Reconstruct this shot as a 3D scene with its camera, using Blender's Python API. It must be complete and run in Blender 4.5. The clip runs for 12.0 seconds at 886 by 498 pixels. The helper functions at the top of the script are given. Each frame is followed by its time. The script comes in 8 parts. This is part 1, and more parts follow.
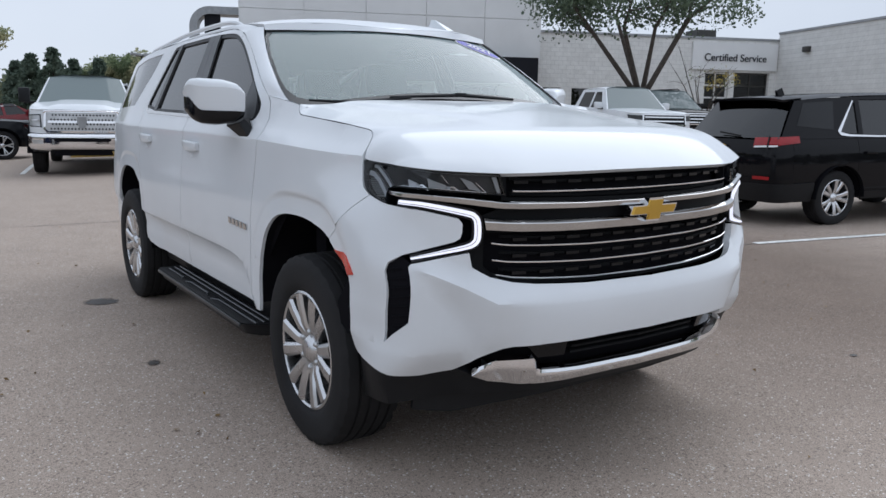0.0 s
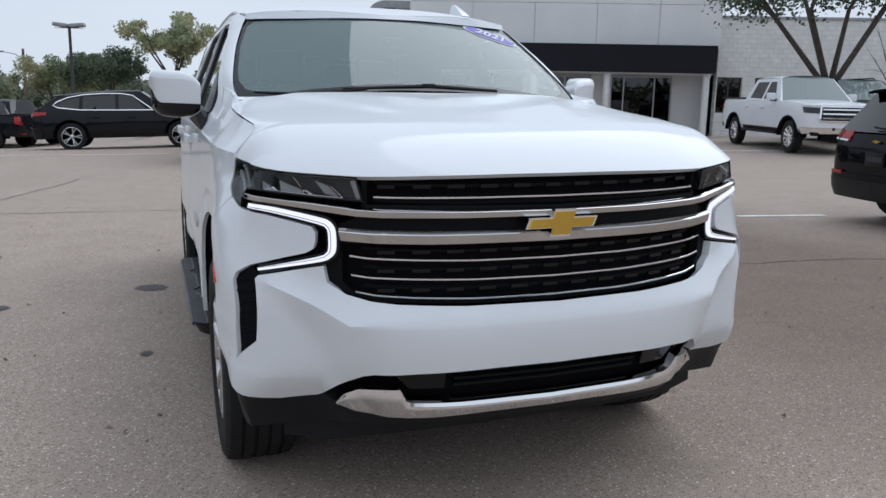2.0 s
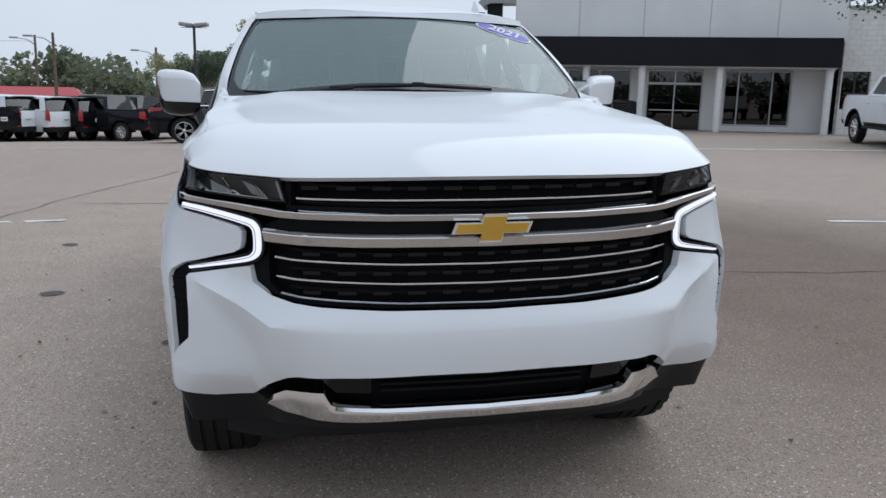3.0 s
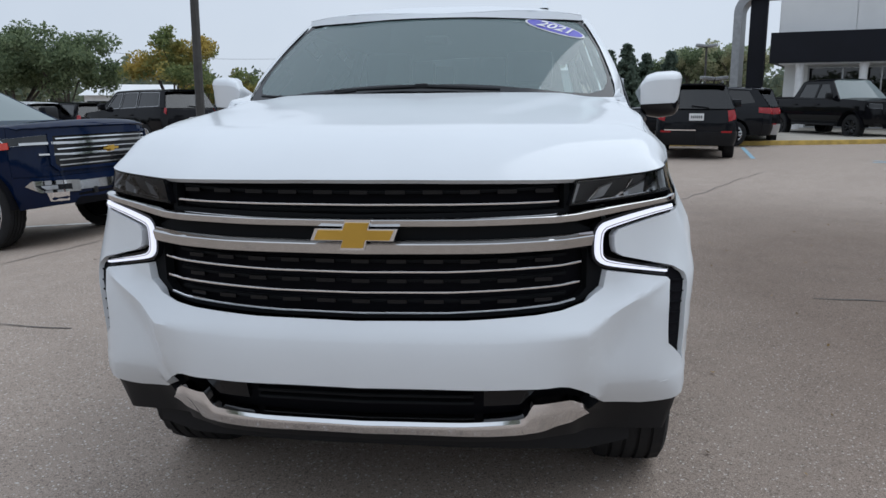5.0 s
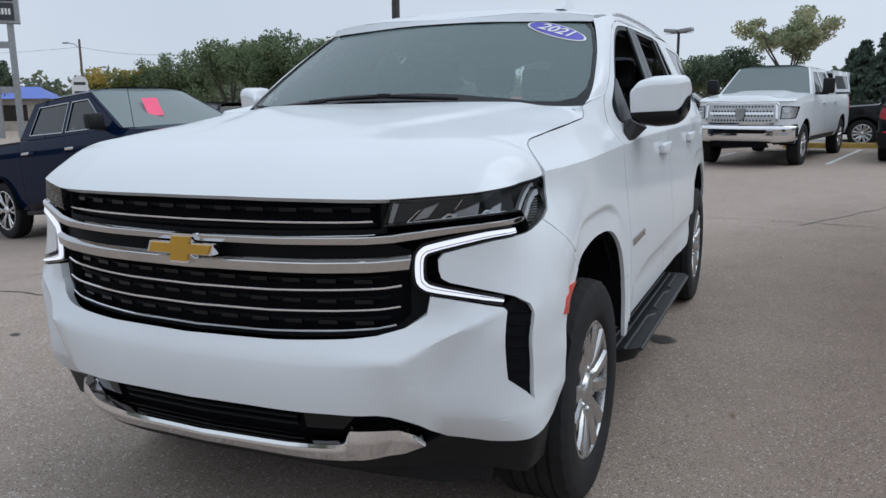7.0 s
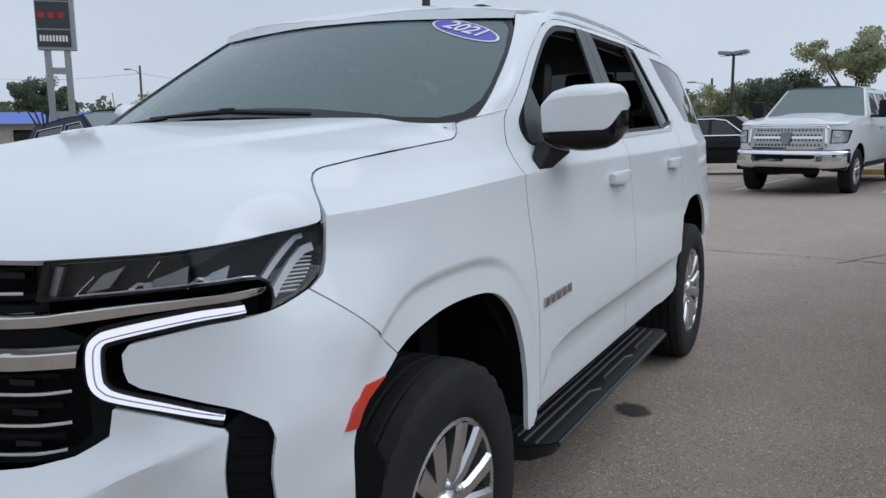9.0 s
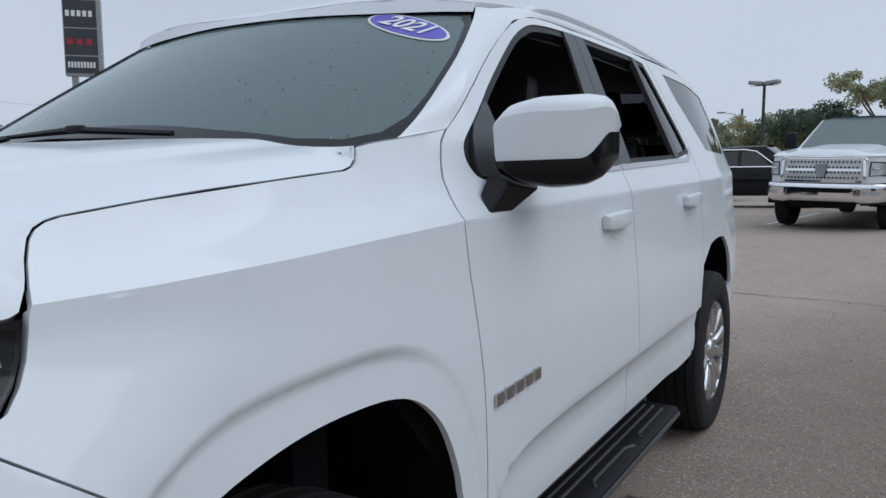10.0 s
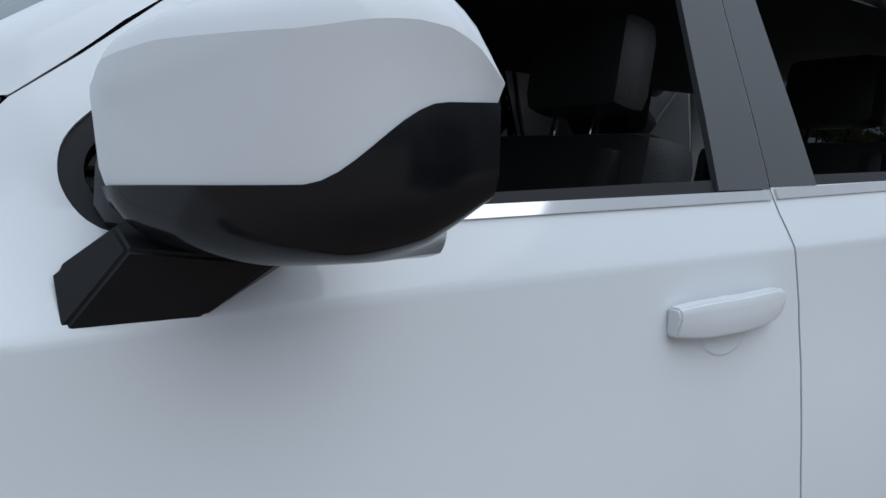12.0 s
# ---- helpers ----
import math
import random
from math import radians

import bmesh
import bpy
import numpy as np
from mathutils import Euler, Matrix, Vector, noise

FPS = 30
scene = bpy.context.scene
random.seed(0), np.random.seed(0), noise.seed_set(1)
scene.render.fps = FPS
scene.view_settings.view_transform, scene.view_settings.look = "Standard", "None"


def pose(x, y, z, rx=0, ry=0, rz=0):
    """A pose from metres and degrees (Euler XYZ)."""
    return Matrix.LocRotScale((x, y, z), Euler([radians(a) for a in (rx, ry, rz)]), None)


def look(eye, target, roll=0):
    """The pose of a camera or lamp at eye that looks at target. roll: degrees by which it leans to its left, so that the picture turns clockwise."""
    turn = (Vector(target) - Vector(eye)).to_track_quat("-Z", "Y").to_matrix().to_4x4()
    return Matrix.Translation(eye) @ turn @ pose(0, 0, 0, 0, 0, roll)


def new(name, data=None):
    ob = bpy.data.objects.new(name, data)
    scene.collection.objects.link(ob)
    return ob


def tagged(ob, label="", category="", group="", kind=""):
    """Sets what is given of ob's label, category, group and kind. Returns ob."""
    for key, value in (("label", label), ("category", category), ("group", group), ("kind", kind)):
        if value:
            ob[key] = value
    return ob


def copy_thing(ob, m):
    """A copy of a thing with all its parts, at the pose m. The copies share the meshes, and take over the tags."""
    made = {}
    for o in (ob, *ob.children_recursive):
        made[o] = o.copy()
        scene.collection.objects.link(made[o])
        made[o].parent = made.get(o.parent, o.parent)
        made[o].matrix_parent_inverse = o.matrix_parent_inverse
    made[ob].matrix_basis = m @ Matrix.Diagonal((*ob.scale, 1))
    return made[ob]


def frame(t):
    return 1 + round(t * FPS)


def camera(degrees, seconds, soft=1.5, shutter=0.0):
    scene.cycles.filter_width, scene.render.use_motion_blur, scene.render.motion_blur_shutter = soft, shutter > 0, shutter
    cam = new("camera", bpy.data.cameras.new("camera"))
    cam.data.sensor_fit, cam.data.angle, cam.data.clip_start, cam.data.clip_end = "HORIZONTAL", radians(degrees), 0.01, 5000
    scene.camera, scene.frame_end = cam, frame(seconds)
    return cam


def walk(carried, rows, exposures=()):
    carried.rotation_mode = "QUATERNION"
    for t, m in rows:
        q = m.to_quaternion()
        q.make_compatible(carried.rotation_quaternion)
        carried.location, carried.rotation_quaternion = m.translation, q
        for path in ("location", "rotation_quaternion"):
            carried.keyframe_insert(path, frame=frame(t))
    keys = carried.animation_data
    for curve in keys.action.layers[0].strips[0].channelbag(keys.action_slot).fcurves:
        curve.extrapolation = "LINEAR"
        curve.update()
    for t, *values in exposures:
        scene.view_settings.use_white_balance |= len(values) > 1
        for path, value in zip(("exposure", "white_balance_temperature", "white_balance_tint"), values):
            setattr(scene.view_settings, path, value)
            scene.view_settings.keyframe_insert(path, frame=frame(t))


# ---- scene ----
cam = camera(58.8, 12.0)
PATH = [
    (0, (-2.233, -1.927, 1.352), (-1.138, -0.289, 1.015), 1.0),
    (0.5, (-1.974, -1.935, 1.367), (-0.966, -0.242, 1.021), 1.1),
    (1, (-1.729, -2.005, 1.372), (-0.819, -0.259, 1.019), 1.1),
    (1.5, (-1.438, -2.12, 1.388), (-0.635, -0.324, 1.026), 1.1),
    (2, (-1.172, -2.075, 1.378), (-0.488, -0.231, 1.011), 1.1),
    (2.5, (-0.93, -2.072, 1.381), (-0.375, -0.188, 1.004), 1.2),
    (3, (-0.624, -2.166, 1.402), (-0.214, -0.246, 1.019), 1.1),
    (3.2, (-0.516, -2.157, 1.396), (-0.171, -0.225, 1.012), 0.8),
    (5, (0.505, -2.064, 1.392), (0.254, -0.115, 1.018), -0.0),
    (5.5, (0.778, -1.991, 1.413), (0.363, -0.07, 1.039), -0.1),
    (6, (1.119, -1.976, 1.427), (0.555, -0.092, 1.061), 0.1),
    (6.5, (1.363, -1.839, 1.412), (0.66, -0.003, 1.044), -0.1),
    (6.7, (1.45, -1.771, 1.44), (0.701, 0.044, 1.058), -0.3),
    (8.3, (1.836, -1.177, 1.386), (0.897, 0.556, 1.051), -1.4),
    (8.5, (1.82, -1.067, 1.395), (0.882, 0.667, 1.057), -1.1),
    (9, (1.835, -0.695, 1.4), (0.897, 1.042, 1.085), -0.6),
    (9.5, (1.77, -0.335, 1.377), (0.814, 1.4, 1.102), -0.5),
    (10, (1.725, 0.049, 1.39), (0.723, 1.762, 1.146), -0.1),
    (10.5, (1.764, 0.446, 1.398), (0.673, 2.108, 1.177), 0.6),
    (11, (1.693, 0.796, 1.38), (0.466, 2.361, 1.167), 0.9),
    (11.5, (1.656, 1.146, 1.377), (0.246, 2.546, 1.149), 0.9),
    (12, (1.603, 1.497, 1.404), (-0.008, 2.655, 1.147), 0.9),
]
walk(cam, [(t, look(eye, target, roll)) for t, eye, target, roll in PATH],
     [(0, 0.70, 6250, 10), (5, 0.60, 6210, 8), (8, 0.54, 6180, 8), (10, 0.39, 6080, 8), (11, 0.33, 6050, 7), (12, 0.45, 6030, 7)])

from mathutils.geometry import delaunay_2d_cdt

# ---- world and light ----
world = bpy.data.worlds.new("overcast_sky")
scene.world = world
world.use_nodes = True
wn = world.node_tree
for n in list(wn.nodes):
    wn.nodes.remove(n)
w_out = wn.nodes.new("ShaderNodeOutputWorld")
w_bg = wn.nodes.new("ShaderNodeBackground")
w_sky = wn.nodes.new("ShaderNodeTexSky")
w_sky.sky_type = "NISHITA"
w_sky.sun_disc = False
w_sky.sun_elevation = radians(48)
w_sky.sun_rotation = radians(200)
w_hsv = wn.nodes.new("ShaderNodeHueSaturation")
w_hsv.inputs["Saturation"].default_value = 0.25
w_cloud = wn.nodes.new("ShaderNodeTexNoise")
w_cloud.inputs["Scale"].default_value = 1.6
w_cloud.inputs["Detail"].default_value = 5
w_ramp = wn.nodes.new("ShaderNodeValToRGB")
w_ramp.color_ramp.elements[0].position, w_ramp.color_ramp.elements[0].color = 0.25, (4.45, 4.95, 5.8, 1)
w_ramp.color_ramp.elements[1].position, w_ramp.color_ramp.elements[1].color = 0.8, (6.3, 6.75, 7.5, 1)
w_mix = wn.nodes.new("ShaderNodeMix")
w_mix.data_type = "RGBA"
w_mix.inputs["Factor"].default_value = 0.85
wn.links.new(w_sky.outputs["Color"], w_hsv.inputs["Color"])
wn.links.new(w_cloud.outputs["Fac"], w_ramp.inputs["Fac"])
wn.links.new(w_hsv.outputs["Color"], w_mix.inputs[6])
wn.links.new(w_ramp.outputs["Color"], w_mix.inputs[7])
# an overcast sky, nearly even
w_co = wn.nodes.new("ShaderNodeTexCoord")
w_sep = wn.nodes.new("ShaderNodeSeparateXYZ")
w_lift = wn.nodes.new("ShaderNodeMapRange")
w_lift.inputs["From Min"].default_value, w_lift.inputs["From Max"].default_value = 0.2, 0.95
w_lift.inputs["To Min"].default_value, w_lift.inputs["To Max"].default_value = 0.80, 1.10
w_mul = wn.nodes.new("ShaderNodeVectorMath")
w_mul.operation = "SCALE"
wn.links.new(w_co.outputs["Generated"], w_sep.inputs["Vector"])
wn.links.new(w_sep.outputs["Z"], w_lift.inputs["Value"])
wn.links.new(w_mix.outputs[2], w_mul.inputs[0])
wn.links.new(w_lift.outputs["Result"], w_mul.inputs["Scale"])
wn.links.new(w_mul.outputs["Vector"], w_bg.inputs["Color"])
w_bg.inputs["Strength"].default_value = 0.1
wn.links.new(w_bg.outputs["Background"], w_out.inputs["Surface"])

sun_data = bpy.data.lights.new("sun", "SUN")
sun_data.energy, sun_data.angle, sun_data.color = 0.85, radians(60), (0.97, 0.985, 1.0)
sun = new("sun", sun_data)
sun.matrix_world = look((9, 4, 12), (0, 0, 0))


# ---- materials ----
def shader(name):
    m = bpy.data.materials.new(name)
    m.use_nodes = True
    nt = m.node_tree
    return m, nt, nt.nodes["Principled BSDF"]


def ramp(nt, fac, lo, hi, a=0.35, b=0.65):
    r = nt.nodes.new("ShaderNodeValToRGB")
    r.color_ramp.elements[0].position, r.color_ramp.elements[0].color = a, (*lo, 1)
    r.color_ramp.elements[1].position, r.color_ramp.elements[1].color = b, (*hi, 1)
    nt.links.new(fac, r.inputs["Fac"])
    return r.outputs["Color"]


def tex(nt, scale, detail=4, kind="ShaderNodeTexNoise"):
    c = nt.nodes.new("ShaderNodeTexCoord")
    n = nt.nodes.new(kind)
    n.inputs["Scale"].default_value = scale
    if kind == "ShaderNodeTexNoise":
        n.inputs["Detail"].default_value = detail
    nt.links.new(c.outputs["Object"], n.inputs["Vector"])
    return n


def blend(nt, fac, a, b, mode="MIX"):
    m = nt.nodes.new("ShaderNodeMix")
    m.data_type, m.blend_type = "RGBA", mode
    for sock, v in ((m.inputs[0], fac), (m.inputs[6], a), (m.inputs[7], b)):
        if isinstance(v, (int, float)):
            sock.default_value = v
        elif isinstance(v, tuple):
            sock.default_value = (*v, 1)
        else:
            nt.links.new(v, sock)
    return m.outputs[2]


def bump(nt, bsdf, height, strength=0.3, dist=0.01):
    b = nt.nodes.new("ShaderNodeBump")
    b.inputs["Strength"].default_value, b.inputs["Distance"].default_value = strength, dist
    nt.links.new(height, b.inputs["Height"])
    nt.links.new(b.outputs["Normal"], bsdf.inputs["Normal"])


def plain(name, color, rough=0.5, metal=0.0, coat=0.0, vary=0.12, scale=6.0, bumps=0.0, bscale=120.0, spec=0.5):
    m, nt, b = shader(name)
    n = tex(nt, scale, 6)
    lo = tuple(c * (1 - vary) for c in color)
    hi = tuple(min(1, c * (1 + vary)) for c in color)
    nt.links.new(ramp(nt, n.outputs["Fac"], lo, hi), b.inputs["Base Color"])
    r = nt.nodes.new("ShaderNodeMapRange")
    r.inputs["To Min"].default_value, r.inputs["To Max"].default_value = max(0, rough * 0.8), min(1, rough * 1.25)
    nt.links.new(n.outputs["Fac"], r.inputs["Value"])
    nt.links.new(r.outputs["Result"], b.inputs["Roughness"])
    b.inputs["Metallic"].default_value = metal
    b.inputs["Coat Weight"].default_value = coat
    b.inputs["Coat Roughness"].default_value = 0.04
    b.inputs["Specular IOR Level"].default_value = 0.5 if metal else (0.0 if coat >= 1 else spec)
    if bumps:
        bump(nt, b, tex(nt, bscale, 5).outputs["Fac"], bumps, 0.004)
    return m


def paint(name, color, rough=0.32, flake=0.0):
    m = plain(name, color, rough, flake, 1.0, 0.025, 1.3)
    nt = m.node_tree
    b = nt.nodes["Principled BSDF"]
    orange = tex(nt, 320, 2)
    bump(nt, b, orange.outputs["Fac"], 0.02, 0.001)
    return m


def glass(name, tint, gloss=1.0, rough=0.02, sky_sheen=0.0, sheen_color=(0.33, 0.41, 0.41)):
    m = bpy.data.materials.new(name)
    m.use_nodes = True
    nt = m.node_tree
    for n in list(nt.nodes):
        nt.nodes.remove(n)
    out = nt.nodes.new("ShaderNodeOutputMaterial")
    t = nt.nodes.new("ShaderNodeBsdfTransparent")
    t.inputs["Color"].default_value = (*tint, 1)
    g = nt.nodes.new("ShaderNodeBsdfGlossy")
    g.inputs["Roughness"].default_value = rough
    g.inputs["Color"].default_value = (gloss, gloss, gloss, 1)
    f = nt.nodes.new("ShaderNodeFresnel")
    f.inputs["IOR"].default_value = 1.6
    x = nt.nodes.new("ShaderNodeMixShader")
    nt.links.new(f.outputs["Fac"], x.inputs["Fac"])
    nt.links.new(t.outputs["BSDF"], x.inputs[1])
    nt.links.new(g.outputs["BSDF"], x.inputs[2])
    last = x.outputs["Shader"]
    # flat diffuse layer: sky reflection painted into the glass
    if sky_sheen:
        d = nt.nodes.new("ShaderNodeBsdfDiffuse")
        d.inputs["Color"].default_value = (*sheen_color, 1)
        y = nt.nodes.new("ShaderNodeMixShader")
        y.inputs["Fac"].default_value = sky_sheen
        nt.links.new(last, y.inputs[1])
        nt.links.new(d.outputs["BSDF"], y.inputs[2])
        last = y.outputs["Shader"]
    nt.links.new(last, out.inputs["Surface"])
    return m


def glow(name, color, strength):
    m, nt, b = shader(name)
    b.inputs["Base Color"].default_value = (*color, 1)
    b.inputs["Emission Color"].default_value = (*color, 1)
    b.inputs["Emission Strength"].default_value = strength
    return m


def asphalt():
    m, nt, b = shader("asphalt")
    big = tex(nt, 0.35, 5)
    mid = tex(nt, 2.5, 6)
    grain = tex(nt, 230, 4)
    chips = tex(nt, 150, 2, "ShaderNodeTexVoronoi")
    base = ramp(nt, big.outputs["Fac"], (0.315, 0.254, 0.210), (0.408, 0.332, 0.274), 0.3, 0.7)
    base = blend(nt, 0.35, base, ramp(nt, mid.outputs["Fac"], (0.217, 0.176, 0.146), (0.446, 0.363, 0.302)))
    base = blend(nt, 0.62, base, ramp(nt, grain.outputs["Fac"], (0.089, 0.071, 0.060), (0.561, 0.466, 0.392), 0.34, 0.67))
    light = ramp(nt, chips.outputs["Color"], (0, 0, 0), (1, 1, 1), 0.87, 0.89)
    base = blend(nt, light, base, (0.64, 0.60, 0.56))
    stones = tex(nt, 125, 2, "ShaderNodeTexVoronoi")
    dark = ramp(nt, stones.outputs["Color"], (0, 0, 0), (0.6, 0.6, 0.6), 0.76, 0.84)
    base = blend(nt, dark, base, (0.115, 0.094, 0.080))
    pale = ramp(nt, stones.outputs["Color"], (0.55, 0.55, 0.55), (0, 0, 0), 0.08, 0.12)
    base = blend(nt, pale, base, (0.54, 0.49, 0.44))
    # a soft-edged patch beside the parked car, darker and browner than the rest
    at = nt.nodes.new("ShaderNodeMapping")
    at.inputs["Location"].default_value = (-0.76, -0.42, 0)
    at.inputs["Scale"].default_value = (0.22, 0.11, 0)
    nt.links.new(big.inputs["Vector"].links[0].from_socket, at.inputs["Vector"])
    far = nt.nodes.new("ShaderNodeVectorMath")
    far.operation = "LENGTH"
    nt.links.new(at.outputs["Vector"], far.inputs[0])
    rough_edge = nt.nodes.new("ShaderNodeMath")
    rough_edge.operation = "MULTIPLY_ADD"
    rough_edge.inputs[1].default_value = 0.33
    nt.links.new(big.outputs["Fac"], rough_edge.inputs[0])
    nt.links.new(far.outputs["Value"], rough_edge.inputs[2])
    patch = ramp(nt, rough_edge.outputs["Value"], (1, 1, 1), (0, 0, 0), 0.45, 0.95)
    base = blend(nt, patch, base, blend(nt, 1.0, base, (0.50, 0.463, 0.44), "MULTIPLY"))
    nt.links.new(base, b.inputs["Base Color"])
    b.inputs["Roughness"].default_value = 0.85
    b.inputs["Specular IOR Level"].default_value = 0.22
    bump(nt, b, grain.outputs["Fac"], 0.4, 0.004)
    return m


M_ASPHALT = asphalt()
M_WHITE = paint("white_paint", (0.690, 0.714, 0.736))
M_WHITE.node_tree.nodes["Principled BSDF"].inputs["Coat Roughness"].default_value = 0.09
M_WHITE.node_tree.nodes["Principled BSDF"].inputs["Coat Weight"].default_value = 0.75
M_BLACKPAINT = paint("black_paint", (0.006, 0.006, 0.0075), 0.25)
M_BLUEPAINT = paint("navy_paint", (0.0028, 0.009, 0.032), 0.22)
M_DARKPAINT = paint("dark_grey_paint", (0.010, 0.011, 0.0135), 0.25)
for m_ in (M_BLACKPAINT, M_BLUEPAINT, M_DARKPAINT):
    m_.node_tree.nodes["Principled BSDF"].inputs["Coat Weight"].default_value = 0.40
M_REDPAINT = paint("red_paint", (0.14, 0.008, 0.012), 0.25)
M_SILVERPAINT = paint("silver_paint", (0.42, 0.43, 0.44), 0.3, 0.5)
M_BLACK = plain("black_plastic", (0.010, 0.0105, 0.012), 0.42, bumps=0.08, spec=0.22)
M_GLOSSBLACK = plain("gloss_black", (0.006, 0.0065, 0.008), 0.12, vary=0.05, spec=0.3)
M_SATIN = plain("satin_pillar_black", (0.045, 0.048, 0.052), 0.38, vary=0.05)
M_DARK = plain("dark_void", (0.008, 0.008, 0.010), 0.9, vary=0.05, spec=0.05)
M_CHROME = plain("chrome", (0.82, 0.82, 0.83), 0.07, 1.0, vary=0.03)
M_GRILLE = plain("grille_black", (0.006, 0.0065, 0.0075), 0.55, vary=0.1, spec=0.10)
# chrome darkened in its base colour, to dim what it mirrors
M_DARKCHROME = plain("dimmed_chrome", (0.55, 0.545, 0.54), 0.06, 1.0, vary=0.04)
M_SILVER = plain("cast_alloy", (0.62, 0.625, 0.635), 0.27, 1.0, vary=0.06)
M_RUBBER = plain("tyre_rubber", (0.016, 0.016, 0.017), 0.75, vary=0.25, bumps=0.15, bscale=60, spec=0.25)
M_REFLECT = plain("white_reflector", (0.78, 0.80, 0.83), 0.30, 0.0, vary=0.05)
M_GREYLENS = plain("grey_reflector", (0.50, 0.505, 0.51), 0.3, 0.8, vary=0.1)
M_GOLD = plain("gold_badge", (0.62, 0.38, 0.07), 0.33, 0.75, vary=0.08, bumps=0.05, bscale=200)
M_ORANGE = plain("orange_reflector", (0.58, 0.034, 0.014), 0.2, coat=0.6, vary=0.08)
M_RED = plain("red_lens", (0.30, 0.006, 0.010), 0.25, coat=0.15, vary=0.1)
M_WINDSHIELD = glass("windshield_glass", (0.50, 0.60, 0.57), 1.0, 0.015, 0.25, (0.34, 0.465, 0.465))
M_TINT = glass("tinted_glass", (0.05, 0.055, 0.058), 1.0, 0.02)
M_CLEAR = glass("lamp_cover_glass", (0.80, 0.82, 0.84), 0.55, 0.02)
M_LAMP = glow("daylight_lamp", (0.84, 0.85, 1.0), 0.62)
M_LAMP.node_tree.nodes["Principled BSDF"].inputs["Base Color"].default_value = (0.22, 0.22, 0.25, 1)
M_LEATHER = plain("black_leather", (0.02, 0.02, 0.021), 0.45, vary=0.15, bumps=0.25, bscale=260)
M_CABIN = plain("cabin_grey", (0.05, 0.05, 0.052), 0.7, vary=0.1)
M_LINER = plain("headliner", (0.20, 0.20, 0.195), 0.9, vary=0.06)

M_SIGNWHITE = plain("sign_white", (0.7, 0.7, 0.7), 0.5, vary=0.05)
M_STICKER = plain("blue_sticker", (0.10, 0.09, 0.46), 0.45, vary=0.05)

# ---- mesh helpers ----
def part(name, bm, material, parent=None, label="", smooth=True, sharp=radians(35)):
    """Links a bmesh as one mesh object under its thing."""
    me = bpy.data.meshes.new(name)
    if smooth:
        bm.normal_update()
        for f in bm.faces:
            f.smooth = True
        for e in bm.edges:
            if len(e.link_faces) == 2 and e.link_faces[0].normal.angle(e.link_faces[1].normal, 0) > sharp:
                e.smooth = False
    bm.to_mesh(me)
    bm.free()
    me.materials.append(material)
    ob = new(name, me)
    if parent:
        ob.parent = parent
    if label:
        ob["label"] = label
    return ob


def thing(name, label, category, m=None, group=""):
    ob = new(name)
    if m:
        ob.matrix_world = m
    return tagged(ob, label, category, group)


def add_box(bm, lo, hi, m=None, bevel=0.0):
    made = bmesh.ops.create_cube(bm, size=1)["verts"]
    c = [(a + b) / 2 for a, b in zip(lo, hi)]
    d = [b - a for a, b in zip(lo, hi)]
    for v in made:
        v.co = Vector((v.co.x * d[0] + c[0], v.co.y * d[1] + c[1], v.co.z * d[2] + c[2]))
    if bevel:
        es = list({e for v in made for e in v.link_edges})
        r = bmesh.ops.bevel(bm, geom=es, offset=bevel, segments=2, affect="EDGES", profile=0.6)
        made = list({v for f in r["faces"] for v in f.verts} | {v for v in made if v.is_valid})
    if m:
        for v in made:
            v.co = m @ v.co
    return made


def box(lo, hi, m=None, bevel=0.0):
    bm = bmesh.new()
    add_box(bm, lo, hi, m, bevel)
    return bm


def add_tube(bm, pts, radii, sides=10, cap=True):
    """A tube along pts; radii: one number or one for each point."""
    pts = [Vector(p) for p in pts]
    if isinstance(radii, (int, float)):
        radii = [radii] * len(pts)
    rings = []
    for i, p in enumerate(pts):
        d = (pts[min(i + 1, len(pts) - 1)] - pts[max(i - 1, 0)]).normalized()
        a = d.cross(Vector((0, 0, 1)) if abs(d.z) < 0.9 else Vector((1, 0, 0))).normalized()
        b = d.cross(a)
        rings.append([bm.verts.new(p + radii[i] * (math.cos(t) * a + math.sin(t) * b)) for t in (2 * math.pi * k / sides for k in range(sides))])
    for r, q in zip(rings, rings[1:]):
        for k in range(sides):
            bm.faces.new((r[k], q[k], q[(k + 1) % sides], r[(k + 1) % sides]))
    if cap:
        bm.faces.new(rings[0])
        bm.faces.new(rings[-1][::-1])
    return rings


def tube(pts, radii, sides=10):
    bm = bmesh.new()
    add_tube(bm, pts, radii, sides)
    bmesh.ops.recalc_face_normals(bm, faces=bm.faces)
    return bm


def lathe(profile, axis="x", steps=48, a0=0.0, a1=2 * math.pi):
    """Turns (along, radius) pairs about an axis through the origin."""
    bm = bmesh.new()
    full = abs(a1 - a0 - 2 * math.pi) < 1e-6
    rows = []
    for i in range(steps if full else steps + 1):
        t = a0 + (a1 - a0) * i / steps
        c, s = math.cos(t), math.sin(t)
        rows.append([bm.verts.new((p, r * c, r * s) if axis == "x" else (r * c, r * s, p)) for p, r in profile])
    n = len(rows)
    for i in range(n if full else n - 1):
        a, b = rows[i], rows[(i + 1) % n]
        for k in range(len(profile) - 1):
            bm.faces.new((a[k], b[k], b[k + 1], a[k + 1]))
    bmesh.ops.remove_doubles(bm, verts=bm.verts, dist=1e-5)
    bmesh.ops.recalc_face_normals(bm, faces=bm.faces)
    return bm


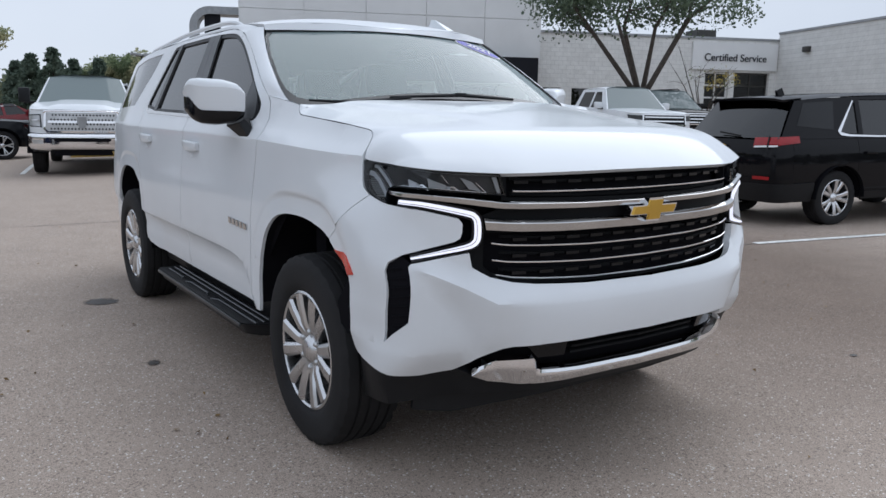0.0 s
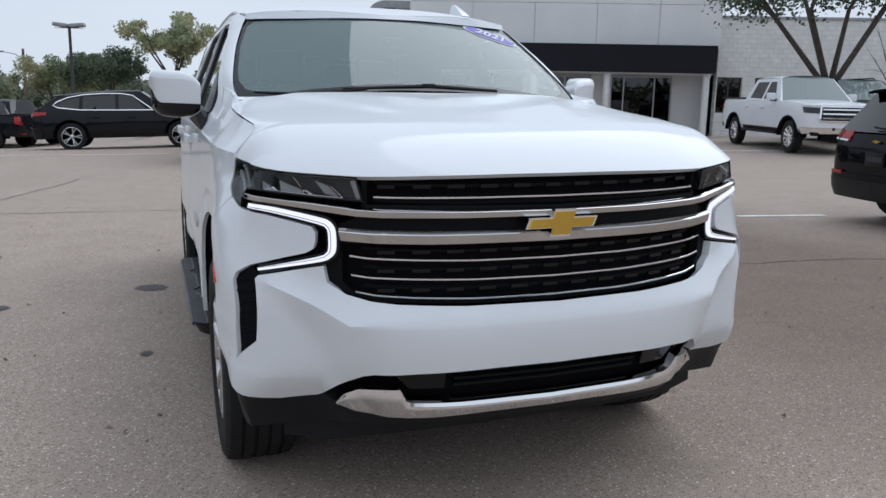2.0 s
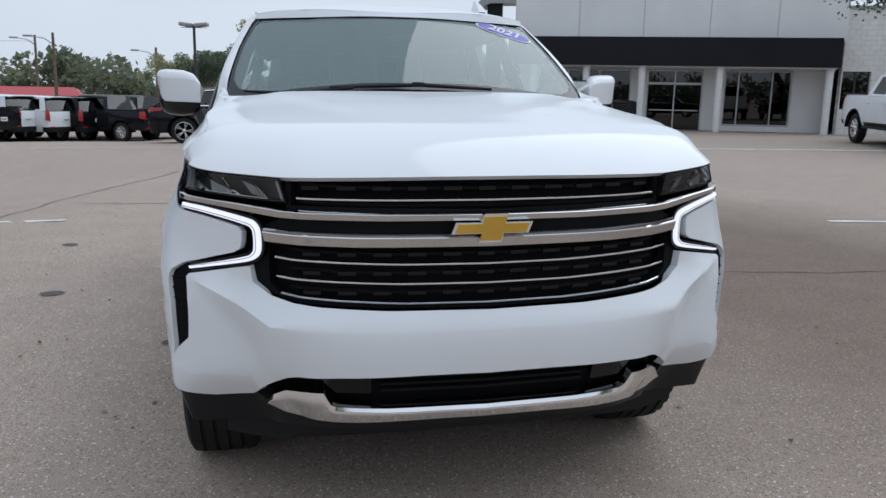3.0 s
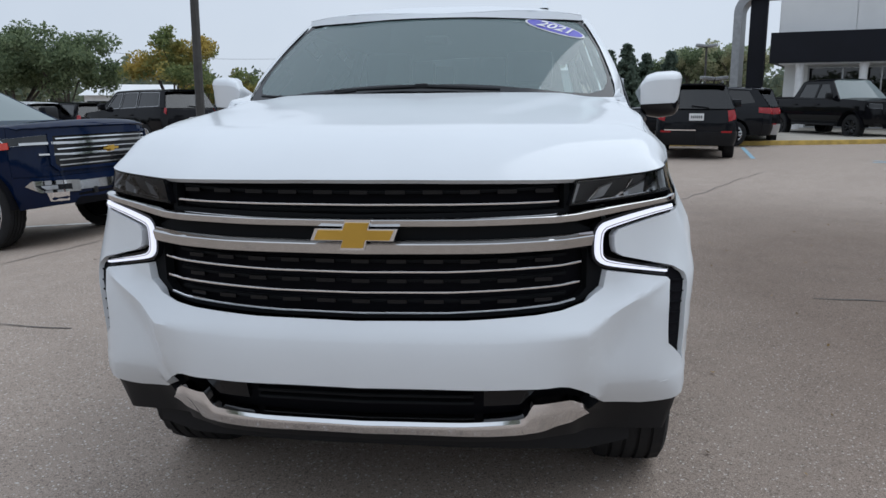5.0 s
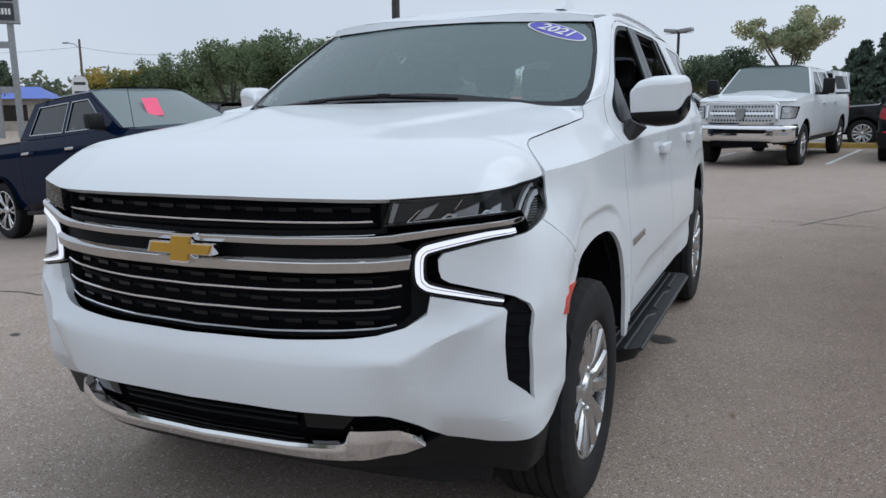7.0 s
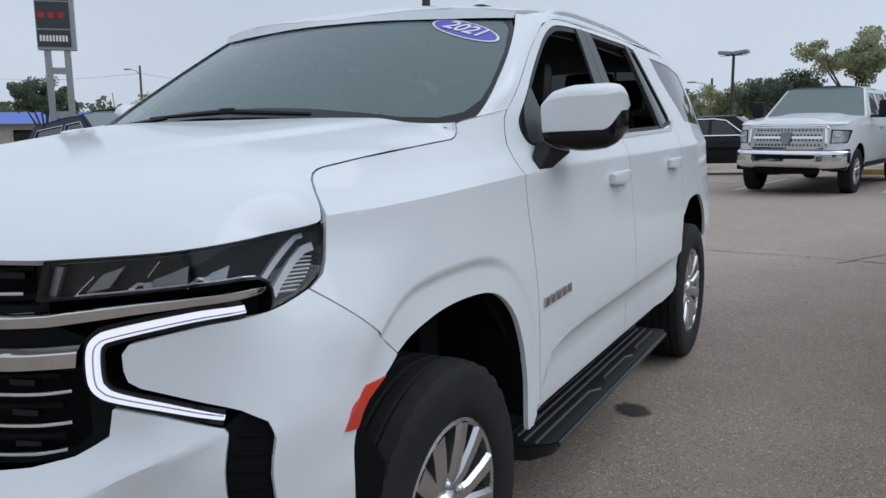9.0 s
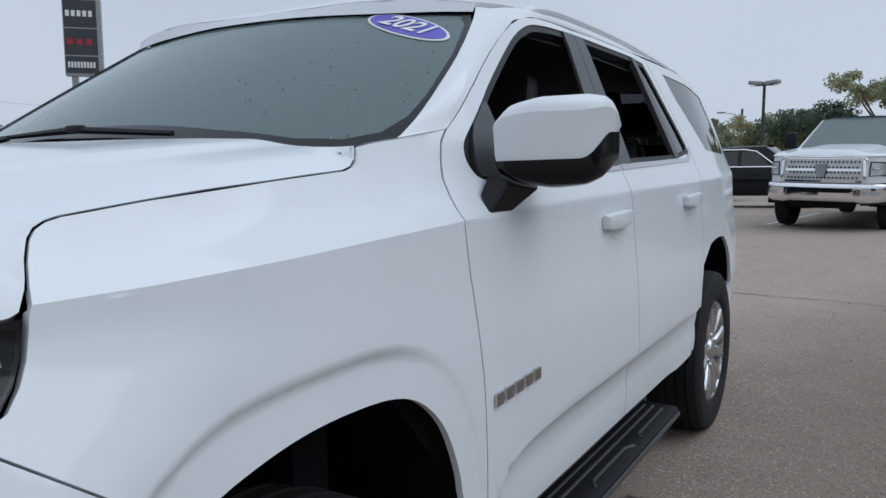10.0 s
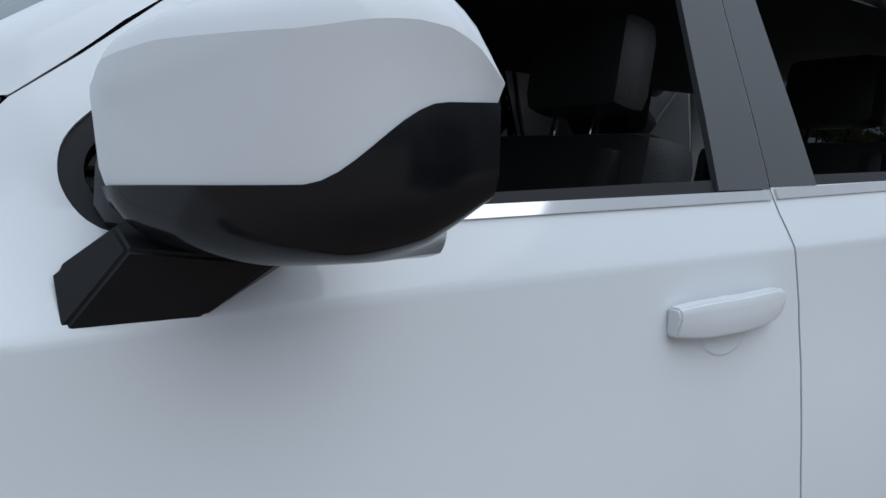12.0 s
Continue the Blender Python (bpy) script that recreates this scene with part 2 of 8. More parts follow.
def prism(poly, depth, m=None):
    """A flat polygon (u, v) in the x-z plane, from y = 0 to y = depth."""
    bm = bmesh.new()
    front = [bm.verts.new((u, 0, v)) for u, v in poly]
    back = [bm.verts.new((u, depth, v)) for u, v in poly]
    bm.faces.new(front)
    bm.faces.new(back[::-1])
    for i in range(len(poly)):
        j = (i + 1) % len(poly)
        bm.faces.new((front[j], front[i], back[i], back[j]))
    bmesh.ops.recalc_face_normals(bm, faces=bm.faces)
    if m:
        bm.transform(m)
    return bm


def smoothstep(t):
    t = min(1.0, max(0.0, t))
    return t * t * (3 - 2 * t)


def spline(pts, n=12):
    """Catmull-Rom through 2D or 3D points."""
    p = [Vector(q) for q in pts]
    p = [2 * p[0] - p[1]] + p + [2 * p[-1] - p[-2]]
    out = []
    for i in range(1, len(p) - 2):
        a, b, c, d = p[i - 1:i + 3]
        for k in range(n):
            t = k / n
            out.append(0.5 * (2 * b + (c - a) * t + (2 * a - 5 * b + 4 * c - d) * t * t + (3 * b - a - 3 * c + d) * t ** 3))
    return out + [p[-2]]


def inset(poly, gap):
    n = len(poly)
    out = []
    for i in range(n):
        a, b, c = Vector(poly[i - 1]), Vector(poly[i]), Vector(poly[(i + 1) % n])
        u, v = (b - a).normalized(), (c - b).normalized()
        nu, nv = Vector((-u.y, u.x)), Vector((-v.y, v.x))
        h = (nu + nv)
        h = h.normalized() if h.length > 1e-6 else nu
        out.append(tuple(b + h * gap / max(0.5, h.dot(nu))))
    return out


def inside(p, poly):
    x, y = p
    hit = False
    j = len(poly) - 1
    for i in range(len(poly)):
        xi, yi = poly[i]
        xj, yj = poly[j]
        if (yi > y) != (yj > y) and x < (xj - xi) * (y - yi) / (yj - yi) + xi:
            hit = not hit
        j = i
    return hit


def seg_gap(p, poly):
    best = 9.0
    px, py = p
    for i in range(len(poly)):
        ax, ay = poly[i - 1]
        bx, by = poly[i]
        dx, dy = bx - ax, by - ay
        q = dx * dx + dy * dy
        t = 0 if q == 0 else min(1, max(0, ((px - ax) * dx + (py - ay) * dy) / q))
        best = min(best, math.hypot(px - ax - t * dx, py - ay - t * dy))
    return best


def ccw(poly):
    a = sum(poly[i - 1][0] * poly[i][1] - poly[i][0] * poly[i - 1][1] for i in range(len(poly)))
    return list(poly) if a > 0 else list(poly)[::-1]


def chop(poly, step):
    out = []
    for i in range(len(poly)):
        a, b = poly[i], poly[(i + 1) % len(poly)]
        n = max(1, math.ceil(math.hypot(b[0] - a[0], b[1] - a[1]) / step))
        out += [(a[0] + (b[0] - a[0]) * k / n, a[1] + (b[1] - a[1]) * k / n) for k in range(n)]
    return out


def sheet(fn, poly, step=0.05, holes=(), depth=0.015, gap=0.0, lift=0.0, flip=False, rings=(), lines=(), dome=None, bare=None):
    """A panel: the polygon (u, v) with its holes, laid on the surface fn(u, v), with a rim turned inwards."""
    poly = ccw(poly)
    if gap:
        poly = inset(poly, gap)
    loops = [chop(poly, step)] + [chop(h, step) for h in holes]
    pts, edges = [], []
    for lp in loops:
        k = len(pts)
        pts += lp
        edges += [(k + i, k + (i + 1) % len(lp)) for i in range(len(lp))]
    for ln in lines:
        for a, b in zip(ln, ln[1:]):
            n = max(1, math.ceil(math.hypot(b[0] - a[0], b[1] - a[1]) / step))
            k = len(pts)
            pts += [(a[0] + (b[0] - a[0]) * i / n, a[1] + (b[1] - a[1]) * i / n) for i in range(n + 1)]
            edges += [(k + i, k + i + 1) for i in range(n)]
    if dome and not rings:
        rings = (dome[1] * 0.12, dome[1] * 0.35, dome[1] * 0.7, dome[1])
    for r in rings:
        pts += [q for q in inset(loops[0], r) if inside(q, poly) and seg_gap(q, loops[0]) > 0.9 * r and not any(inside(q, h) for h in holes)]
    us, vs = [p[0] for p in poly], [p[1] for p in poly]
    clear = max([0.45 * step] + [r + 0.25 * step for r in rings])
    nu, nv = int((max(us) - min(us)) / step) + 1, int((max(vs) - min(vs)) / step) + 1
    for i in range(nu + 1):
        for j in range(nv + 1):
            p = (min(us) + step * (i + 0.37), min(vs) + step * (j + 0.41))
            if inside(p, poly) and not any(inside(p, h) for h in holes):
                if seg_gap(p, loops[0]) > clear and all(seg_gap(p, lp) > 0.45 * step for lp in loops[1:]):
                    pts.append(p)
    vv, _, ff, *_ = delaunay_2d_cdt([Vector(p) for p in pts], edges, [], 0, 1e-5)
    bm = bmesh.new()
    e = 0.004
    where, up = [], []
    for v in vv:
        p = Vector(fn(v.x, v.y))
        n = (Vector(fn(v.x + e, v.y)) - Vector(fn(v.x - e, v.y))).cross(Vector(fn(v.x, v.y + e)) - Vector(fn(v.x, v.y - e)))
        n.normalize()
        up.append(n)
        up_by = lift
        if dome:
            q = 1 - min(1.0, seg_gap((v.x, v.y), loops[0]) / dome[1])
            up_by += dome[0] * math.sqrt(max(0.0, 1 - q * q))
        where.append(bm.verts.new(p + n * up_by))
    for f in ff:
        c = (sum(vv[i].x for i in f) / 3, sum(vv[i].y for i in f) / 3)
        if inside(c, poly) and not any(inside(c, h) for h in holes):
            a = vv[f[1]] - vv[f[0]]
            b = vv[f[2]] - vv[f[0]]
            g = f if a.x * b.y - a.y * b.x > 0 else f[::-1]
            bm.faces.new([where[i] for i in g])
    index = {v: i for i, v in enumerate(where)}
    if depth:
        rim = [ed for ed in bm.edges if len(ed.link_faces) == 1 and not (bare and all(bare(*vv[index[v]]) for v in ed.verts))]
        low = {}
        for ed in rim:
            for v in ed.verts:
                if v not in low:
                    low[v] = bm.verts.new(v.co - up[index[v]] * depth)
        for ed in rim:
            lp = ed.link_loops[0]
            a, b = lp.vert, lp.link_loop_next.vert
            bm.faces.new((b, a, low[a], low[b]))
            ed.smooth = False
    loose = [v for v in bm.verts if not v.link_faces]
    bmesh.ops.delete(bm, geom=loose, context="VERTS")
    if flip:
        mirror_x(bm)
    return bm


def mirror_x(bm):
    for v in bm.verts:
        v.co.x = -v.co.x
    bmesh.ops.reverse_faces(bm, faces=bm.faces)


def twin(bm):
    """A mirrored copy across x = 0."""
    c = bm.copy()
    mirror_x(c)
    return c


class Shell:
    """The wrap of a body: a half plan from the front's middle to the rear's middle, and a profile by height."""

    def __init__(self, plan, side, front, corner, push=None, warp=None):
        pts = spline(plan, 10)
        self.x = np.array([p.x for p in pts])
        self.y = np.array([p.y for p in pts])
        self.s = np.concatenate([[0], np.cumsum(np.hypot(np.diff(self.x), np.diff(self.y)))])
        tx, ty = np.gradient(self.x, self.s), np.gradient(self.y, self.s)
        self.nx, self.ny = ty, -tx
        self.mid = int(np.argmax(self.x))
        zz = np.arange(-0.2, 2.4, 0.004)
        ker = np.exp(-0.5 * (np.arange(-6, 7) / 0.7) ** 2)
        ker /= ker.sum()
        self.zz = zz
        self.side = np.convolve(np.pad(np.interp(zz, *zip(*side)), 6, "edge"), ker, "valid")
        self.front = np.convolve(np.pad(np.interp(zz, *zip(*front)), 6, "edge"), ker, "valid")
        self.corner = corner
        self.push = push
        self.warp = warp

    def sx(self, x):
        """The run at a half-width on the front."""
        return math.copysign(float(np.interp(abs(x), self.x[:self.mid + 1], self.s[:self.mid + 1])), x)

    def sy(self, y):
        """The run at a distance from the front, on the side."""
        return float(np.interp(y, self.y, self.s))

    def end(self):
        return float(self.s[-1])

    def __call__(self, s, z):
        a = abs(s)
        x, y = float(np.interp(a, self.s, self.x)), float(np.interp(a, self.s, self.y))
        nx, ny = float(np.interp(a, self.s, self.nx)), float(np.interp(a, self.s, self.ny))
        w = smoothstep((a - self.corner[0]) / (self.corner[1] - self.corner[0]))
        zs = z + (self.warp(y, z) if self.warp else 0.0)
        d = w * float(np.interp(zs, self.zz, self.side)) + (1 - w) * float(np.interp(z, self.zz, self.front))
        if self.push:
            dx, dy = self.push(x, y, z, a)
            x, y = x + dx, y + dy
        x, y = x + nx * d, y + ny * d
        return (math.copysign(x, s) if s else 0.0, y, z)

    def edge(self, y, z):
        """The half-width on the side at a distance and height."""
        return self(self.sy(y), z)[0]


# ---- wheels ----
def wheel(parent, centre, r, width, rim_r, material, out=1, spokes=6, style="split", cap=None, nuts=False):
    """A wheel with its tyre, alloy rim and middle cap; out: the side that its face looks to."""
    hub = part("wheel", lathe([(-width * 0.42, 0.02), (-width * 0.42, rim_r * 0.93), (-width * 0.20, rim_r * 0.93), (-width * 0.20, 0.02)], steps=32), M_DARK, parent, "dark wheel barrel with brake disc")
    hub.location = centre
    if out < 0:
        hub.rotation_euler = (0, 0, math.pi)
    h = width / 2
    shoulder = r * 0.955
    prof = [(-h * 0.80, rim_r), (-h * 0.97, rim_r * 1.12), (-h * 1.0, (rim_r + r) / 2), (-h * 0.97, shoulder - 0.012), (-h * 0.86, r * 0.985)]
    for g in (-0.5, -0.17, 0.17, 0.5):
        prof += [(h * (g * 1.05) - 0.007, r), (h * (g * 1.05) - 0.004, r - 0.009), (h * (g * 1.05) + 0.004, r - 0.009), (h * (g * 1.05) + 0.007, r)]
    prof += [(h * 0.86, r * 0.985), (h * 0.97, shoulder - 0.012), (h * 0.985, shoulder - 0.03), (h * 1.0, (rim_r + r) / 2), (h * 0.99, rim_r * 1.16), (h * 0.93, rim_r * 1.06), (h * 0.80, rim_r)]
    bm = lathe(prof, steps=96)
    for v in bm.verts:
        rad = math.hypot(v.co.y, v.co.z)
        if rad > r * 0.925 and abs(v.co.x) > h * 0.66:
            k = round(math.atan2(v.co.z, v.co.y) / (2 * math.pi) * 96)
            if (k + (1 if v.co.x > 0 else 0)) % 3 == 0:
                q = 1 - 0.022 * (1 if rad > r * 0.96 else 0.5)
                v.co.y, v.co.z = v.co.y * q, v.co.z * q
    part("tyre", bm, M_RUBBER, hub, "black rubber tyre with blocky tread")
    face = h * 0.86
    bm = lathe([(-h * 0.75, rim_r * 0.95), (h * 0.2, rim_r * 0.93), (face, rim_r * 0.955), (face + 0.006, rim_r * 0.985), (face + 0.002, rim_r * 1.02), (face - 0.02, rim_r * 1.03)], steps=64)
    for k in range(spokes):
        a = 2 * math.pi * k / spokes
        if style == "split":
            arms = [(-0.19, -0.24), (0.19, 0.24)]
        elif style == "multi":
            arms = [(-0.07, -0.16), (0.07, 0.16)]
        else:
            arms = [(0.0, 0.0)]
        for t0, t1 in arms:
            w0, w1 = (0.027, 0.031) if style == "split" else ((0.015, 0.018) if style == "multi" else (0.032, 0.045))
            w0, w1 = w0 * rim_r / 0.235, w1 * rim_r / 0.235
            secs = []
            for q, t, w, x in ((0.17, t0 * 0.9, w0, face - 0.035), (0.45, t0 * 1.1, w0 * 0.9, face - 0.012), (0.75, t1 * 0.97, w1 * 0.9, face - 0.004), (0.97, t1, w1, face - 0.002)):
                c, s = math.cos(a + t), math.sin(a + t)
                rad = rim_r * q
                mid = Vector((x, rad * c, rad * s))
                tan = Vector((0, -s, c))
                secs.append([bm.verts.new(mid + tan * w + Vector((-0.045, 0, 0))), bm.verts.new(mid + tan * w), bm.verts.new(mid + tan * w * 0.55 + Vector((0.010, 0, 0))),
                             bm.verts.new(mid - tan * w * 0.55 + Vector((0.010, 0, 0))), bm.verts.new(mid - tan * w), bm.verts.new(mid - tan * w + Vector((-0.045, 0, 0)))])
            for p, q in zip(secs, secs[1:]):
                for j in range(6):
                    bm.faces.new((p[j], q[j], q[(j + 1) % 6], p[(j + 1) % 6]))
    bmesh.ops.recalc_face_normals(bm, faces=bm.faces)
    rim = part("rim", bm, material, hub, "bright alloy rim with split spokes" if material is M_SILVER else "")
    bm = lathe([(face - 0.07, rim_r * 0.24), (face - 0.02, rim_r * 0.25), (face - 0.005, rim_r * 0.20), (face + 0.004, rim_r * 0.13), (face + 0.005, 0.0005)], steps=28)
    part("centre_cap", bm, material if cap is None else cap, hub)
    if nuts:
        nut = None
        for k in range(6):
            a = 2 * math.pi * (k + 0.5) / 6
            if nut is None:
                nut = part("wheel_nut", lathe([(-0.03, 0.013), (0.0, 0.013), (0.008, 0.007), (0.008, 0.0005)], steps=10), M_GREYLENS, hub)
                o = nut
            else:
                o = nut.copy()
                scene.collection.objects.link(o)
            o.location = (face - 0.012, rim_r * 0.31 * math.cos(a), rim_r * 0.31 * math.sin(a))
    return hub


# ---- the white SUV ----
ROLL = radians(0.6)
suv = thing("sport_utility_vehicle", "clean white full-size SUV with chrome grille, parked on asphalt", "car", Matrix.Rotation(-ROLL, 4, "Y"))
HUB_F, HUB_R = 0.985, 4.055
ARCH = [(-0.43, 0.42), (-0.435, 0.62), (-0.41, 0.77), (-0.33, 0.885), (-0.20, 0.945), (0.0, 0.962), (0.17, 0.945), (0.29, 0.875), (0.36, 0.77), (0.39, 0.64), (0.385, 0.50)]
ARCH_FRONT = [(-0.47, 0.42), (-0.482, 0.60), (-0.482, 0.72), (-0.466, 0.797), (-0.415, 0.842), (-0.335, 0.873), (-0.281, 0.897), (-0.198, 0.920), (-0.07, 0.942), (0.054, 0.947), (0.195, 0.937), (0.285, 0.907), (0.357, 0.838), (0.408, 0.732), (0.432, 0.62), (0.435, 0.50)]


def flare(y, z, c):
    """How far a point of the flank lies from the middle of a wheel flare, 1 at the opening."""
    a = (1.03 - y) / 0.508 if y < 1.03 else (y - 1.03) / 0.41
    if c == HUB_R:
        a = abs(y - c + 0.02) / 0.43
    return (a ** 3 + (max(z - 0.42, 0) / (0.529 if c == HUB_F else 0.55)) ** 3) ** (1 / 3)


def crease_z(y):
    """Height of the crease that runs along the flank and falls towards the headlamp."""
    return float(np.interp(y, (0.5, 0.7, 1.15, 1.5, 2.1, 5.0), (1.212, 1.214, 1.228, 1.238, 1.246, 1.252)))


def crease_warp(y, z):
    return (1.244 - crease_z(y)) * smoothstep((z - 1.08) / 0.08) * smoothstep((1.335 - z) / 0.06)


SIDE = [(0.25, -0.08), (0.45, -0.055), (0.55, -0.046), (0.62, -0.052), (0.676, -0.029), (0.690, -0.004), (0.72, -0.003), (0.84, -0.006), (0.95, -0.014), (1.05, -0.025), (1.13, -0.0325), (1.20, -0.0362), (1.244, -0.0385),
        (1.270, -0.0485), (1.30, -0.061), (1.335, -0.075), (1.45, -0.118), (1.6, -0.178), (1.72, -0.225), (1.79, -0.258), (1.86, -0.33)]
SIDE_LINE = tuple(zip(*SIDE))
CORNER = ((0.44, 0.46, 0.50, 0.54, 0.58, 0.62, 0.70, 0.74, 0.78, 0.82, 0.86, 0.90, 0.94, 0.98, 1.02, 1.06), (0.026, 0.024, 0.006, -0.012, -0.029, -0.034, -0.030, -0.026, -0.021, -0.008, 0.010, 0.014, 0.004, -0.006, -0.012, -0.010))


def sill_drop(y):
    """How far the crease along the sill has sunk at the front of the door."""
    return float(np.interp(y, (1.42, 1.50, 1.55, 1.60, 1.64, 1.70, 1.80, 2.0), (0.34, 0.20, 0.12, 0.055, 0.03, 0.012, 0.003, 0.0)))


def suv_push(x, y, z, s):
    dx = dy = 0.0
    # shoulder of the front wing, tucked in towards the bonnet
    if y < 1.8:
        dx -= 0.055 * min(1.0, max(0.0, (z + crease_warp(y, z) - 1.244) / 0.085)) * smoothstep((1.78 - y) / 0.35) * smoothstep((x - 0.8) / 0.1)
    # flares round the wheel openings
    for c in (HUB_F, HUB_R):
        if abs(y - c) < 0.7 and x > 0.8:
            rho = flare(y, z, c)
            dx -= (0.014 if c == HUB_F else 0.007) * (1 - smoothstep((rho - 1.13) / 0.05)) * smoothstep((y - 0.44) / 0.14) * (1 - 0.75 * smoothstep((y - c - 0.18) / 0.2))
    # the crease along the sill curves down behind the front wheel
    if 0.6 < y < 2.2 and z < 0.72:
        dx += float(np.interp(min(0.72, z + sill_drop(y)), *SIDE_LINE)) - float(np.interp(z, *SIDE_LINE))
    if y > 3.2 and z < 0.72:
        dx += 0.024 * smoothstep((0.71 - z) / 0.09) * smoothstep((y - 3.2) / 0.35)
    # the square lower corner of the bumper
    if y < 0.80 and z < 0.92 and x > 0.7:
        w = smoothstep((x - 0.70) / 0.19) * smoothstep((0.80 - y) / 0.30) * (1 - smoothstep((z - 0.77) / 0.15))
        dx += 0.030 * w * (1 - 0.75 * smoothstep((y - 0.40) / 0.10))
        if z < 0.72:
            dx += 0.4 * (-0.003 - float(np.interp(z, *SIDE_LINE))) * smoothstep((y - 0.40) / 0.10)
        dy -= 0.036 * w * smoothstep((0.50 - y) / 0.16)
        zc = 0.55 + 0.05 * smoothstep((y - 0.3) / 0.25)
        dx -= 0.32 * max(0.0, min(0.10, zc - z)) * smoothstep((y - 0.28) / 0.15)
        dy += 0.36 * max(0.0, min(0.10, zc - z)) * smoothstep((0.40 - y) / 0.15)
    # the full corner of the bumper ahead of the wheel
    if 0.28 < y < 0.85 and z < 1.1 and x > 0.8:
        dx += (0.034 + 0.006 * (1 - smoothstep((z - 0.68) / 0.1))) * smoothstep((y - 0.26) / 0.16) * smoothstep((0.82 - y) / 0.34) * (1 - smoothstep((z - 0.98) / 0.12))
    # the corner's outline: drawn in beside the vent, out again below it
    if y < 0.53 and x > 0.6:
        dx += float(np.interp(z, *CORNER)) * smoothstep((x - 0.66) / 0.20) * smoothstep((0.53 - y) / 0.14)
    # the corner over the headlamp leans in
    dx -= 0.03 * smoothstep((z - 1.06) / 0.12) * smoothstep((1.0 - y) / 0.45) * smoothstep((x - 0.79) / 0.16)
    # the proud middle of the front bumper, with a crease and facets towards its corners
    if y < 0.5 and z < 0.95:
        zc = 0.735 + max(0.0, x - 0.645) * 0.56
        amp = 0.05 + 0.018 * (x / 0.645) ** 2 if x < 0.645 else 0.068 * max(0.0, 1 - (x - 0.645) / 0.225)
        lowk = 0.16 + 0.16 * smoothstep((x - 0.50) / 0.15) + 0.9 * max(0.0, min(0.2, x - 0.645))
        soft_r = 0.004 + 0.040 * (1 - smoothstep((x - 0.35) / 0.28))
        fall = (0.75 - lowk) / 2 * (z - zc) + (0.75 + lowk) / 2 * (math.hypot(z - zc, soft_r) - soft_r)
        dy -= max(0.0, amp - fall)
        dy += 0.03 * smoothstep((0.60 - z) / 0.2) * smoothstep((x - 0.5) / 0.2)
    return dx, dy


FRONT = [(0.25, -0.10), (0.40, -0.05), (0.50, -0.015), (0.6, 0.0), (0.8, 0.0), (1.05, 0.0), (1.18, -0.004), (1.3, -0.03)]
body = Shell([(0, 0.046), (0.3, 0.066), (0.5, 0.106), (0.6, 0.142), (0.68, 0.183), (0.77, 0.230), (0.86, 0.280), (0.908, 0.337), (0.94, 0.44), (0.965, 0.53), (0.985, 0.65), (0.99, 0.8), (0.99, 1.5), (0.99, 2.6),
              (0.99, 3.6), (0.985, 4.1), (0.965, 4.4), (0.92, 4.8), (0.86, 5.08), (0.74, 5.25), (0.4, 5.31), (0, 5.32)], SIDE, FRONT, (0.97, 1.32), suv_push, crease_warp)


def Y(pts):
    return [(body.sy(y), z) for y, z in pts]


def X(pts):
    return [(body.sx(x), z) for x, z in pts]


def both(half):
    """A polygon across the middle from its half, given from the middle's foot round to the middle's top."""
    return half + [(-s, z) for s, z in reversed(half) if s > 1e-6]


def pair(name, fn, poly, material, step=0.045, label="", **kw):
    """The same panel on both flanks."""
    a = part(name, sheet(fn, poly, step, **kw), material, suv, label)
    b = part(name, sheet(fn, poly, step, flip=True, **kw), material, suv, label)
    return a, b


def arch(c, k=1.0):
    return [(c + u * k, z) for u, z in (ARCH_FRONT if c == HUB_F else ARCH)]


GAP = 0.0026
AF, AR = [[tuple(p) for p in spline(arch(c), 5)] for c in (HUB_F, HUB_R)]
SEAM1 = [(1.515, 0.465), (1.514, 0.90), (1.506, 1.04), (1.491, 1.16), (1.484, 1.225), (1.492, 1.262), (1.508, 1.292), (1.524, 1.325), (1.540, 1.365), (1.561, 1.405), (1.59, 1.434)]
SEAM1_UP = [(1.65, 1.475), (1.724, 1.53), (1.82, 1.59), (1.913, 1.644), (2.02, 1.700), (2.12, 1.744), (2.23, 1.780), (2.36, 1.797)]
SEAM2 = [(2.652, 0.465), (2.655, 0.893), (2.664, 1.06), (2.660, 1.16), (2.648, 1.245), (2.634, 1.30), (2.628, 1.346), (2.655, 1.80)]
SEAM3 = [(3.69, 0.87), (3.685, 1.0), (3.69, 1.15), (3.71, 1.3), (3.715, 1.41), (3.62, 1.56), (3.50, 1.785)]

# front wing: along the sill and seam, then the bonnet line, the headlamp and the bumper joint, and round the wheel
wing = [(1.425, 0.465)] + SEAM1 + [(1.52, 1.428), (1.42, 1.412), (1.32, 1.402), (1.262, 1.394), (1.256, 1.380), (1.247, 1.366), (1.232, 1.357), (1.205, 1.350), (1.0, 1.337), (0.77, 1.319), (0.64, 1.305), (0.618, 1.300), (0.602, 1.292), (0.590, 1.280), (0.574, 1.258), (0.560, 1.232), (0.548, 1.203), (0.545, 1.183), (0.538, 1.155), (0.524, 1.130), (0.505, 1.108), (0.462, 1.085), (0.632, 0.955), (0.705, 0.899)] + AF[31:]
FOLDS = [0.664, 0.676, 0.690, 0.704, 1.222, 1.236, 1.244, 1.252, 1.270, 1.290]


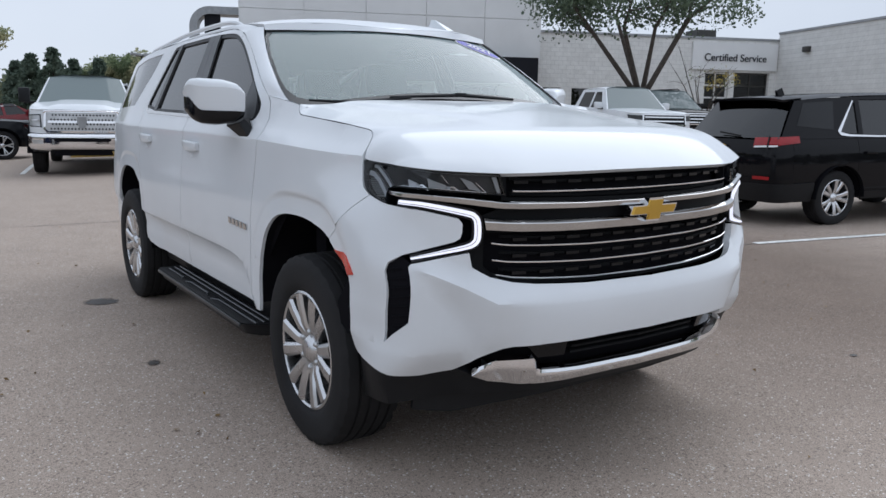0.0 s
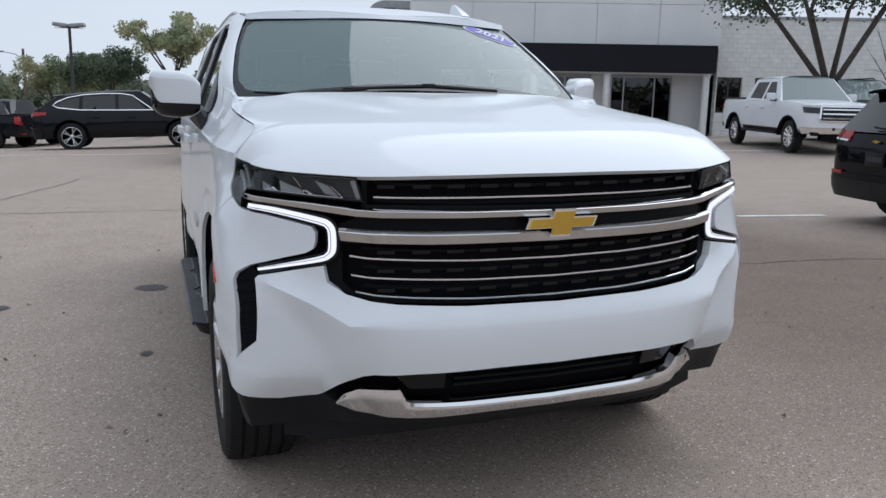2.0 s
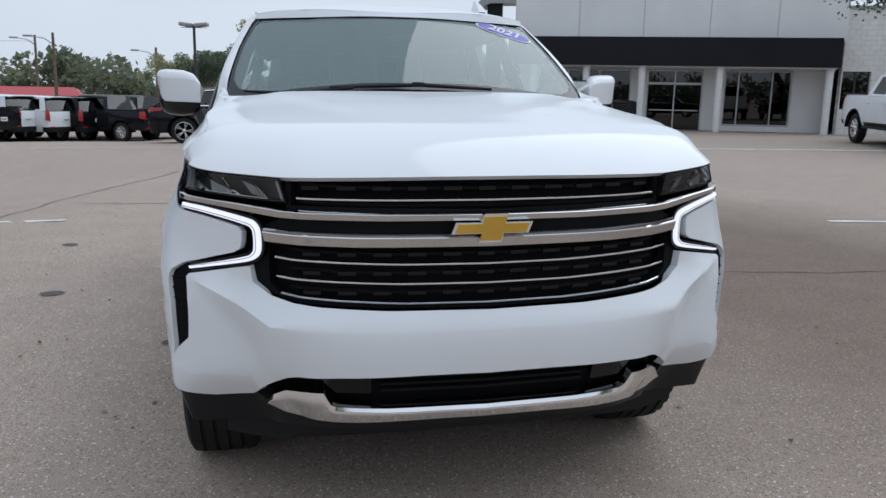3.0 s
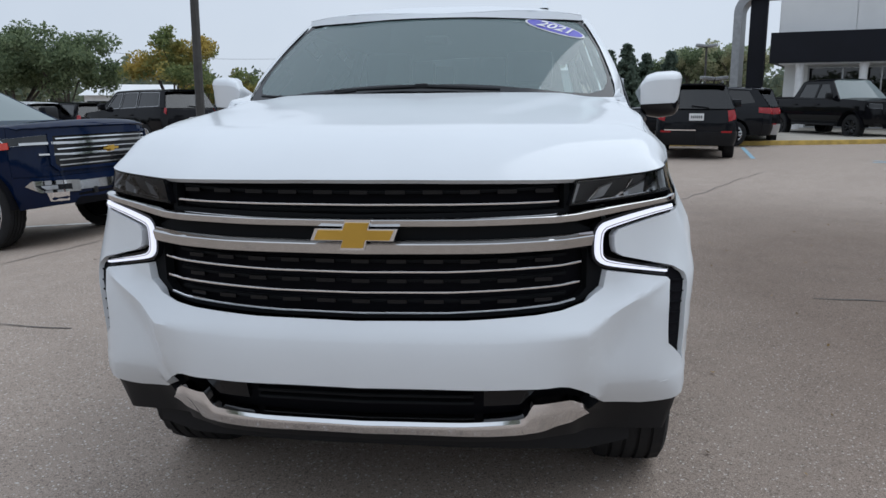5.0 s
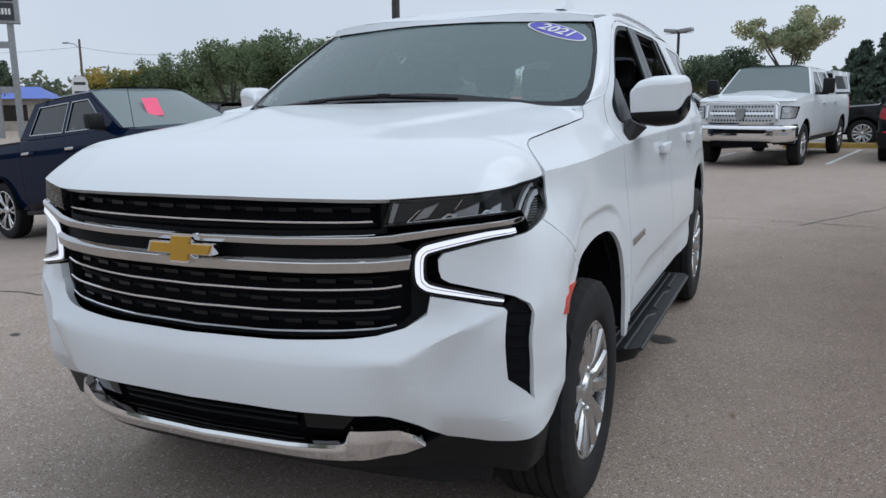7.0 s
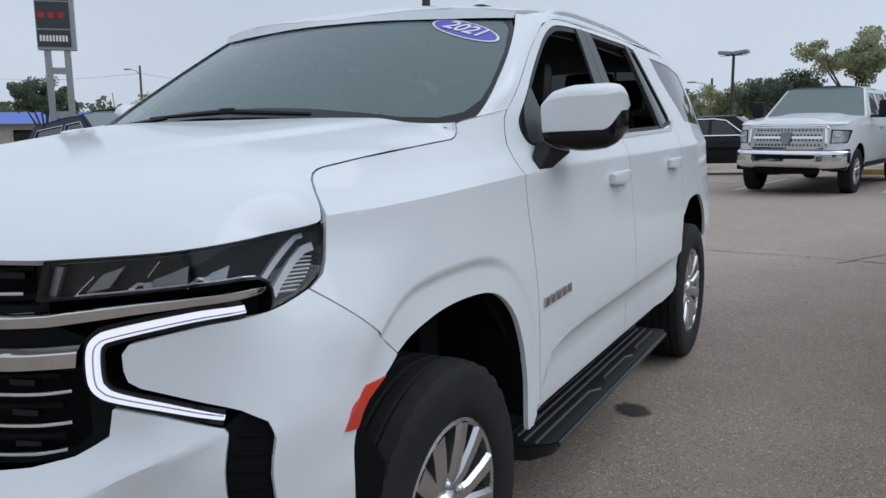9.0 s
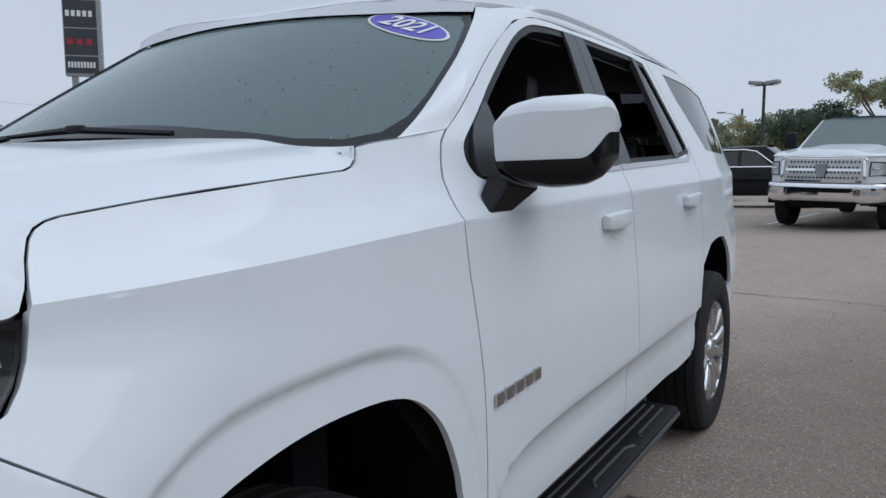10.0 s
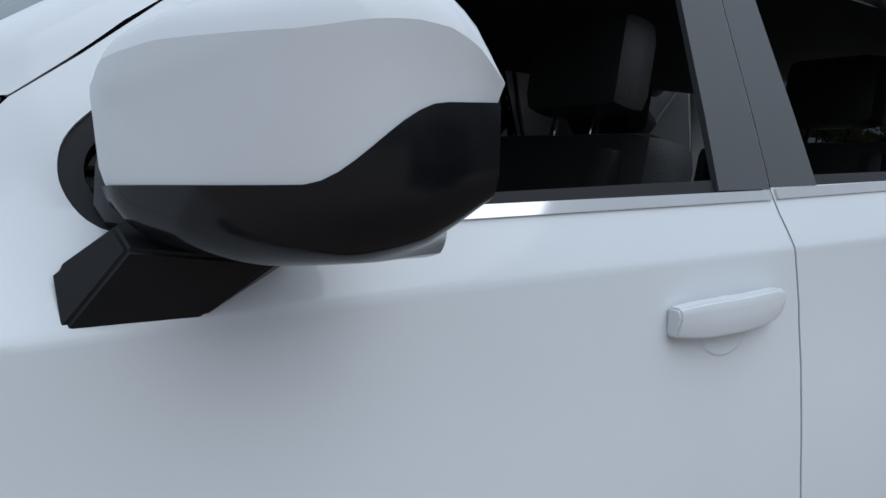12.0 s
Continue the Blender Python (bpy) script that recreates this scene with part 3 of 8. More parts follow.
def folds(y0, y1):
    ys = [y0 + (y1 - y0) * k / 30 for k in range(31)]
    return [[(body.sy(y), z + (crease_z(y) - 1.244 if z > 1.1 else -sill_drop(y))) for y in ys] for z in FOLDS]


def ring_lines(c):
    """Lines along the edge of a wheel flare, to carry its step."""
    out = []
    for rho in (1.12, 1.135, 1.155, 1.175, 1.19):
        line = []
        for k in range(29):
            t = math.pi * k / 28
            ct, st_ = math.cos(t), math.sin(t)
            f = (abs(ct) ** 3 + abs(st_) ** 3) ** (-1 / 3)
            if c == HUB_F:
                line.append((body.sy(1.03 + (0.41 if ct > 0 else 0.508) * rho * f * ct), 0.42 + 0.529 * rho * f * st_))
            else:
                line.append((body.sy(c - 0.02 + 0.43 * rho * f * ct), 0.42 + 0.55 * rho * f * st_))
        out.append(line)
    return out


pair("front_wing", body, Y(wing), M_WHITE, gap=GAP, lines=folds(0.50, 1.55)[4:] + ring_lines(HUB_F))
win1 = [tuple(p) for p in spline([(1.76, 1.318), (1.668, 1.318), (1.645, 1.324), (1.630, 1.340), (1.622, 1.362), (1.624, 1.385), (1.634, 1.404), (1.655, 1.424), (1.70, 1.46), (1.808, 1.537), (2.023, 1.662), (2.13, 1.716), (2.22, 1.748), (2.3, 1.766), (2.42, 1.776), (2.55, 1.780)], 3)] + [(2.635, 1.78), (2.610, 1.336), (2.3, 1.330), (1.95, 1.322)]
door1 = SEAM1[:1] + SEAM2 + [(2.5, 1.802)] + SEAM1_UP[::-1] + SEAM1[:0:-1]
doors = pair("front_door", body, Y(door1), M_WHITE, holes=[Y(win1)], gap=GAP, lines=folds(1.45, 2.7))
win2 = [(2.646, 1.34), (3.42, 1.352), (3.645, 1.375), (3.662, 1.405), (3.6, 1.51), (3.44, 1.757), (3.28, 1.772), (2.675, 1.782)]
door2 = [(2.652, 0.465), (3.35, 0.465), (3.605, 0.50), (3.622, 0.65), (3.648, 0.77)] + SEAM3 + [(3.3, 1.795), (2.9, 1.802)] + SEAM2[::-1][:-1]
rear_doors = pair("rear_door", body, Y(door2), M_WHITE, holes=[Y(win2)], gap=GAP, lines=folds(2.5, 3.8) + ring_lines(HUB_R))
win3 = [(4.06, 1.388), (4.4, 1.375), (4.76, 1.366), (4.70, 1.50), (4.60, 1.68), (4.2, 1.715), (3.72, 1.735), (3.8, 1.62)]
quarter = SEAM3[::-1] + [(3.725, 0.885)] + AR[20:] + [(4.44, 0.44), (4.9, 0.44), (5.12, 0.46), (5.12, 1.2), (5.05, 1.4), (4.86, 1.70), (4.5, 1.745), (4.1, 1.765), (3.75, 1.78)]
pair("rear_quarter_panel", body, Y(quarter), M_WHITE, holes=[Y(win3)], gap=GAP, lines=folds(3.6, 5.1)[4:] + ring_lines(HUB_R))
# tail of the body
e = body.end()
tail = [(body.sy(5.12) + 0.005, 0.5), (e - 0.001, 0.5), (e - 0.001, 1.25), (body.sy(5.12) + 0.005, 1.25)]
pair("tailgate", body, tail, M_WHITE, 0.08)

# dark inner body behind the gaps
pair("inner_body", body, [(body.sx(0.72), 0.5), (body.sy(0.6), 0.55), (body.sy(0.6), 0.9), (body.sy(0.75), 0.97), (body.sy(1.2), 0.97), (body.sy(1.42), 0.7), (body.sy(1.45), 0.5), (body.sy(3.5), 0.5),
                          (body.sy(3.6), 0.8), (body.sy(3.8), 0.97), (body.sy(4.3), 0.97), (body.sy(4.5), 0.7), (body.sy(4.5), 0.5), (body.sy(5.1), 0.5), (body.sy(5.1), 1.28), (body.sy(0.6), 1.26), (body.sx(0.72), 1.1)],
     M_DARK, 0.12, lift=-0.05, depth=0)

# ---- bonnet, windscreen, roof ----
NOSE = [(0, 0.050), (0.15, 0.055), (0.3, 0.070), (0.5, 0.110), (0.6, 0.146), (0.69, 0.193), (0.78, 0.25), (0.845, 0.305), (0.882, 0.36), (0.902, 0.43), (0.911, 0.49), (0.9145, 0.540)]
NOSE_Z = [1.174, 1.174, 1.172, 1.169, 1.168, 1.172, 1.177, 1.183, 1.188, 1.193, 1.198, 1.203]
NOSE_Z = [float(np.interp(k / 5, range(12), NOSE_Z)) for k in range(56)]
NOSE = [(p.x, p.y) for p in spline(NOSE, 5)]
nose = []
for q, z in zip(NOSE, NOSE_Z):
    w = smoothstep((q[1] - 0.22) / 0.26)
    r = body(body.sx(q[0]) * (1 - w) + body.sy(q[1]) * w, z)
    w = smoothstep((q[0] - 0.45) / 0.3)
    nose.append((q[0] + (r[0] - q[0]) * w, q[1] + (r[1] - q[1]) * w))
NOSE = nose


def on(y, z, d=0.0):
    p = body(body.sy(y), z)
    return (p[0] - d, p[1], p[2])


def bonnet_crown(x, y):
    """Height of the bonnet's skin away from its edges, with a raised middle."""
    a = abs(x)
    z = 1.272 + 0.112 * y - (0.036 + 0.008 * max(0.0, (y - 0.6) / 0.6) - 0.012 * smoothstep((y - 0.9) / 0.3)) * (a / 0.86) ** 3
    ridge = 0.30 + 0.42 * max(0.0, y - 0.62)
    return z + 0.009 * (1 - smoothstep((a - ridge) / 0.12)) * smoothstep((y - 0.35) / 0.5)


def along(pts, n, power):
    """n + 1 points spread along a line of points by its length."""
    p = np.array(pts, float)
    d = np.concatenate([[0], np.cumsum(np.linalg.norm(np.diff(p, axis=0), axis=1))])
    t = d[-1] * np.array([power(k / n) for k in range(n + 1)])
    return [np.array([np.interp(q, d, p[:, i]) for i in range(3)]) for q in t]


def bonnet_skin(front, side, rear, n=56, m=64, depth=0.02):
    """The bonnet between its edges, given for one half: front from the middle out, side to the back, rear from the middle out."""
    across = lambda t: 1 - (1 - t) ** 1.7
    back = lambda t: t ** 1.7
    F, R, S = along(front, n, across), along(rear, n, across), along(side, m, back)
    us, vs = [across(i / n) for i in range(n + 1)], [back(j / m) for j in range(m + 1)]
    C = [F[0] + (R[0] - F[0]) * v for v in vs]
    bm = bmesh.new()
    rows = []
    for j, v in enumerate(vs):
        row = []
        for i, u in enumerate(us):
            p = (1 - v) * F[i] + v * R[i] + (1 - u) * C[j] + u * S[j] - ((1 - u) * (1 - v) * F[0] + u * (1 - v) * F[-1] + (1 - u) * v * R[0] + u * v * R[-1])
            x, y = float(p[0]), float(p[1])
            fa = bonnet_crown(F[i][0], F[i][1]) - F[i][2]
            sb = bonnet_crown(S[j][0], S[j][1]) - S[j][2]
            r1 = max(0.0, 1 - v / 0.30) ** 2.3
            r2 = max(0.0, 1 - (1 - u) / 0.17) ** 2.3
            corner = bonnet_crown(F[-1][0], F[-1][1]) - F[-1][2]
            row.append((x, y, bonnet_crown(x, y) - fa * r1 - sb * r2 + corner * r1 * r2))
        rows.append(row)
    full = [[(-x, y, z) for x, y, z in row[:0:-1]] + row for row in rows]
    top = [[bm.verts.new(p) for p in row] for row in full]
    for r, q in zip(top, top[1:]):
        for k in range(len(r) - 1):
            bm.faces.new((r[k], r[k + 1], q[k + 1], q[k]))
    rim = top[0] + [r[-1] for r in top[1:]] + top[-1][-2::-1] + [r[0] for r in top[-2:0:-1]]
    low = [bm.verts.new(v.co + (Vector((0, 0.75, v.co.z - 0.6 * depth)) - v.co).normalized() * depth * 1.2 - Vector((0, 0, 0.6 * depth))) for v in rim]
    for k in range(len(rim)):
        q = (k + 1) % len(rim)
        f = bm.faces.new((rim[q], rim[k], low[k], low[q]))
        e = bm.edges.get((rim[k], rim[q]))
        e.smooth = False
    bmesh.ops.recalc_face_normals(bm, faces=bm.faces)
    return bm


def mirrored(half):
    return half + [(-x, y) for x, y in reversed(half) if x > 1e-6]


shut = [on(0.548, 1.203), on(0.560, 1.232), on(0.574, 1.258), on(0.590, 1.280), on(0.602, 1.292), on(0.618, 1.300), on(0.64, 1.305), on(0.77, 1.319), on(0.88, 1.329), on(1.0, 1.337), on(1.10, 1.344), on(1.205, 1.350), on(1.232, 1.357), on(1.247, 1.366), on(1.256, 1.380), on(1.262, 1.394)]
nose_line = [(x, y, z) for (x, y), z in zip(NOSE, NOSE_Z)]
rear_line = [(x, y, bonnet_crown(x, y)) for x, y in ((0, 1.21), (0.3, 1.225), (0.6, 1.262), (0.80, 1.268))] + [(shut[-1][0] - 0.0035, shut[-1][1], shut[-1][2])]
part("bonnet", bonnet_skin(nose_line[:41], nose_line[40:44] + [(x - 0.0035, y, z) for x, y, z in nose_line[44:] + shut[1:]], rear_line), M_WHITE, suv, "white bonnet with a raised middle")


def screen(x, y):
    return (x, y, 1.42 + (y - 1.25) * 0.567 - 0.19 * x * x - 0.03 * (y - 1.6) ** 2)


scr = [(0, 1.23), (0.4, 1.25), (0.65, 1.30), (0.76, 1.345), (0.808, 1.41), (0.815, 1.48), (0.798, 1.62), (0.765, 1.80), (0.715, 1.965), (0.684, 2.022), (0.45, 1.945), (0.2, 1.905), (0, 1.893)]
glass_ob = part("windscreen", sheet(screen, mirrored(scr), 0.06, depth=0.005, gap=0.004), M_WINDSHIELD, suv, "grey-green tinted windscreen")
glass_ob.visible_shadow = False
frit_in = [(0, 1.31), (0.4, 1.335), (0.60, 1.362), (0.705, 1.40), (0.765, 1.455), (0.786, 1.53), (0.780, 1.62), (0.746, 1.80), (0.698, 1.955), (0.660, 1.998), (0.45, 1.932), (0.2, 1.893), (0, 1.882)]
part("windscreen_border", sheet(screen, mirrored(scr), 0.06, holes=[ccw(mirrored(frit_in))], depth=0.0, lift=0.0015, gap=0.006), M_GLOSSBLACK, suv, "black enamel border of the windscreen")
# cowl under the wipers
part("cowl", sheet(lambda x, y: (x, y, 1.335 + 0.02 * y - 0.10 * x * x), mirrored([(0, 1.15), (0.4, 1.17), (0.78, 1.24), (0.82, 1.35), (0.78, 1.50), (0.5, 1.45), (0, 1.4)]), 0.1, depth=0.01), M_BLACK, suv)

ROOF_C = [(1.88, 1.784), (1.91, 1.812), (1.97, 1.838), (2.1, 1.860), (2.4, 1.884), (3.0, 1.896), (3.6, 1.886), (4.2, 1.846), (4.6, 1.81), (4.95, 1.765)]
ROOF_E = [(1.9, 1.764), (2.05, 1.796), (2.3, 1.818), (2.7, 1.822), (3.3, 1.808), (3.7, 1.79), (4.3, 1.755), (4.95, 1.70)]
rc, re = spline(ROOF_C, 8), spline(ROOF_E, 8)


def roof(x, y):
    c = float(np.interp(y, [p.x for p in rc], [p.y for p in rc]))
    z = float(np.interp(y, [p.x for p in re], [p.y for p in re]))
    return (x, y, z + (c - z) * (1 - min(1.3, abs(x) / 0.70) ** 2.6))


part("roof", sheet(roof, mirrored([(0, 1.897), (0.2, 1.909), (0.45, 1.949), (0.684, 2.026), (0.692, 2.2), (0.705, 2.5), (0.705, 3.3), (0.695, 4.0), (0.66, 4.6), (0.62, 4.92), (0, 4.97)]), 0.07, depth=0.015), M_WHITE, suv)


def ruled(a, b, belly=0.0):
    """A surface between two lines of points, u across and v along."""
    a, b = spline(a, 6), spline(b, 6)

    def fn(u, v):
        v = min(1.0, max(0.0, v))
        i, j = v * (len(a) - 1), v * (len(b) - 1)
        p = a[int(i)].lerp(a[min(int(i) + 1, len(a) - 1)], i % 1)
        q = b[int(j)].lerp(b[min(int(j) + 1, len(b) - 1)], j % 1)
        r = p.lerp(q, u)
        return tuple(r + Vector((0.5, -0.5, 0.7)) * belly * min(1.0, v / 0.25) * 4 * u * (1 - u))

    return fn


def over(x, y):
    """A point just proud of the windscreen."""
    p = screen(x, y)
    return (p[0], p[1] - 0.003, p[2] + 0.007)


# the roof's lip down to the glass
lip = ruled([over(0.0, 1.884), over(0.2, 1.896), over(0.45, 1.936), over(0.60, 1.986), over(0.690, 2.020)], [roof(0.0, 1.900), roof(0.2, 1.912), roof(0.45, 1.952), roof(0.60, 2.000), roof(0.690, 2.030)], 0.0)
pair("roof_lip", lambda u, v: lip(u, v), [(0, 0), (1, 0), (1, 1), (0, 1)], M_WHITE, 0.10, depth=0)

# windscreen pillars between the glass and the door seam, and the roof's edge
pil = ruled([over(0.814, 1.46), over(0.812, 1.53), over(0.796, 1.64), over(0.765, 1.80), over(0.715, 1.97), over(0.682, 2.05)], [on(1.592, 1.434), on(1.65, 1.475), on(1.724, 1.53), on(1.913, 1.644), on(2.12, 1.744), on(2.16, 1.760)], 0.010)
pair("windscreen_pillar", lambda u, v: pil(1 - u, v), [(0, 0), (1, 0), (1, 1), (0, 1)], M_WHITE, 0.09, depth=0)
rail_e = ruled([screen(0.684, 2.052), roof(0.70, 2.3), roof(0.705, 2.7), roof(0.705, 3.4), roof(0.695, 4.0), roof(0.62, 4.92)], [on(2.16, 1.760), on(2.36, 1.797), on(2.7, 1.803), on(3.3, 1.795), on(3.9, 1.775), on(4.86, 1.70)], 0.008)
pair("roof_edge", lambda u, v: rail_e(1 - u, v), [(0, 0), (1, 0), (1, 1), (0, 1)], M_WHITE, 0.06, depth=0)
shelf = ruled([(0.818, 1.270, 1.392), over(0.786, 1.372), over(0.806, 1.415), over(0.814, 1.46)], [on(1.262, 1.394), on(1.32, 1.402), on(1.42, 1.412), on(1.592, 1.434)], 0.0)
pair("wing_top", lambda u, v: shelf(1 - u, v), [(0, 0), (1, 0), (1, 1), (0, 1)], M_WHITE, 0.12, depth=0)

# black strips laid in the shut lines, standing in for the gaps' shade
def seam_strip(pts, half=0.009, lift=-0.0065):
    q = Y(pts)
    a, b = [], []
    for i, p in enumerate(q):
        d = (Vector(q[min(i + 1, len(q) - 1)]) - Vector(q[max(i - 1, 0)])).normalized()
        a.append((p[0] - d.y * half, p[1] + d.x * half))
        b.append((p[0] + d.y * half, p[1] - d.x * half))
    for fl in (False, True):
        part("shade_strip", sheet(body, a + b[::-1], 0.05, lift=lift, depth=0, flip=fl), M_DARK, suv)


seam_strip(SEAM1)
seam_strip(SEAM1_UP)
seam_strip(SEAM2)
seam_strip(SEAM3)
seam_strip([(0.560, 1.232), (0.574, 1.258), (0.590, 1.280), (0.602, 1.292), (0.618, 1.300), (0.64, 1.305), (0.77, 1.319), (0.88, 1.329), (1.0, 1.337), (1.10, 1.344), (1.205, 1.350), (1.232, 1.357), (1.247, 1.366), (1.256, 1.380), (1.262, 1.394)], 0.004, -0.009)

# ---- glass on the flanks ----
for ob, sgn in ((doors[0], 1), (doors[1], -1)):
    fl = sgn < 0
    rub = part("window_seal", sheet(body, Y(win1), 0.06, holes=[inset(ccw(Y(win1)), 0.020)], depth=0.03, lift=-0.004, flip=fl), M_BLACK, ob, "black rubber window seal")
    part("pillar_trim", sheet(body, Y([(2.497, 1.337), (2.6265, 1.337), (2.6535, 1.78), (2.556, 1.78)]), 0.06, depth=0.01, lift=0.0015, flip=fl), M_SATIN, ob, "satin black pillar trim")
    part("mirror_base", sheet(body, Y([(1.678, 1.320), (1.80, 1.326), (1.772, 1.500), (1.758, 1.502), (1.686, 1.446), (1.665, 1.415), (1.651, 1.373), (1.646, 1.340), (1.653, 1.325)]), 0.05, depth=0.02, lift=0.005, flip=fl), M_SATIN, ob)
    part("belt_strip", sheet(body, Y([(1.70, 1.311), (2.622, 1.320), (2.622, 1.335), (1.70, 1.326)]), 0.06, depth=0.01, lift=0.004, flip=fl), M_DARKCHROME, ob, "chrome belt strip")
    if sgn < 0:
        g = part("window_pane", sheet(body, inset(ccw(Y(win1)), 0.015), 0.08, depth=0, lift=-0.012, flip=fl), M_TINT, ob, "grey tinted window pane")
for ob, sgn in ((rear_doors[0], 1), (rear_doors[1], -1)):
    fl = sgn < 0
    part("window_seal", sheet(body, Y(win2), 0.06, holes=[inset(ccw(Y(win2)), 0.018)], depth=0.03, lift=-0.004, flip=fl), M_BLACK, ob, "black rubber window seal")
    part("pillar_trim", sheet(body, Y([(2.6305, 1.340), (2.765, 1.341), (2.742, 1.78), (2.657, 1.78)]), 0.06, depth=0.01, lift=0.0015, flip=fl), M_SATIN, ob, "satin black pillar trim")
    part("window_divider", sheet(body, Y([(3.40, 1.36), (3.47, 1.362), (3.34, 1.77), (3.29, 1.77)]), 0.06, depth=0.02, lift=0.0, flip=fl), M_SATIN, ob)
    part("belt_strip", sheet(body, Y([(2.638, 1.321), (3.60, 1.338), (3.68, 1.370), (3.685, 1.40), (3.66, 1.395), (3.60, 1.356), (2.638, 1.337)]), 0.06, depth=0.01, lift=0.004, flip=fl), M_DARKCHROME, ob, "chrome belt strip")
    part("quarter_light", sheet(body, Y([(3.46, 1.365), (3.645, 1.385), (3.655, 1.40), (3.43, 1.755), (3.335, 1.765)]), 0.08, depth=0, lift=-0.010, flip=fl), M_TINT, ob)
    if sgn < 0:
        part("window_pane", sheet(body, inset(ccw(Y(win2)), 0.015), 0.08, depth=0, lift=-0.012, flip=fl), M_TINT, ob, "grey tinted window pane")
pair("rear_side_window", body, inset(ccw(Y(win3)), 0.002), M_TINT, 0.08, depth=0, lift=-0.003, label="dark tinted fixed window")

# ---- front ----
bump_top = X([(0, 0.781), (0.3, 0.784), (0.50, 0.793), (0.575, 0.801), (0.64, 0.818), (0.69, 0.85), (0.698, 0.90), (0.862, 0.868), (0.869, 0.858), (0.879, 0.76), (0.888, 0.665), (0.913, 0.622)]) + \
    [(body.sy(0.372), 0.592), (body.sy(0.364), 0.70), (body.sy(0.349), 0.84), (body.sy(0.333), 0.872), (body.sx(0.882), 0.896)] + \
    X([(0.866, 0.903), (0.745, 0.938), (0.727, 0.950), (0.722, 0.97), (0.722, 1.0), (0.735, 1.017)]) + [(0.906, 1.047), (0.979, 1.056), (1.011, 1.060), (1.050, 1.067), (1.085, 1.076)] + Y([(0.4615, 1.0845), (0.6317, 0.9547), (0.7047, 0.8987)])
bump_low = Y(AF[29:4:-1] + [(0.512, 0.53), (0.45, 0.503)]) + X([(0.90, 0.472), (0.80, 0.458), (0.715, 0.468), (0.70, 0.48), (0.688, 0.505), (0.64, 0.542), (0.60, 0.566), (0.57, 0.575), (0.45, 0.582), (0.2, 0.587), (0, 0.587)])
full = both((bump_top + bump_low)[::-1])
fold = X([(0.0, 0.735), (0.645, 0.735), (0.85, 0.850)])
fold2 = X([(0.645, 0.735), (0.655, 0.60)])
bumper = part("front_bumper", sheet(body, full, 0.036, depth=0.03, gap=0.0004, lines=[[(f * q, z + d) for q, z in fold] for f in (1, -1) for d in (-0.014, 0.0, 0.014)] + [fold2, [(-q, z) for q, z in fold2]] + [[(f * q, z + d) for q, z in X([(0.72, 0.55), (0.86, 0.551)]) + Y([(0.40, 0.572), (0.53, 0.598)])] for f in (1, -1) for d in (-0.007, 0.007)]), M_WHITE, suv, "white front bumper with angular facets")


def grille_face(q, z):
    """The plain front behind the bumper's bulge, for the grille and its strips."""
    p = body(q, max(z, 0.96))
    return (p[0], p[1], z)


part("grille_back", sheet(grille_face, both(X([(0, 0.765), (0.60, 0.780), (0.72, 0.84), (0.73, 1.05), (0.70, 1.10), (0.62, 1.175), (0, 1.18)])), 0.07, lift=-0.075, depth=0), M_DARK, suv, "black grille backing")
GRILLE = part("grille", sheet(grille_face, both(X([(0, 0.774), (0.30, 0.777), (0.50, 0.786), (0.575, 0.794), (0.64, 0.812), (0.694, 0.846), (0.70, 0.90), (0.68, 0.935), (0.672, 1.02), (0.60, 1.05), (0.60, 1.17), (0, 1.174)])), 0.06,
                              holes=[ccw(both(X([(0, 0.784), (0.30, 0.787), (0.49, 0.795), (0.57, 0.805), (0.63, 0.823), (0.655, 0.85), (0.655, 0.965), (0, 0.965)]))), ccw(both(X([(0, 1.075), (0.585, 1.085), (0.585, 1.160), (0, 1.166)])))],
                              lift=-0.026, depth=0.03), M_GRILLE, suv, "black grille with thin chrome strips")


def bar(name, low, high, dome, material, parent, lift, label="", n=90, back=0.03, fn=body, place=X):
    """A moulding across the front between two edges given for one half as (x, z), rounded over by dome."""
    ls, hs = place(low), place(high)
    bm = bmesh.new()
    rows = []
    m = 14
    for i in range(-n, n + 1):
        f = abs(i) / n
        sa, sb = ls[-1][0] * f, hs[-1][0] * f
        za, zb = float(np.interp(sa, *zip(*ls))), float(np.interp(sb, *zip(*hs)))
        row = []
        for k in range(-1, m + 2):
            t = min(1.0, max(0.0, k / m))
            q, z = sa + (sb - sa) * t, za + (zb - za) * t
            q = math.copysign(q, i) if i else 0.0
            e = 0.003
            p = Vector(fn(q, z))
            nrm = (Vector(fn(q + e, z)) - Vector(fn(q - e, z))).cross(Vector(fn(q, z + e)) - Vector(fn(q, z - e))).normalized()
            out = lift + dome * float(np.interp(t, (0, 0.06, 0.14, 0.70, 0.76, 1), (0.1, 0.78, 0.84, 1.0, 0.98, 0.12))) if 0 <= k <= m else lift - back
            row.append(bm.verts.new(p + nrm * out))
        rows.append(row)
    for a, b in zip(rows, rows[1:]):
        for k in range(len(a) - 1):
            bm.faces.new((a[k], b[k], b[k + 1], a[k + 1]))
    bm.faces.new(rows[0])
    bm.faces.new(rows[-1][::-1])
    return part(name, bm, material, parent, label, sharp=radians(24))


def strip(name, pts, h, material, parent, lift, depth=0.02, label="", step=0.05):
    back = [(float(np.interp(q, body.s, body.x)), z) for q, z in pts]
    return bar(name, [(x, z - h / 2) for x, z in back], [(x, z + h / 2) for x, z in back], h * 0.4, material, parent, lift, label, 40, 0.004, grille_face)


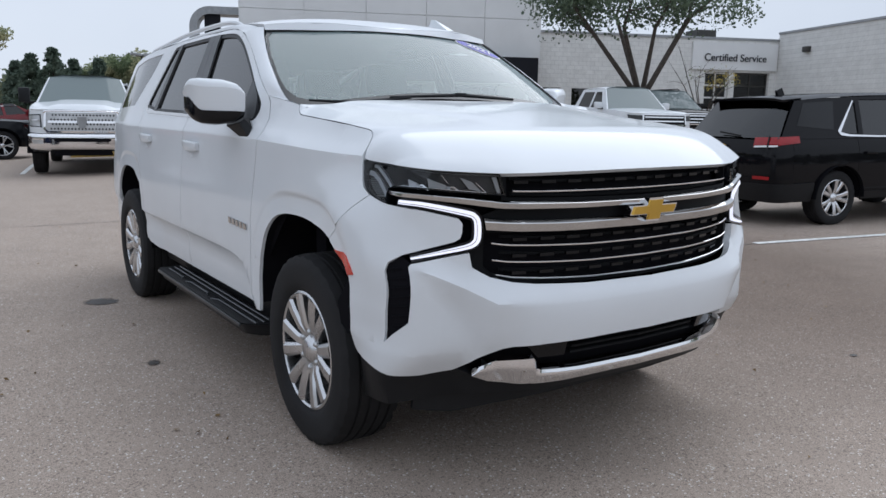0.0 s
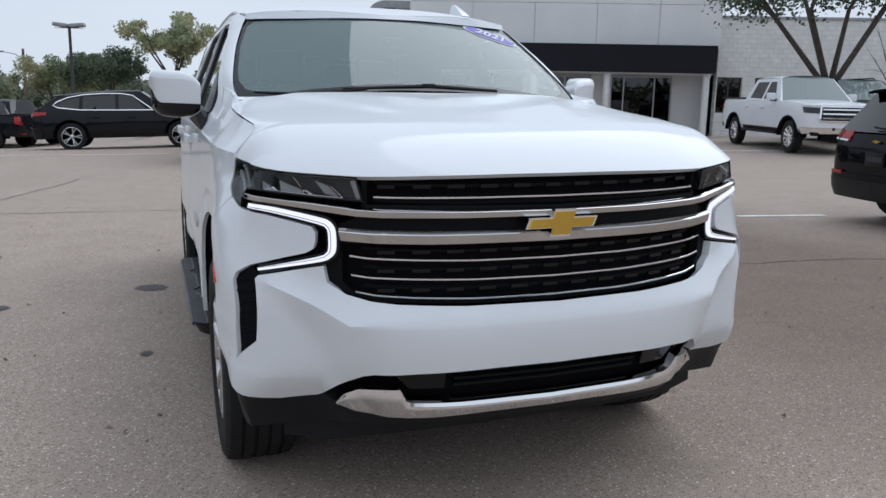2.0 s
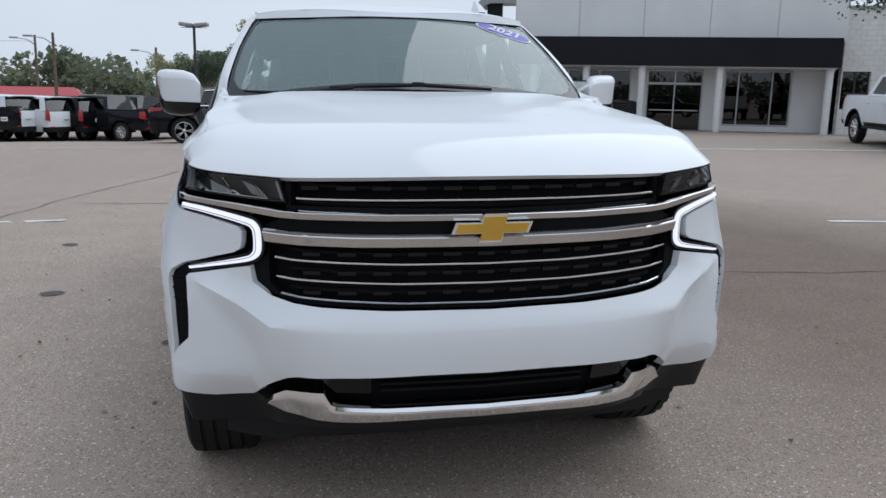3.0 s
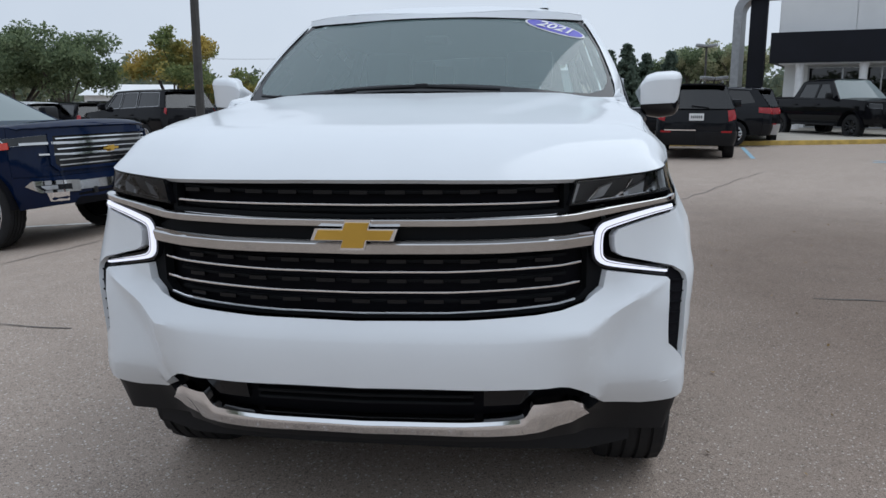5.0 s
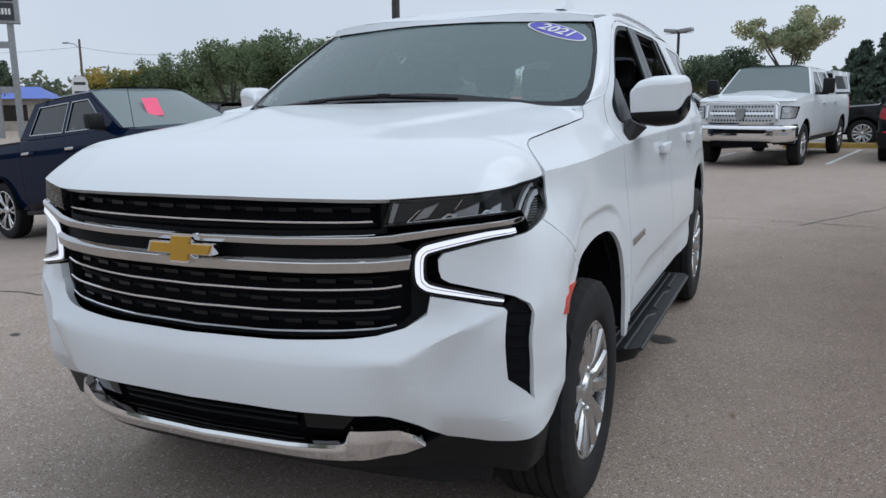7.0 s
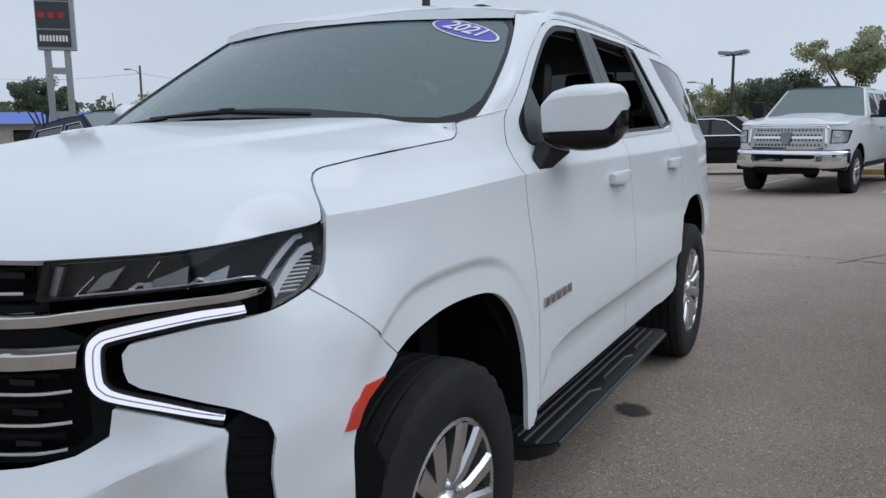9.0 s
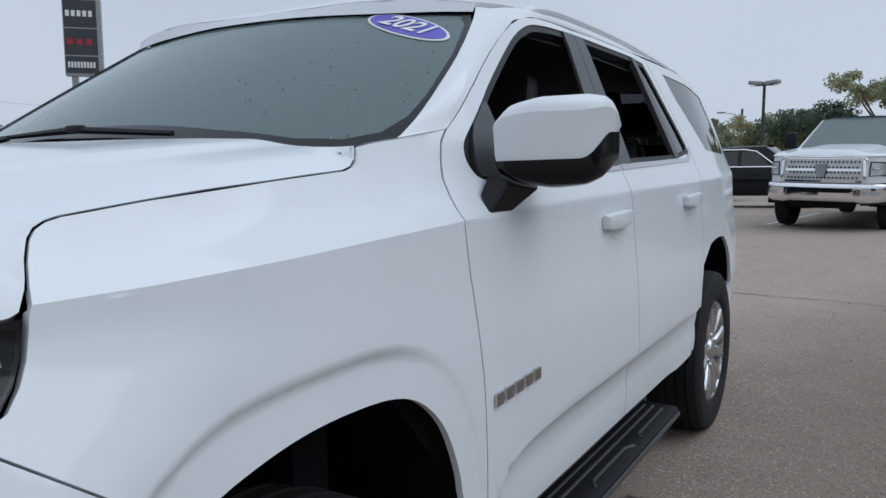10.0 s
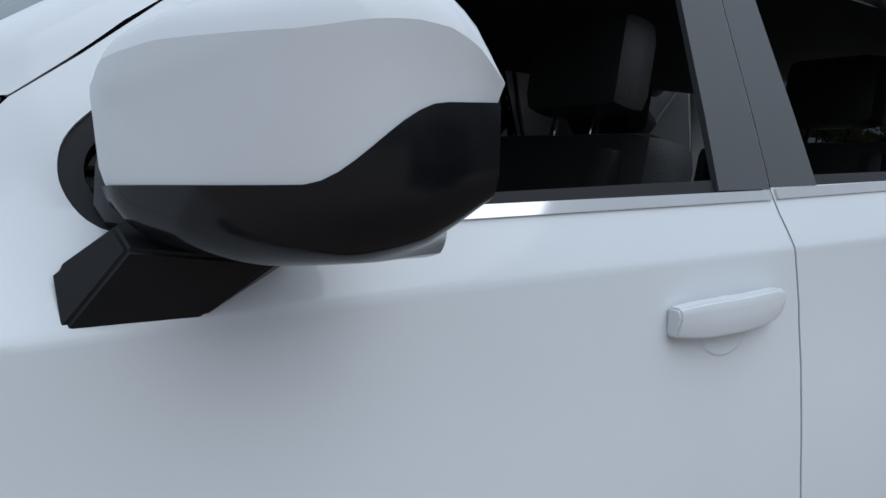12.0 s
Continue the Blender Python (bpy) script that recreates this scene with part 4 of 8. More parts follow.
for z, w, rise in ((1.104, 0.565, 0.004), (0.912, 0.632, 0.019), (0.853, 0.628, 0.020), (0.793, 0.616, 0.029)):
    strip("chrome_strip", X([(0, z), (0.25, z + rise * 0.05), (0.45, z + rise * 0.35), (w - 0.05, z + rise * 0.65), (w, z + rise)]), 0.0064, M_CHROME, GRILLE, -0.016, 0.02, "thin chrome grille strip")
for z in (1.138, 1.086, 0.940, 0.883, 0.823):
    strip("grille_slat", X([(0, z), (0.3, z), (0.5, z + 0.006), (0.60 if z < 1 else 0.57, z + 0.012)]), 0.012, M_GRILLE, GRILLE, -0.046, 0.03)
for z in (1.138, 0.940, 0.883, 0.823):
    for k in range(-5, 6):
        x = k * 0.106
        s = body.sx(x) if k else 0.0
        part("grille_rib", sheet(grille_face, [(s - 0.028, z - 0.007), (s + 0.028, z - 0.007), (s + 0.028, z + 0.004), (s - 0.028, z + 0.004)], 0.08, lift=-0.034, depth=0.02), M_GLOSSBLACK, GRILLE)
bar("chrome_bar", [(0, 1.044), (0.3, 1.044), (0.55, 1.047), (0.62, 1.050), (0.656, 1.054), (0.776, 1.069), (0.898, 1.083), (0.975, 1.087), (1.008, 1.091), (1.020, 1.098)], [(0, 1.068), (0.3, 1.069), (0.55, 1.074), (0.62, 1.078), (0.656, 1.083), (0.777, 1.094), (0.901, 1.103), (1.000, 1.107), (1.018, 1.104)], 0.013, M_DARKCHROME, suv, -0.004, "upper chrome grille bar", place=list)
bar("chrome_bar", [(0, 0.965), (0.4, 0.966), (0.55, 0.970), (0.650, 0.977)], [(0, 1.005), (0.4, 1.007), (0.58, 1.012), (0.657, 1.018)], 0.016, M_DARKCHROME, suv, -0.006, "wide lower chrome grille bar")
# badge: a gold cross with slanting ends in a chrome rim
cross = [(-0.112, -0.012), (-0.03, -0.012), (-0.037, -0.034), (0.025, -0.034), (0.032, -0.012), (0.100, -0.012), (0.112, 0.015), (0.037, 0.015), (0.044, 0.036), (-0.022, 0.036), (-0.030, 0.015), (-0.100, 0.015)]
badge = part("badge", prism([(u * 1.10, v * 1.22) for u, v in cross], 0.03, Matrix.Translation((0, 0.018, 1.024))), M_CHROME, suv, "chrome-rimmed gold badge", smooth=False)
gold = part("badge_inlay", prism(cross, 0.02, Matrix.Translation((0, 0.012, 1.024))), M_GOLD, badge, "gold inlay", smooth=False)

# lamps
lamp_poly = [(0.600, 1.094), (0.656, 1.097), (0.778, 1.105), (0.904, 1.116), (0.985, 1.120), (1.018, 1.118), (1.033, 1.110), (1.037, 1.096), (1.033, 1.080), (1.022, 1.064), (1.050, 1.070)] + Y([(0.430, 1.077), (0.460, 1.087), (0.502, 1.110), (0.521, 1.131), (0.535, 1.156), (0.542, 1.184), (0.544, 1.199)]) + Y([(0.46, 1.192)]) + X([(0.86, 1.181), (0.76, 1.173), (0.61, 1.166)])
DRL = [(0.972, 1.0715), (0.905, 1.0665)] + X([(0.80, 1.055), (0.71, 1.035), (0.686, 1.024), (0.676, 1.003), (0.675, 0.955), (0.684, 0.934), (0.71, 0.920), (0.80, 0.899), (0.862, 0.886)])
DW = [0.0068, 0.0076, 0.0084, 0.0095, 0.0104, 0.0110, 0.0110, 0.0098, 0.0075, 0.0056, 0.0040]
DW = [float(np.interp(k / 4, range(11), DW)) for k in range(41)]
DRL = [tuple(p) for p in spline(DRL, 4)]


def ribbon(pts, widths):
    a, b = [], []
    for i, p in enumerate(pts):
        d = (Vector(pts[min(i + 1, len(pts) - 1)]) - Vector(pts[max(i - 1, 0)])).normalized()
        n = Vector((-d.y, d.x)) * widths[i]
        a.append((p[0] + n.x, p[1] + n.y))
        b.append((p[0] - n.x, p[1] - n.y))
    return a + b[::-1]


def beside(pts, d):
    """A line at the distance d beside another."""
    side = ribbon(pts, [abs(d)] * len(pts))
    return side[:len(pts)] if d > 0 else side[:len(pts) - 1:-1]


for fl in (False, True):
    lamp = part("headlamp", sheet(body, lamp_poly, 0.05, lift=-0.055, depth=0, flip=fl), M_SATIN, suv, "dark headlamp housing with clear cover")
    part("lamp_cover", sheet(body, lamp_poly, 0.04, lift=-0.001, depth=0.012, flip=fl, gap=0.002), M_CLEAR, lamp, "clear lens cover").visible_shadow = False
    part("lamp_rim", sheet(body, lamp_poly, 0.05, holes=[inset(ccw(lamp_poly), 0.0055)], lift=-0.004, depth=0.05, flip=fl), M_GLOSSBLACK, lamp)
    # slanting reflectors, with a bright bent bracket before each
    for quad in ([(0.682, 1.106), (0.714, 1.138), (0.757, 1.152), (0.724, 1.114)], [(0.799, 1.108), (0.808, 1.127), (0.882, 1.151), (0.871, 1.117)], [(0.918, 1.119), (0.929, 1.138), (0.978, 1.150), (0.963, 1.129)], [(0.614, 1.101), (0.627, 1.102), (0.646, 1.152), (0.630, 1.155)]):
        part("reflector", sheet(body, quad, 0.03, lift=-0.026, depth=0.012, flip=fl), M_GREYLENS, lamp, "grey slanting lamp reflector")
    for line, w in (([(0.764, 1.110), (0.781, 1.121), (0.792, 1.121), (0.798, 1.106)], 0.0030), ([(0.872, 1.113), (0.899, 1.129), (0.911, 1.129), (0.916, 1.117)], 0.0030), ([(0.663, 1.099), (0.682, 1.118), (0.702, 1.136)], 0.0013), ([(0.800, 1.133), (0.811, 1.146), (0.823, 1.160)], 0.0010)):
        part("lamp_bracket", sheet(body, ribbon(line, [w] * len(line)), 0.02, lift=-0.018, depth=0.012, flip=fl), M_CHROME, lamp)
    for quad in ([(0.791, 1.122), (0.797, 1.106), (0.804, 1.108), (0.806, 1.124)], [(0.910, 1.130), (0.915, 1.117), (0.922, 1.119), (0.926, 1.135)]):
        part("lamp_blade", sheet(body, quad, 0.02, lift=-0.016, depth=0.010, flip=fl), M_REFLECT, lamp)
    part("lamp_line", sheet(body, ribbon([(0.668, 1.104), (0.778, 1.112), (0.904, 1.122), (0.985, 1.127), (1.018, 1.125)], [0.0013] * 5), 0.03, lift=-0.010, depth=0.01, flip=fl), M_CHROME, lamp, "thin bright line under the lamp")
    # fine ribs at the outer end, behind two bright chevrons
    for k in range(9):
        z = 1.092 + 0.0066 * k
        s0 = float(np.interp(z, (1.093, 1.104, 1.140, 1.157), (1.050, 1.070, 1.113, 1.144))) + 0.008
        s1 = float(np.interp(z, (1.080, 1.100, 1.112, 1.130, 1.150), (1.095, 1.125, 1.143, 1.165, 1.180))) - 0.010
        part("lens_rib", sheet(body, [(s0, z), (s1, z - 0.002), (s1, z + 0.0008), (s0, z + 0.0028)], 0.05, lift=-0.022, depth=0.01, flip=fl), M_GREYLENS, lamp)
    for line, w in (([(1.148, 1.1815), (1.130, 1.180), (1.084, 1.150), (1.036, 1.117)], (0.0055, 0.0055, 0.0050, 0.0045)), ([(1.172, 1.160), (1.142, 1.156), (1.109, 1.138), (1.066, 1.104), (1.048, 1.088)], (0.0068, 0.0068, 0.0062, 0.0060, 0.0058))):
        part("turn_signal", sheet(body, ribbon(line, w), 0.03, lift=-0.017, depth=0.012, flip=fl), M_REFLECT, lamp, "bright chevron turn signal")
    seat = part("running_lamp_housing", sheet(body, ribbon(DRL, [w + 0.009 for w in DW]), 0.04, lift=-0.006, depth=0.04, flip=fl), M_GLOSSBLACK, suv, "black running lamp housing")
    part("running_lamp", sheet(body, ribbon(DRL, DW), 0.03, lift=0.004, depth=0.012, flip=fl), M_LAMP, seat, "lit white running lamp strip")
    part("lamp_edge", sheet(body, ribbon(beside(DRL, 0.003), [0.0011] * 41), 0.03, lift=0.0065, depth=0.004, flip=fl), M_DARKCHROME, seat, "dark dividing line of the light guide")
    vent = part("bumper_vent", sheet(body, X([(0.862, 0.872), (0.879, 0.76), (0.886, 0.66)]) + [(body.sy(0.376), 0.588), (body.sy(0.367), 0.72), (body.sy(0.351), 0.85), (body.sy(0.337), 0.876), (body.sx(0.885), 0.898)], 0.05, lift=-0.014, depth=0, flip=fl), M_DARK, suv, "black vertical vent in the bumper")
    for k in range(7):
        z = 0.655 + 0.033 * k
        part("vent_slat", sheet(body, [(body.sx(0.882), z), (body.sy(0.352), z - 0.008), (body.sy(0.352), z - 0.004), (body.sx(0.884), z + 0.004)], 0.05, lift=-0.010, depth=0.006, flip=fl), M_DARK, vent)
    part("side_marker", sheet(body, Y([(0.482, 0.806), (0.498, 0.830), (0.516, 0.850), (0.540, 0.864), (0.565, 0.872), (0.640, 0.870), (0.600, 0.856), (0.568, 0.843), (0.543, 0.826), (0.519, 0.799)]), 0.03, lift=0.004, depth=0.02, flip=fl), M_ORANGE, suv, "orange side marker reflector")

# lower intake, chrome blade and black valance
part("lower_intake", sheet(body, both(X([(0, 0.44), (0.70, 0.44), (0.70, 0.505), (0.58, 0.585), (0, 0.60)])), 0.08, lift=-0.06, depth=0), M_DARK, suv, "black lower air intake")
for z in (0.508, 0.532, 0.556):
    bar("intake_slat", [(0, z - 0.005), (0.33, z - 0.005)], [(0, z + 0.005), (0.33, z + 0.005)], 0.004, M_GRILLE, suv, -0.045, "", 30)
for sgn in (-1, 1):
    part("intake_block", sheet(body, [(sgn * body.sx(0.36), 0.505), (sgn * body.sx(0.47), 0.505), (sgn * body.sx(0.53), 0.57), (sgn * body.sx(0.36), 0.575)], 0.08, lift=-0.035, depth=0.02), M_GLOSSBLACK, suv)
bar("chrome_blade", [(0, 0.428), (0.2, 0.426), (0.4, 0.421), (0.55, 0.420), (0.62, 0.428), (0.668, 0.452)], [(0, 0.471), (0.3, 0.471), (0.46, 0.476), (0.478, 0.482), (0.498, 0.527), (0.55, 0.523), (0.61, 0.513), (0.65, 0.490), (0.672, 0.462)], 0.014, M_CHROME, suv, -0.002, "chrome blade under the intake", 140)
part("valance", sheet(body, both(X([(0, 0.388), (0.4, 0.382), (0.58, 0.372), (0.70, 0.357), (0.80, 0.345)]) + Y([(0.40, 0.34), (0.520, 0.335), (0.528, 0.525), (0.45, 0.510)]) + X([(0.90, 0.485), (0.80, 0.470), (0.72, 0.475), (0.66, 0.436), (0.55, 0.416), (0.4, 0.416), (0, 0.426)])), 0.06, lift=-0.012, depth=0.05), M_BLACK, suv, "black plastic front valance")

# ---- wheels and wells, steps, underside ----
for c, nm in ((HUB_F, "f"), (HUB_R, "r")):
    for sgn in (1, -1):
        wheel(suv, (sgn * 0.838, c, 0.393), 0.398, 0.265, 0.243, M_SILVER, sgn, nuts=True)
        bm = bmesh.new()
        pts = arch(c, 1.03)
        a = [bm.verts.new((sgn * (body.edge(y, z) - 0.015), y, z + 0.004)) for y, z in pts]
        b = [bm.verts.new((sgn * 0.55, y, z + 0.004)) for y, z in pts]
        for i in range(len(pts) - 1):
            bm.faces.new((a[i], a[i + 1], b[i + 1], b[i]))
        bm.faces.new(b)
        part("wheel_well", bm, M_DARK, suv, "black wheel well liner")
for sgn in (1, -1):
    bm = bmesh.new()
    plan = [(0.86, 1.46), (0.95, 1.50), (1.012, 1.55), (1.026, 1.575), (1.026, 3.08), (1.012, 3.12), (0.86, 3.14)]
    lo = [bm.verts.new((sgn * (x - (0.03 if x > 1 else 0)), y + (0.03 if y < 2 else -0.03), 0.318)) for x, y in plan]
    hi = [bm.verts.new((sgn * x, y, 0.380)) for x, y in plan]
    bm.faces.new(lo)
    bm.faces.new(hi)
    for i in range(7):
        bm.faces.new((lo[i], lo[(i + 1) % 7], hi[(i + 1) % 7], hi[i]))
    bmesh.ops.recalc_face_normals(bm, faces=bm.faces)
    bmesh.ops.bevel(bm, geom=list(bm.edges), offset=0.006, segments=2, affect="EDGES")
    step = part("running_board", bm, M_BLACK, suv, "black running board with ribbed tread")
    # tread ribs; the outer one steps aside at two places
    for path in ([(0.888, 1.56), (0.888, 3.08)], [(0.922, 1.53), (0.922, 3.08)], [(0.962, 1.53), (0.962, 2.08), (0.992, 2.13)], [(0.988, 2.22), (0.962, 2.27), (0.962, 2.58), (0.985, 2.62)], [(0.985, 2.70), (0.962, 2.74), (0.962, 3.06)]):
        part("tread_rib", tube([(sgn * x, y, 0.380) for x, y in path], [0.006] * len(path), 6), M_SATIN, step)
    part("edge_trim", box((min(sgn * 1.021, sgn * 1.031), 1.58, 0.362), (max(sgn * 1.021, sgn * 1.031), 3.07, 0.378), bevel=0.003), M_SATIN, step, "grey edge strip of the board")
    part("sill", box((sgn * 0.80 - 0.05, 1.40, 0.36), (sgn * 0.80 + 0.05, 3.55, 0.50), bevel=0.02), M_BLACK, suv, "black sill under the doors")
# unseen panel added to keep light off the ground under the nose
part("shade_panel", box((-0.60, 0.30, 0.372), (0.60, 0.80, 0.42), bevel=0.02), M_DARK, suv, "added dark panel that deepens the shade under the nose")
part("underbody", box((-0.72, 0.62, 0.30), (0.72, 4.9, 0.42), bevel=0.03), M_DARK, suv, "dark underbody")
# black skirt behind the valance, down to the lowest dark edge
bm = sheet(lambda x, z: (x, 0.30 + 0.16 * abs(x) ** 2.5, z), mirrored([(0, 0.285), (0.5, 0.28), (0.66, 0.275), (0.80, 0.30), (0.80, 0.42), (0, 0.42)]), 0.1, depth=0.03)
part("nose_skirt", bm, M_BLACK, suv, "black skirt hanging below and behind the front valance")

# ---- mirrors, handles, letters, roof gear ----
MPLAN = spline([(0.943, 1.641), (0.972, 1.648), (1.028, 1.678), (1.090, 1.722), (1.130, 1.770), (1.147, 1.826), (1.152, 1.884)], 5)
MTOP = [(0.0, 1.468), (0.12, 1.492), (0.3, 1.507), (0.6, 1.512), (0.80, 1.509), (0.88, 1.501), (0.94, 1.483), (1.0, 1.450)]
MLOW = [(0.0, 1.318), (0.15, 1.304), (0.35, 1.296), (0.6, 1.303), (0.8, 1.318), (0.92, 1.334), (1.0, 1.348)]


def split_z(t):
    return 1.359 + 0.010 * t + 0.057 * smoothstep((t - 0.56) / 0.30)


def mirror_half(sgn, upper, lift=0.0):
    """The white cap above or the black bowl below the split of a door mirror."""
    bm = bmesh.new()
    n, rows = len(MPLAN), []
    for i, p in enumerate(MPLAN):
        t = i / (n - 1)
        z1, z0 = float(np.interp(t, *zip(*MTOP))), float(np.interp(t, *zip(*MLOW)))
        mid, half = (z0 + z1) / 2, (z1 - z0) / 2
        q = max(-0.999, min(0.999, (split_z(t) - mid) / half))
        cut = math.asin(math.copysign(abs(q) ** (1 / 0.52), q))
        a, b = (cut, math.pi / 2) if upper else (-math.pi / 2, cut)
        row = []
        for k in range(13):
            th = a + (b - a) * k / 12
            c, s_ = max(0.0, math.cos(th)), math.sin(th)
            f = c ** 0.27
            zz = mid + half * math.copysign(abs(s_) ** 0.52, s_)
            bx, by = 0.30 * p.x + 0.70 * 1.055, 1.885
            x, y = bx + (p.x - bx) * f, by + (p.y - by) * f
            d = Vector((p.x - 1.05, p.y - 1.88)).normalized() * (lift - (0.012 * max(0.0, 1 - k / 4) if upper else 0.0))
            row.append(bm.verts.new((sgn * (x + d.x), y + d.y, zz)))
        rows.append(row)
    for r, q in zip(rows, rows[1:]):
        for k in range(12):
            bm.faces.new((r[k], q[k], q[k + 1], r[k + 1]))
    for r in (rows[0], rows[-1]):
        back = bm.verts.new((r[0].co.x, 1.885, (r[0].co.z + r[-1].co.z) / 2))
        for k in range(12):
            bm.faces.new((r[k], r[k + 1], back))
    bmesh.ops.recalc_face_normals(bm, faces=bm.faces)
    return bm


for sgn in (1, -1):
    mir = part("door_mirror", mirror_half(sgn, False), M_GLOSSBLACK, suv, "black door mirror bowl on an arm")
    part("mirror_cap", mirror_half(sgn, True, 0.009), M_WHITE, mir, "white mirror cap", sharp=radians(18))
    bm = bmesh.new()
    foot = [(0.925, 1.604, 1.288), (0.945, 1.606, 1.242), (0.945, 1.715, 1.239), (0.925, 1.81, 1.299), (0.915, 1.66, 1.328)]
    head = [(0.945, 1.650, 1.327), (0.968, 1.655, 1.309), (0.992, 1.772, 1.293), (0.97, 1.83, 1.310), (0.935, 1.72, 1.337)]
    a = [bm.verts.new((sgn * x, y, z)) for x, y, z in foot]
    b = [bm.verts.new((sgn * x, y, z)) for x, y, z in head]
    for i in range(5):
        bm.faces.new((a[i], a[(i + 1) % 5], b[(i + 1) % 5], b[i]))
    bm.faces.new(a)
    bm.faces.new(b)
    bmesh.ops.recalc_face_normals(bm, faces=bm.faces)
    bmesh.ops.bevel(bm, geom=list(bm.edges), offset=0.003, segments=2, affect="EDGES")
    part("mirror_arm", bm, M_BLACK, mir, "black mirror arm")
    glass_bm = box((sgn * 1.055 - 0.060, 1.868, 1.390), (sgn * 1.055 + 0.060, 1.874, 1.450), bevel=0.003)
    part("mirror_glass", glass_bm, M_CHROME, mir)


def handle(parent, y0, y1, z, sgn):
    s0, s1 = body.sy(y0), body.sy(y1)
    n = 10
    bm = bmesh.new()
    rings = []
    for k in range(n + 1):
        t = k / n
        y = y0 + (y1 - y0) * t
        bow = 0.040 * math.sin(math.pi * min(1, max(0, 0.12 + 0.76 * t))) ** 0.6
        half = 0.0265 * (1 - 0.25 * abs(2 * t - 1) ** 4)
        x = body.edge(y, z) + bow - 0.012
        zz = z + 0.004 * t
        rings.append([bm.verts.new((sgn * (x + a), y, zz + b)) for a, b in ((-0.012, -half), (0.006, -half), (0.015, half * 0.35), (0.010, half), (-0.010, half))])
    for a, b in zip(rings, rings[1:]):
        for j in range(5):
            bm.faces.new((a[j], b[j], b[(j + 1) % 5], a[(j + 1) % 5]))
    bm.faces.new(rings[0])
    bm.faces.new(rings[-1])
    bmesh.ops.recalc_face_normals(bm, faces=bm.faces)
    bmesh.ops.bevel(bm, geom=[e for e in bm.edges if e.calc_face_angle(0) > 0.5], offset=0.003, segments=2, affect="EDGES")
    h = part("door_handle", bm, M_WHITE, parent, "white pull handle")
    cup = lathe([(-0.010, 0.001), (-0.008, 0.030), (0.0010, 0.050), (0.0022, 0.054), (-0.004, 0.058)], steps=28)
    for v in cup.verts:
        v.co = Vector((sgn * (body.edge((y0 + y1) / 2 + v.co.y, z - 0.020 + v.co.z * 0.75) + v.co.x * 0.3 + 0.0015), (y0 + y1) / 2 + v.co.y, z - 0.020 + v.co.z * 0.75))
    bmesh.ops.recalc_face_normals(cup, faces=cup.faces)
    part("handle_cup", cup, M_WHITE, parent)
    return h


for ob, sgn in ((doors[0], 1), (doors[1], -1)):
    h = handle(ob, 2.340, 2.586, 1.168, sgn)
    lock = lathe([(0, 0.006), (0.004, 0.006), (0.005, 0.0005)], steps=14)
    lock.transform(Matrix.Translation((body.edge(2.535, 1.168) + 0.023, 2.556, 1.176)))
    if sgn > 0:
        part("key_lock", lock, M_SATIN, h)
for ob, sgn in ((rear_doors[0], 1), (rear_doors[1], -1)):
    handle(ob, 3.35, 3.595, 1.178, sgn)

# model lettering as plain chrome bars, one for each letter
for ob, sgn in ((doors[0], 1), (doors[1], -1)):
    for k in range(5):
        y = 1.553 + 0.052 * k
        ex = body.edge(y, 0.83) + 0.001
        z = 0.822 + 0.0015 * k
        part("letter_bar", box((min(sgn * ex, sgn * (ex + 0.007)), y, z), (max(sgn * ex, sgn * (ex + 0.007)), y + 0.036, z + 0.030), bevel=0.002), M_DARKCHROME, ob)

for sgn in (1, -1):
    pts = [(sgn * 0.675, 2.36, 1.812), (sgn * 0.69, 2.45, 1.838), (sgn * 0.695, 2.7, 1.848), (sgn * 0.695, 3.3, 1.838), (sgn * 0.69, 3.9, 1.806), (sgn * 0.675, 4.3, 1.785), (sgn * 0.665, 4.38, 1.755)]
    part("roof_rail", tube([tuple(p) for p in spline(pts, 5)], 0.013, 8), M_WHITE, suv, "white roof rail")
fin = bmesh.new()
fin_prof = [(2.10, 0.0), (2.20, 0.045), (2.27, 0.075), (2.31, 0.080), (2.33, 0.0)]
zf = roof(0.505, 2.22)[2]
a = [fin.verts.new((0.505 - 0.022 * (1 - h / 0.1), y, zf - 0.006 + h)) for y, h in fin_prof]
b = [fin.verts.new((0.505 + 0.022 * (1 - h / 0.1), y, zf - 0.006 + h)) for y, h in fin_prof]
fin.faces.new(a)
fin.faces.new(b[::-1])
for i in range(5):
    fin.faces.new((a[i], b[i], b[(i + 1) % 5], a[(i + 1) % 5]))
bmesh.ops.recalc_face_normals(fin, faces=fin.faces)
part("roof_fin", fin, M_WHITE, suv, "white roof fin")

# year sticker on the glass
STICK = (0.556, 1.890)


def stick(u, v):
    return screen(STICK[0] + u, STICK[1] - 0.16 * u + v * 0.86)


def oval(a, b, n=40):
    return [(a * math.cos(2 * math.pi * k / n), b * math.sin(2 * math.pi * k / n)) for k in range(n)]


part("sticker", sheet(stick, oval(0.142, 0.060), 0.03, lift=0.003, depth=0.002), M_SIGNWHITE, glass_ob, "white-rimmed blue oval year sticker")
part("sticker_face", sheet(stick, oval(0.132, 0.052), 0.03, lift=0.0045, depth=0.001), M_STICKER, glass_ob, "blue sticker face")
year = bpy.data.curves.new("year_number", "FONT")
year.body, year.size, year.align_x, year.align_y, year.extrude, year.shear, year.offset = "2021", 0.088, "CENTER", "CENTER", 0.0006, 0.25, 0.0015
year_ob = new("year_number", year)
year.materials.append(M_SIGNWHITE)
p0 = Vector(stick(0, 0))
ux = (Vector(stick(0.05, 0)) - p0).normalized()
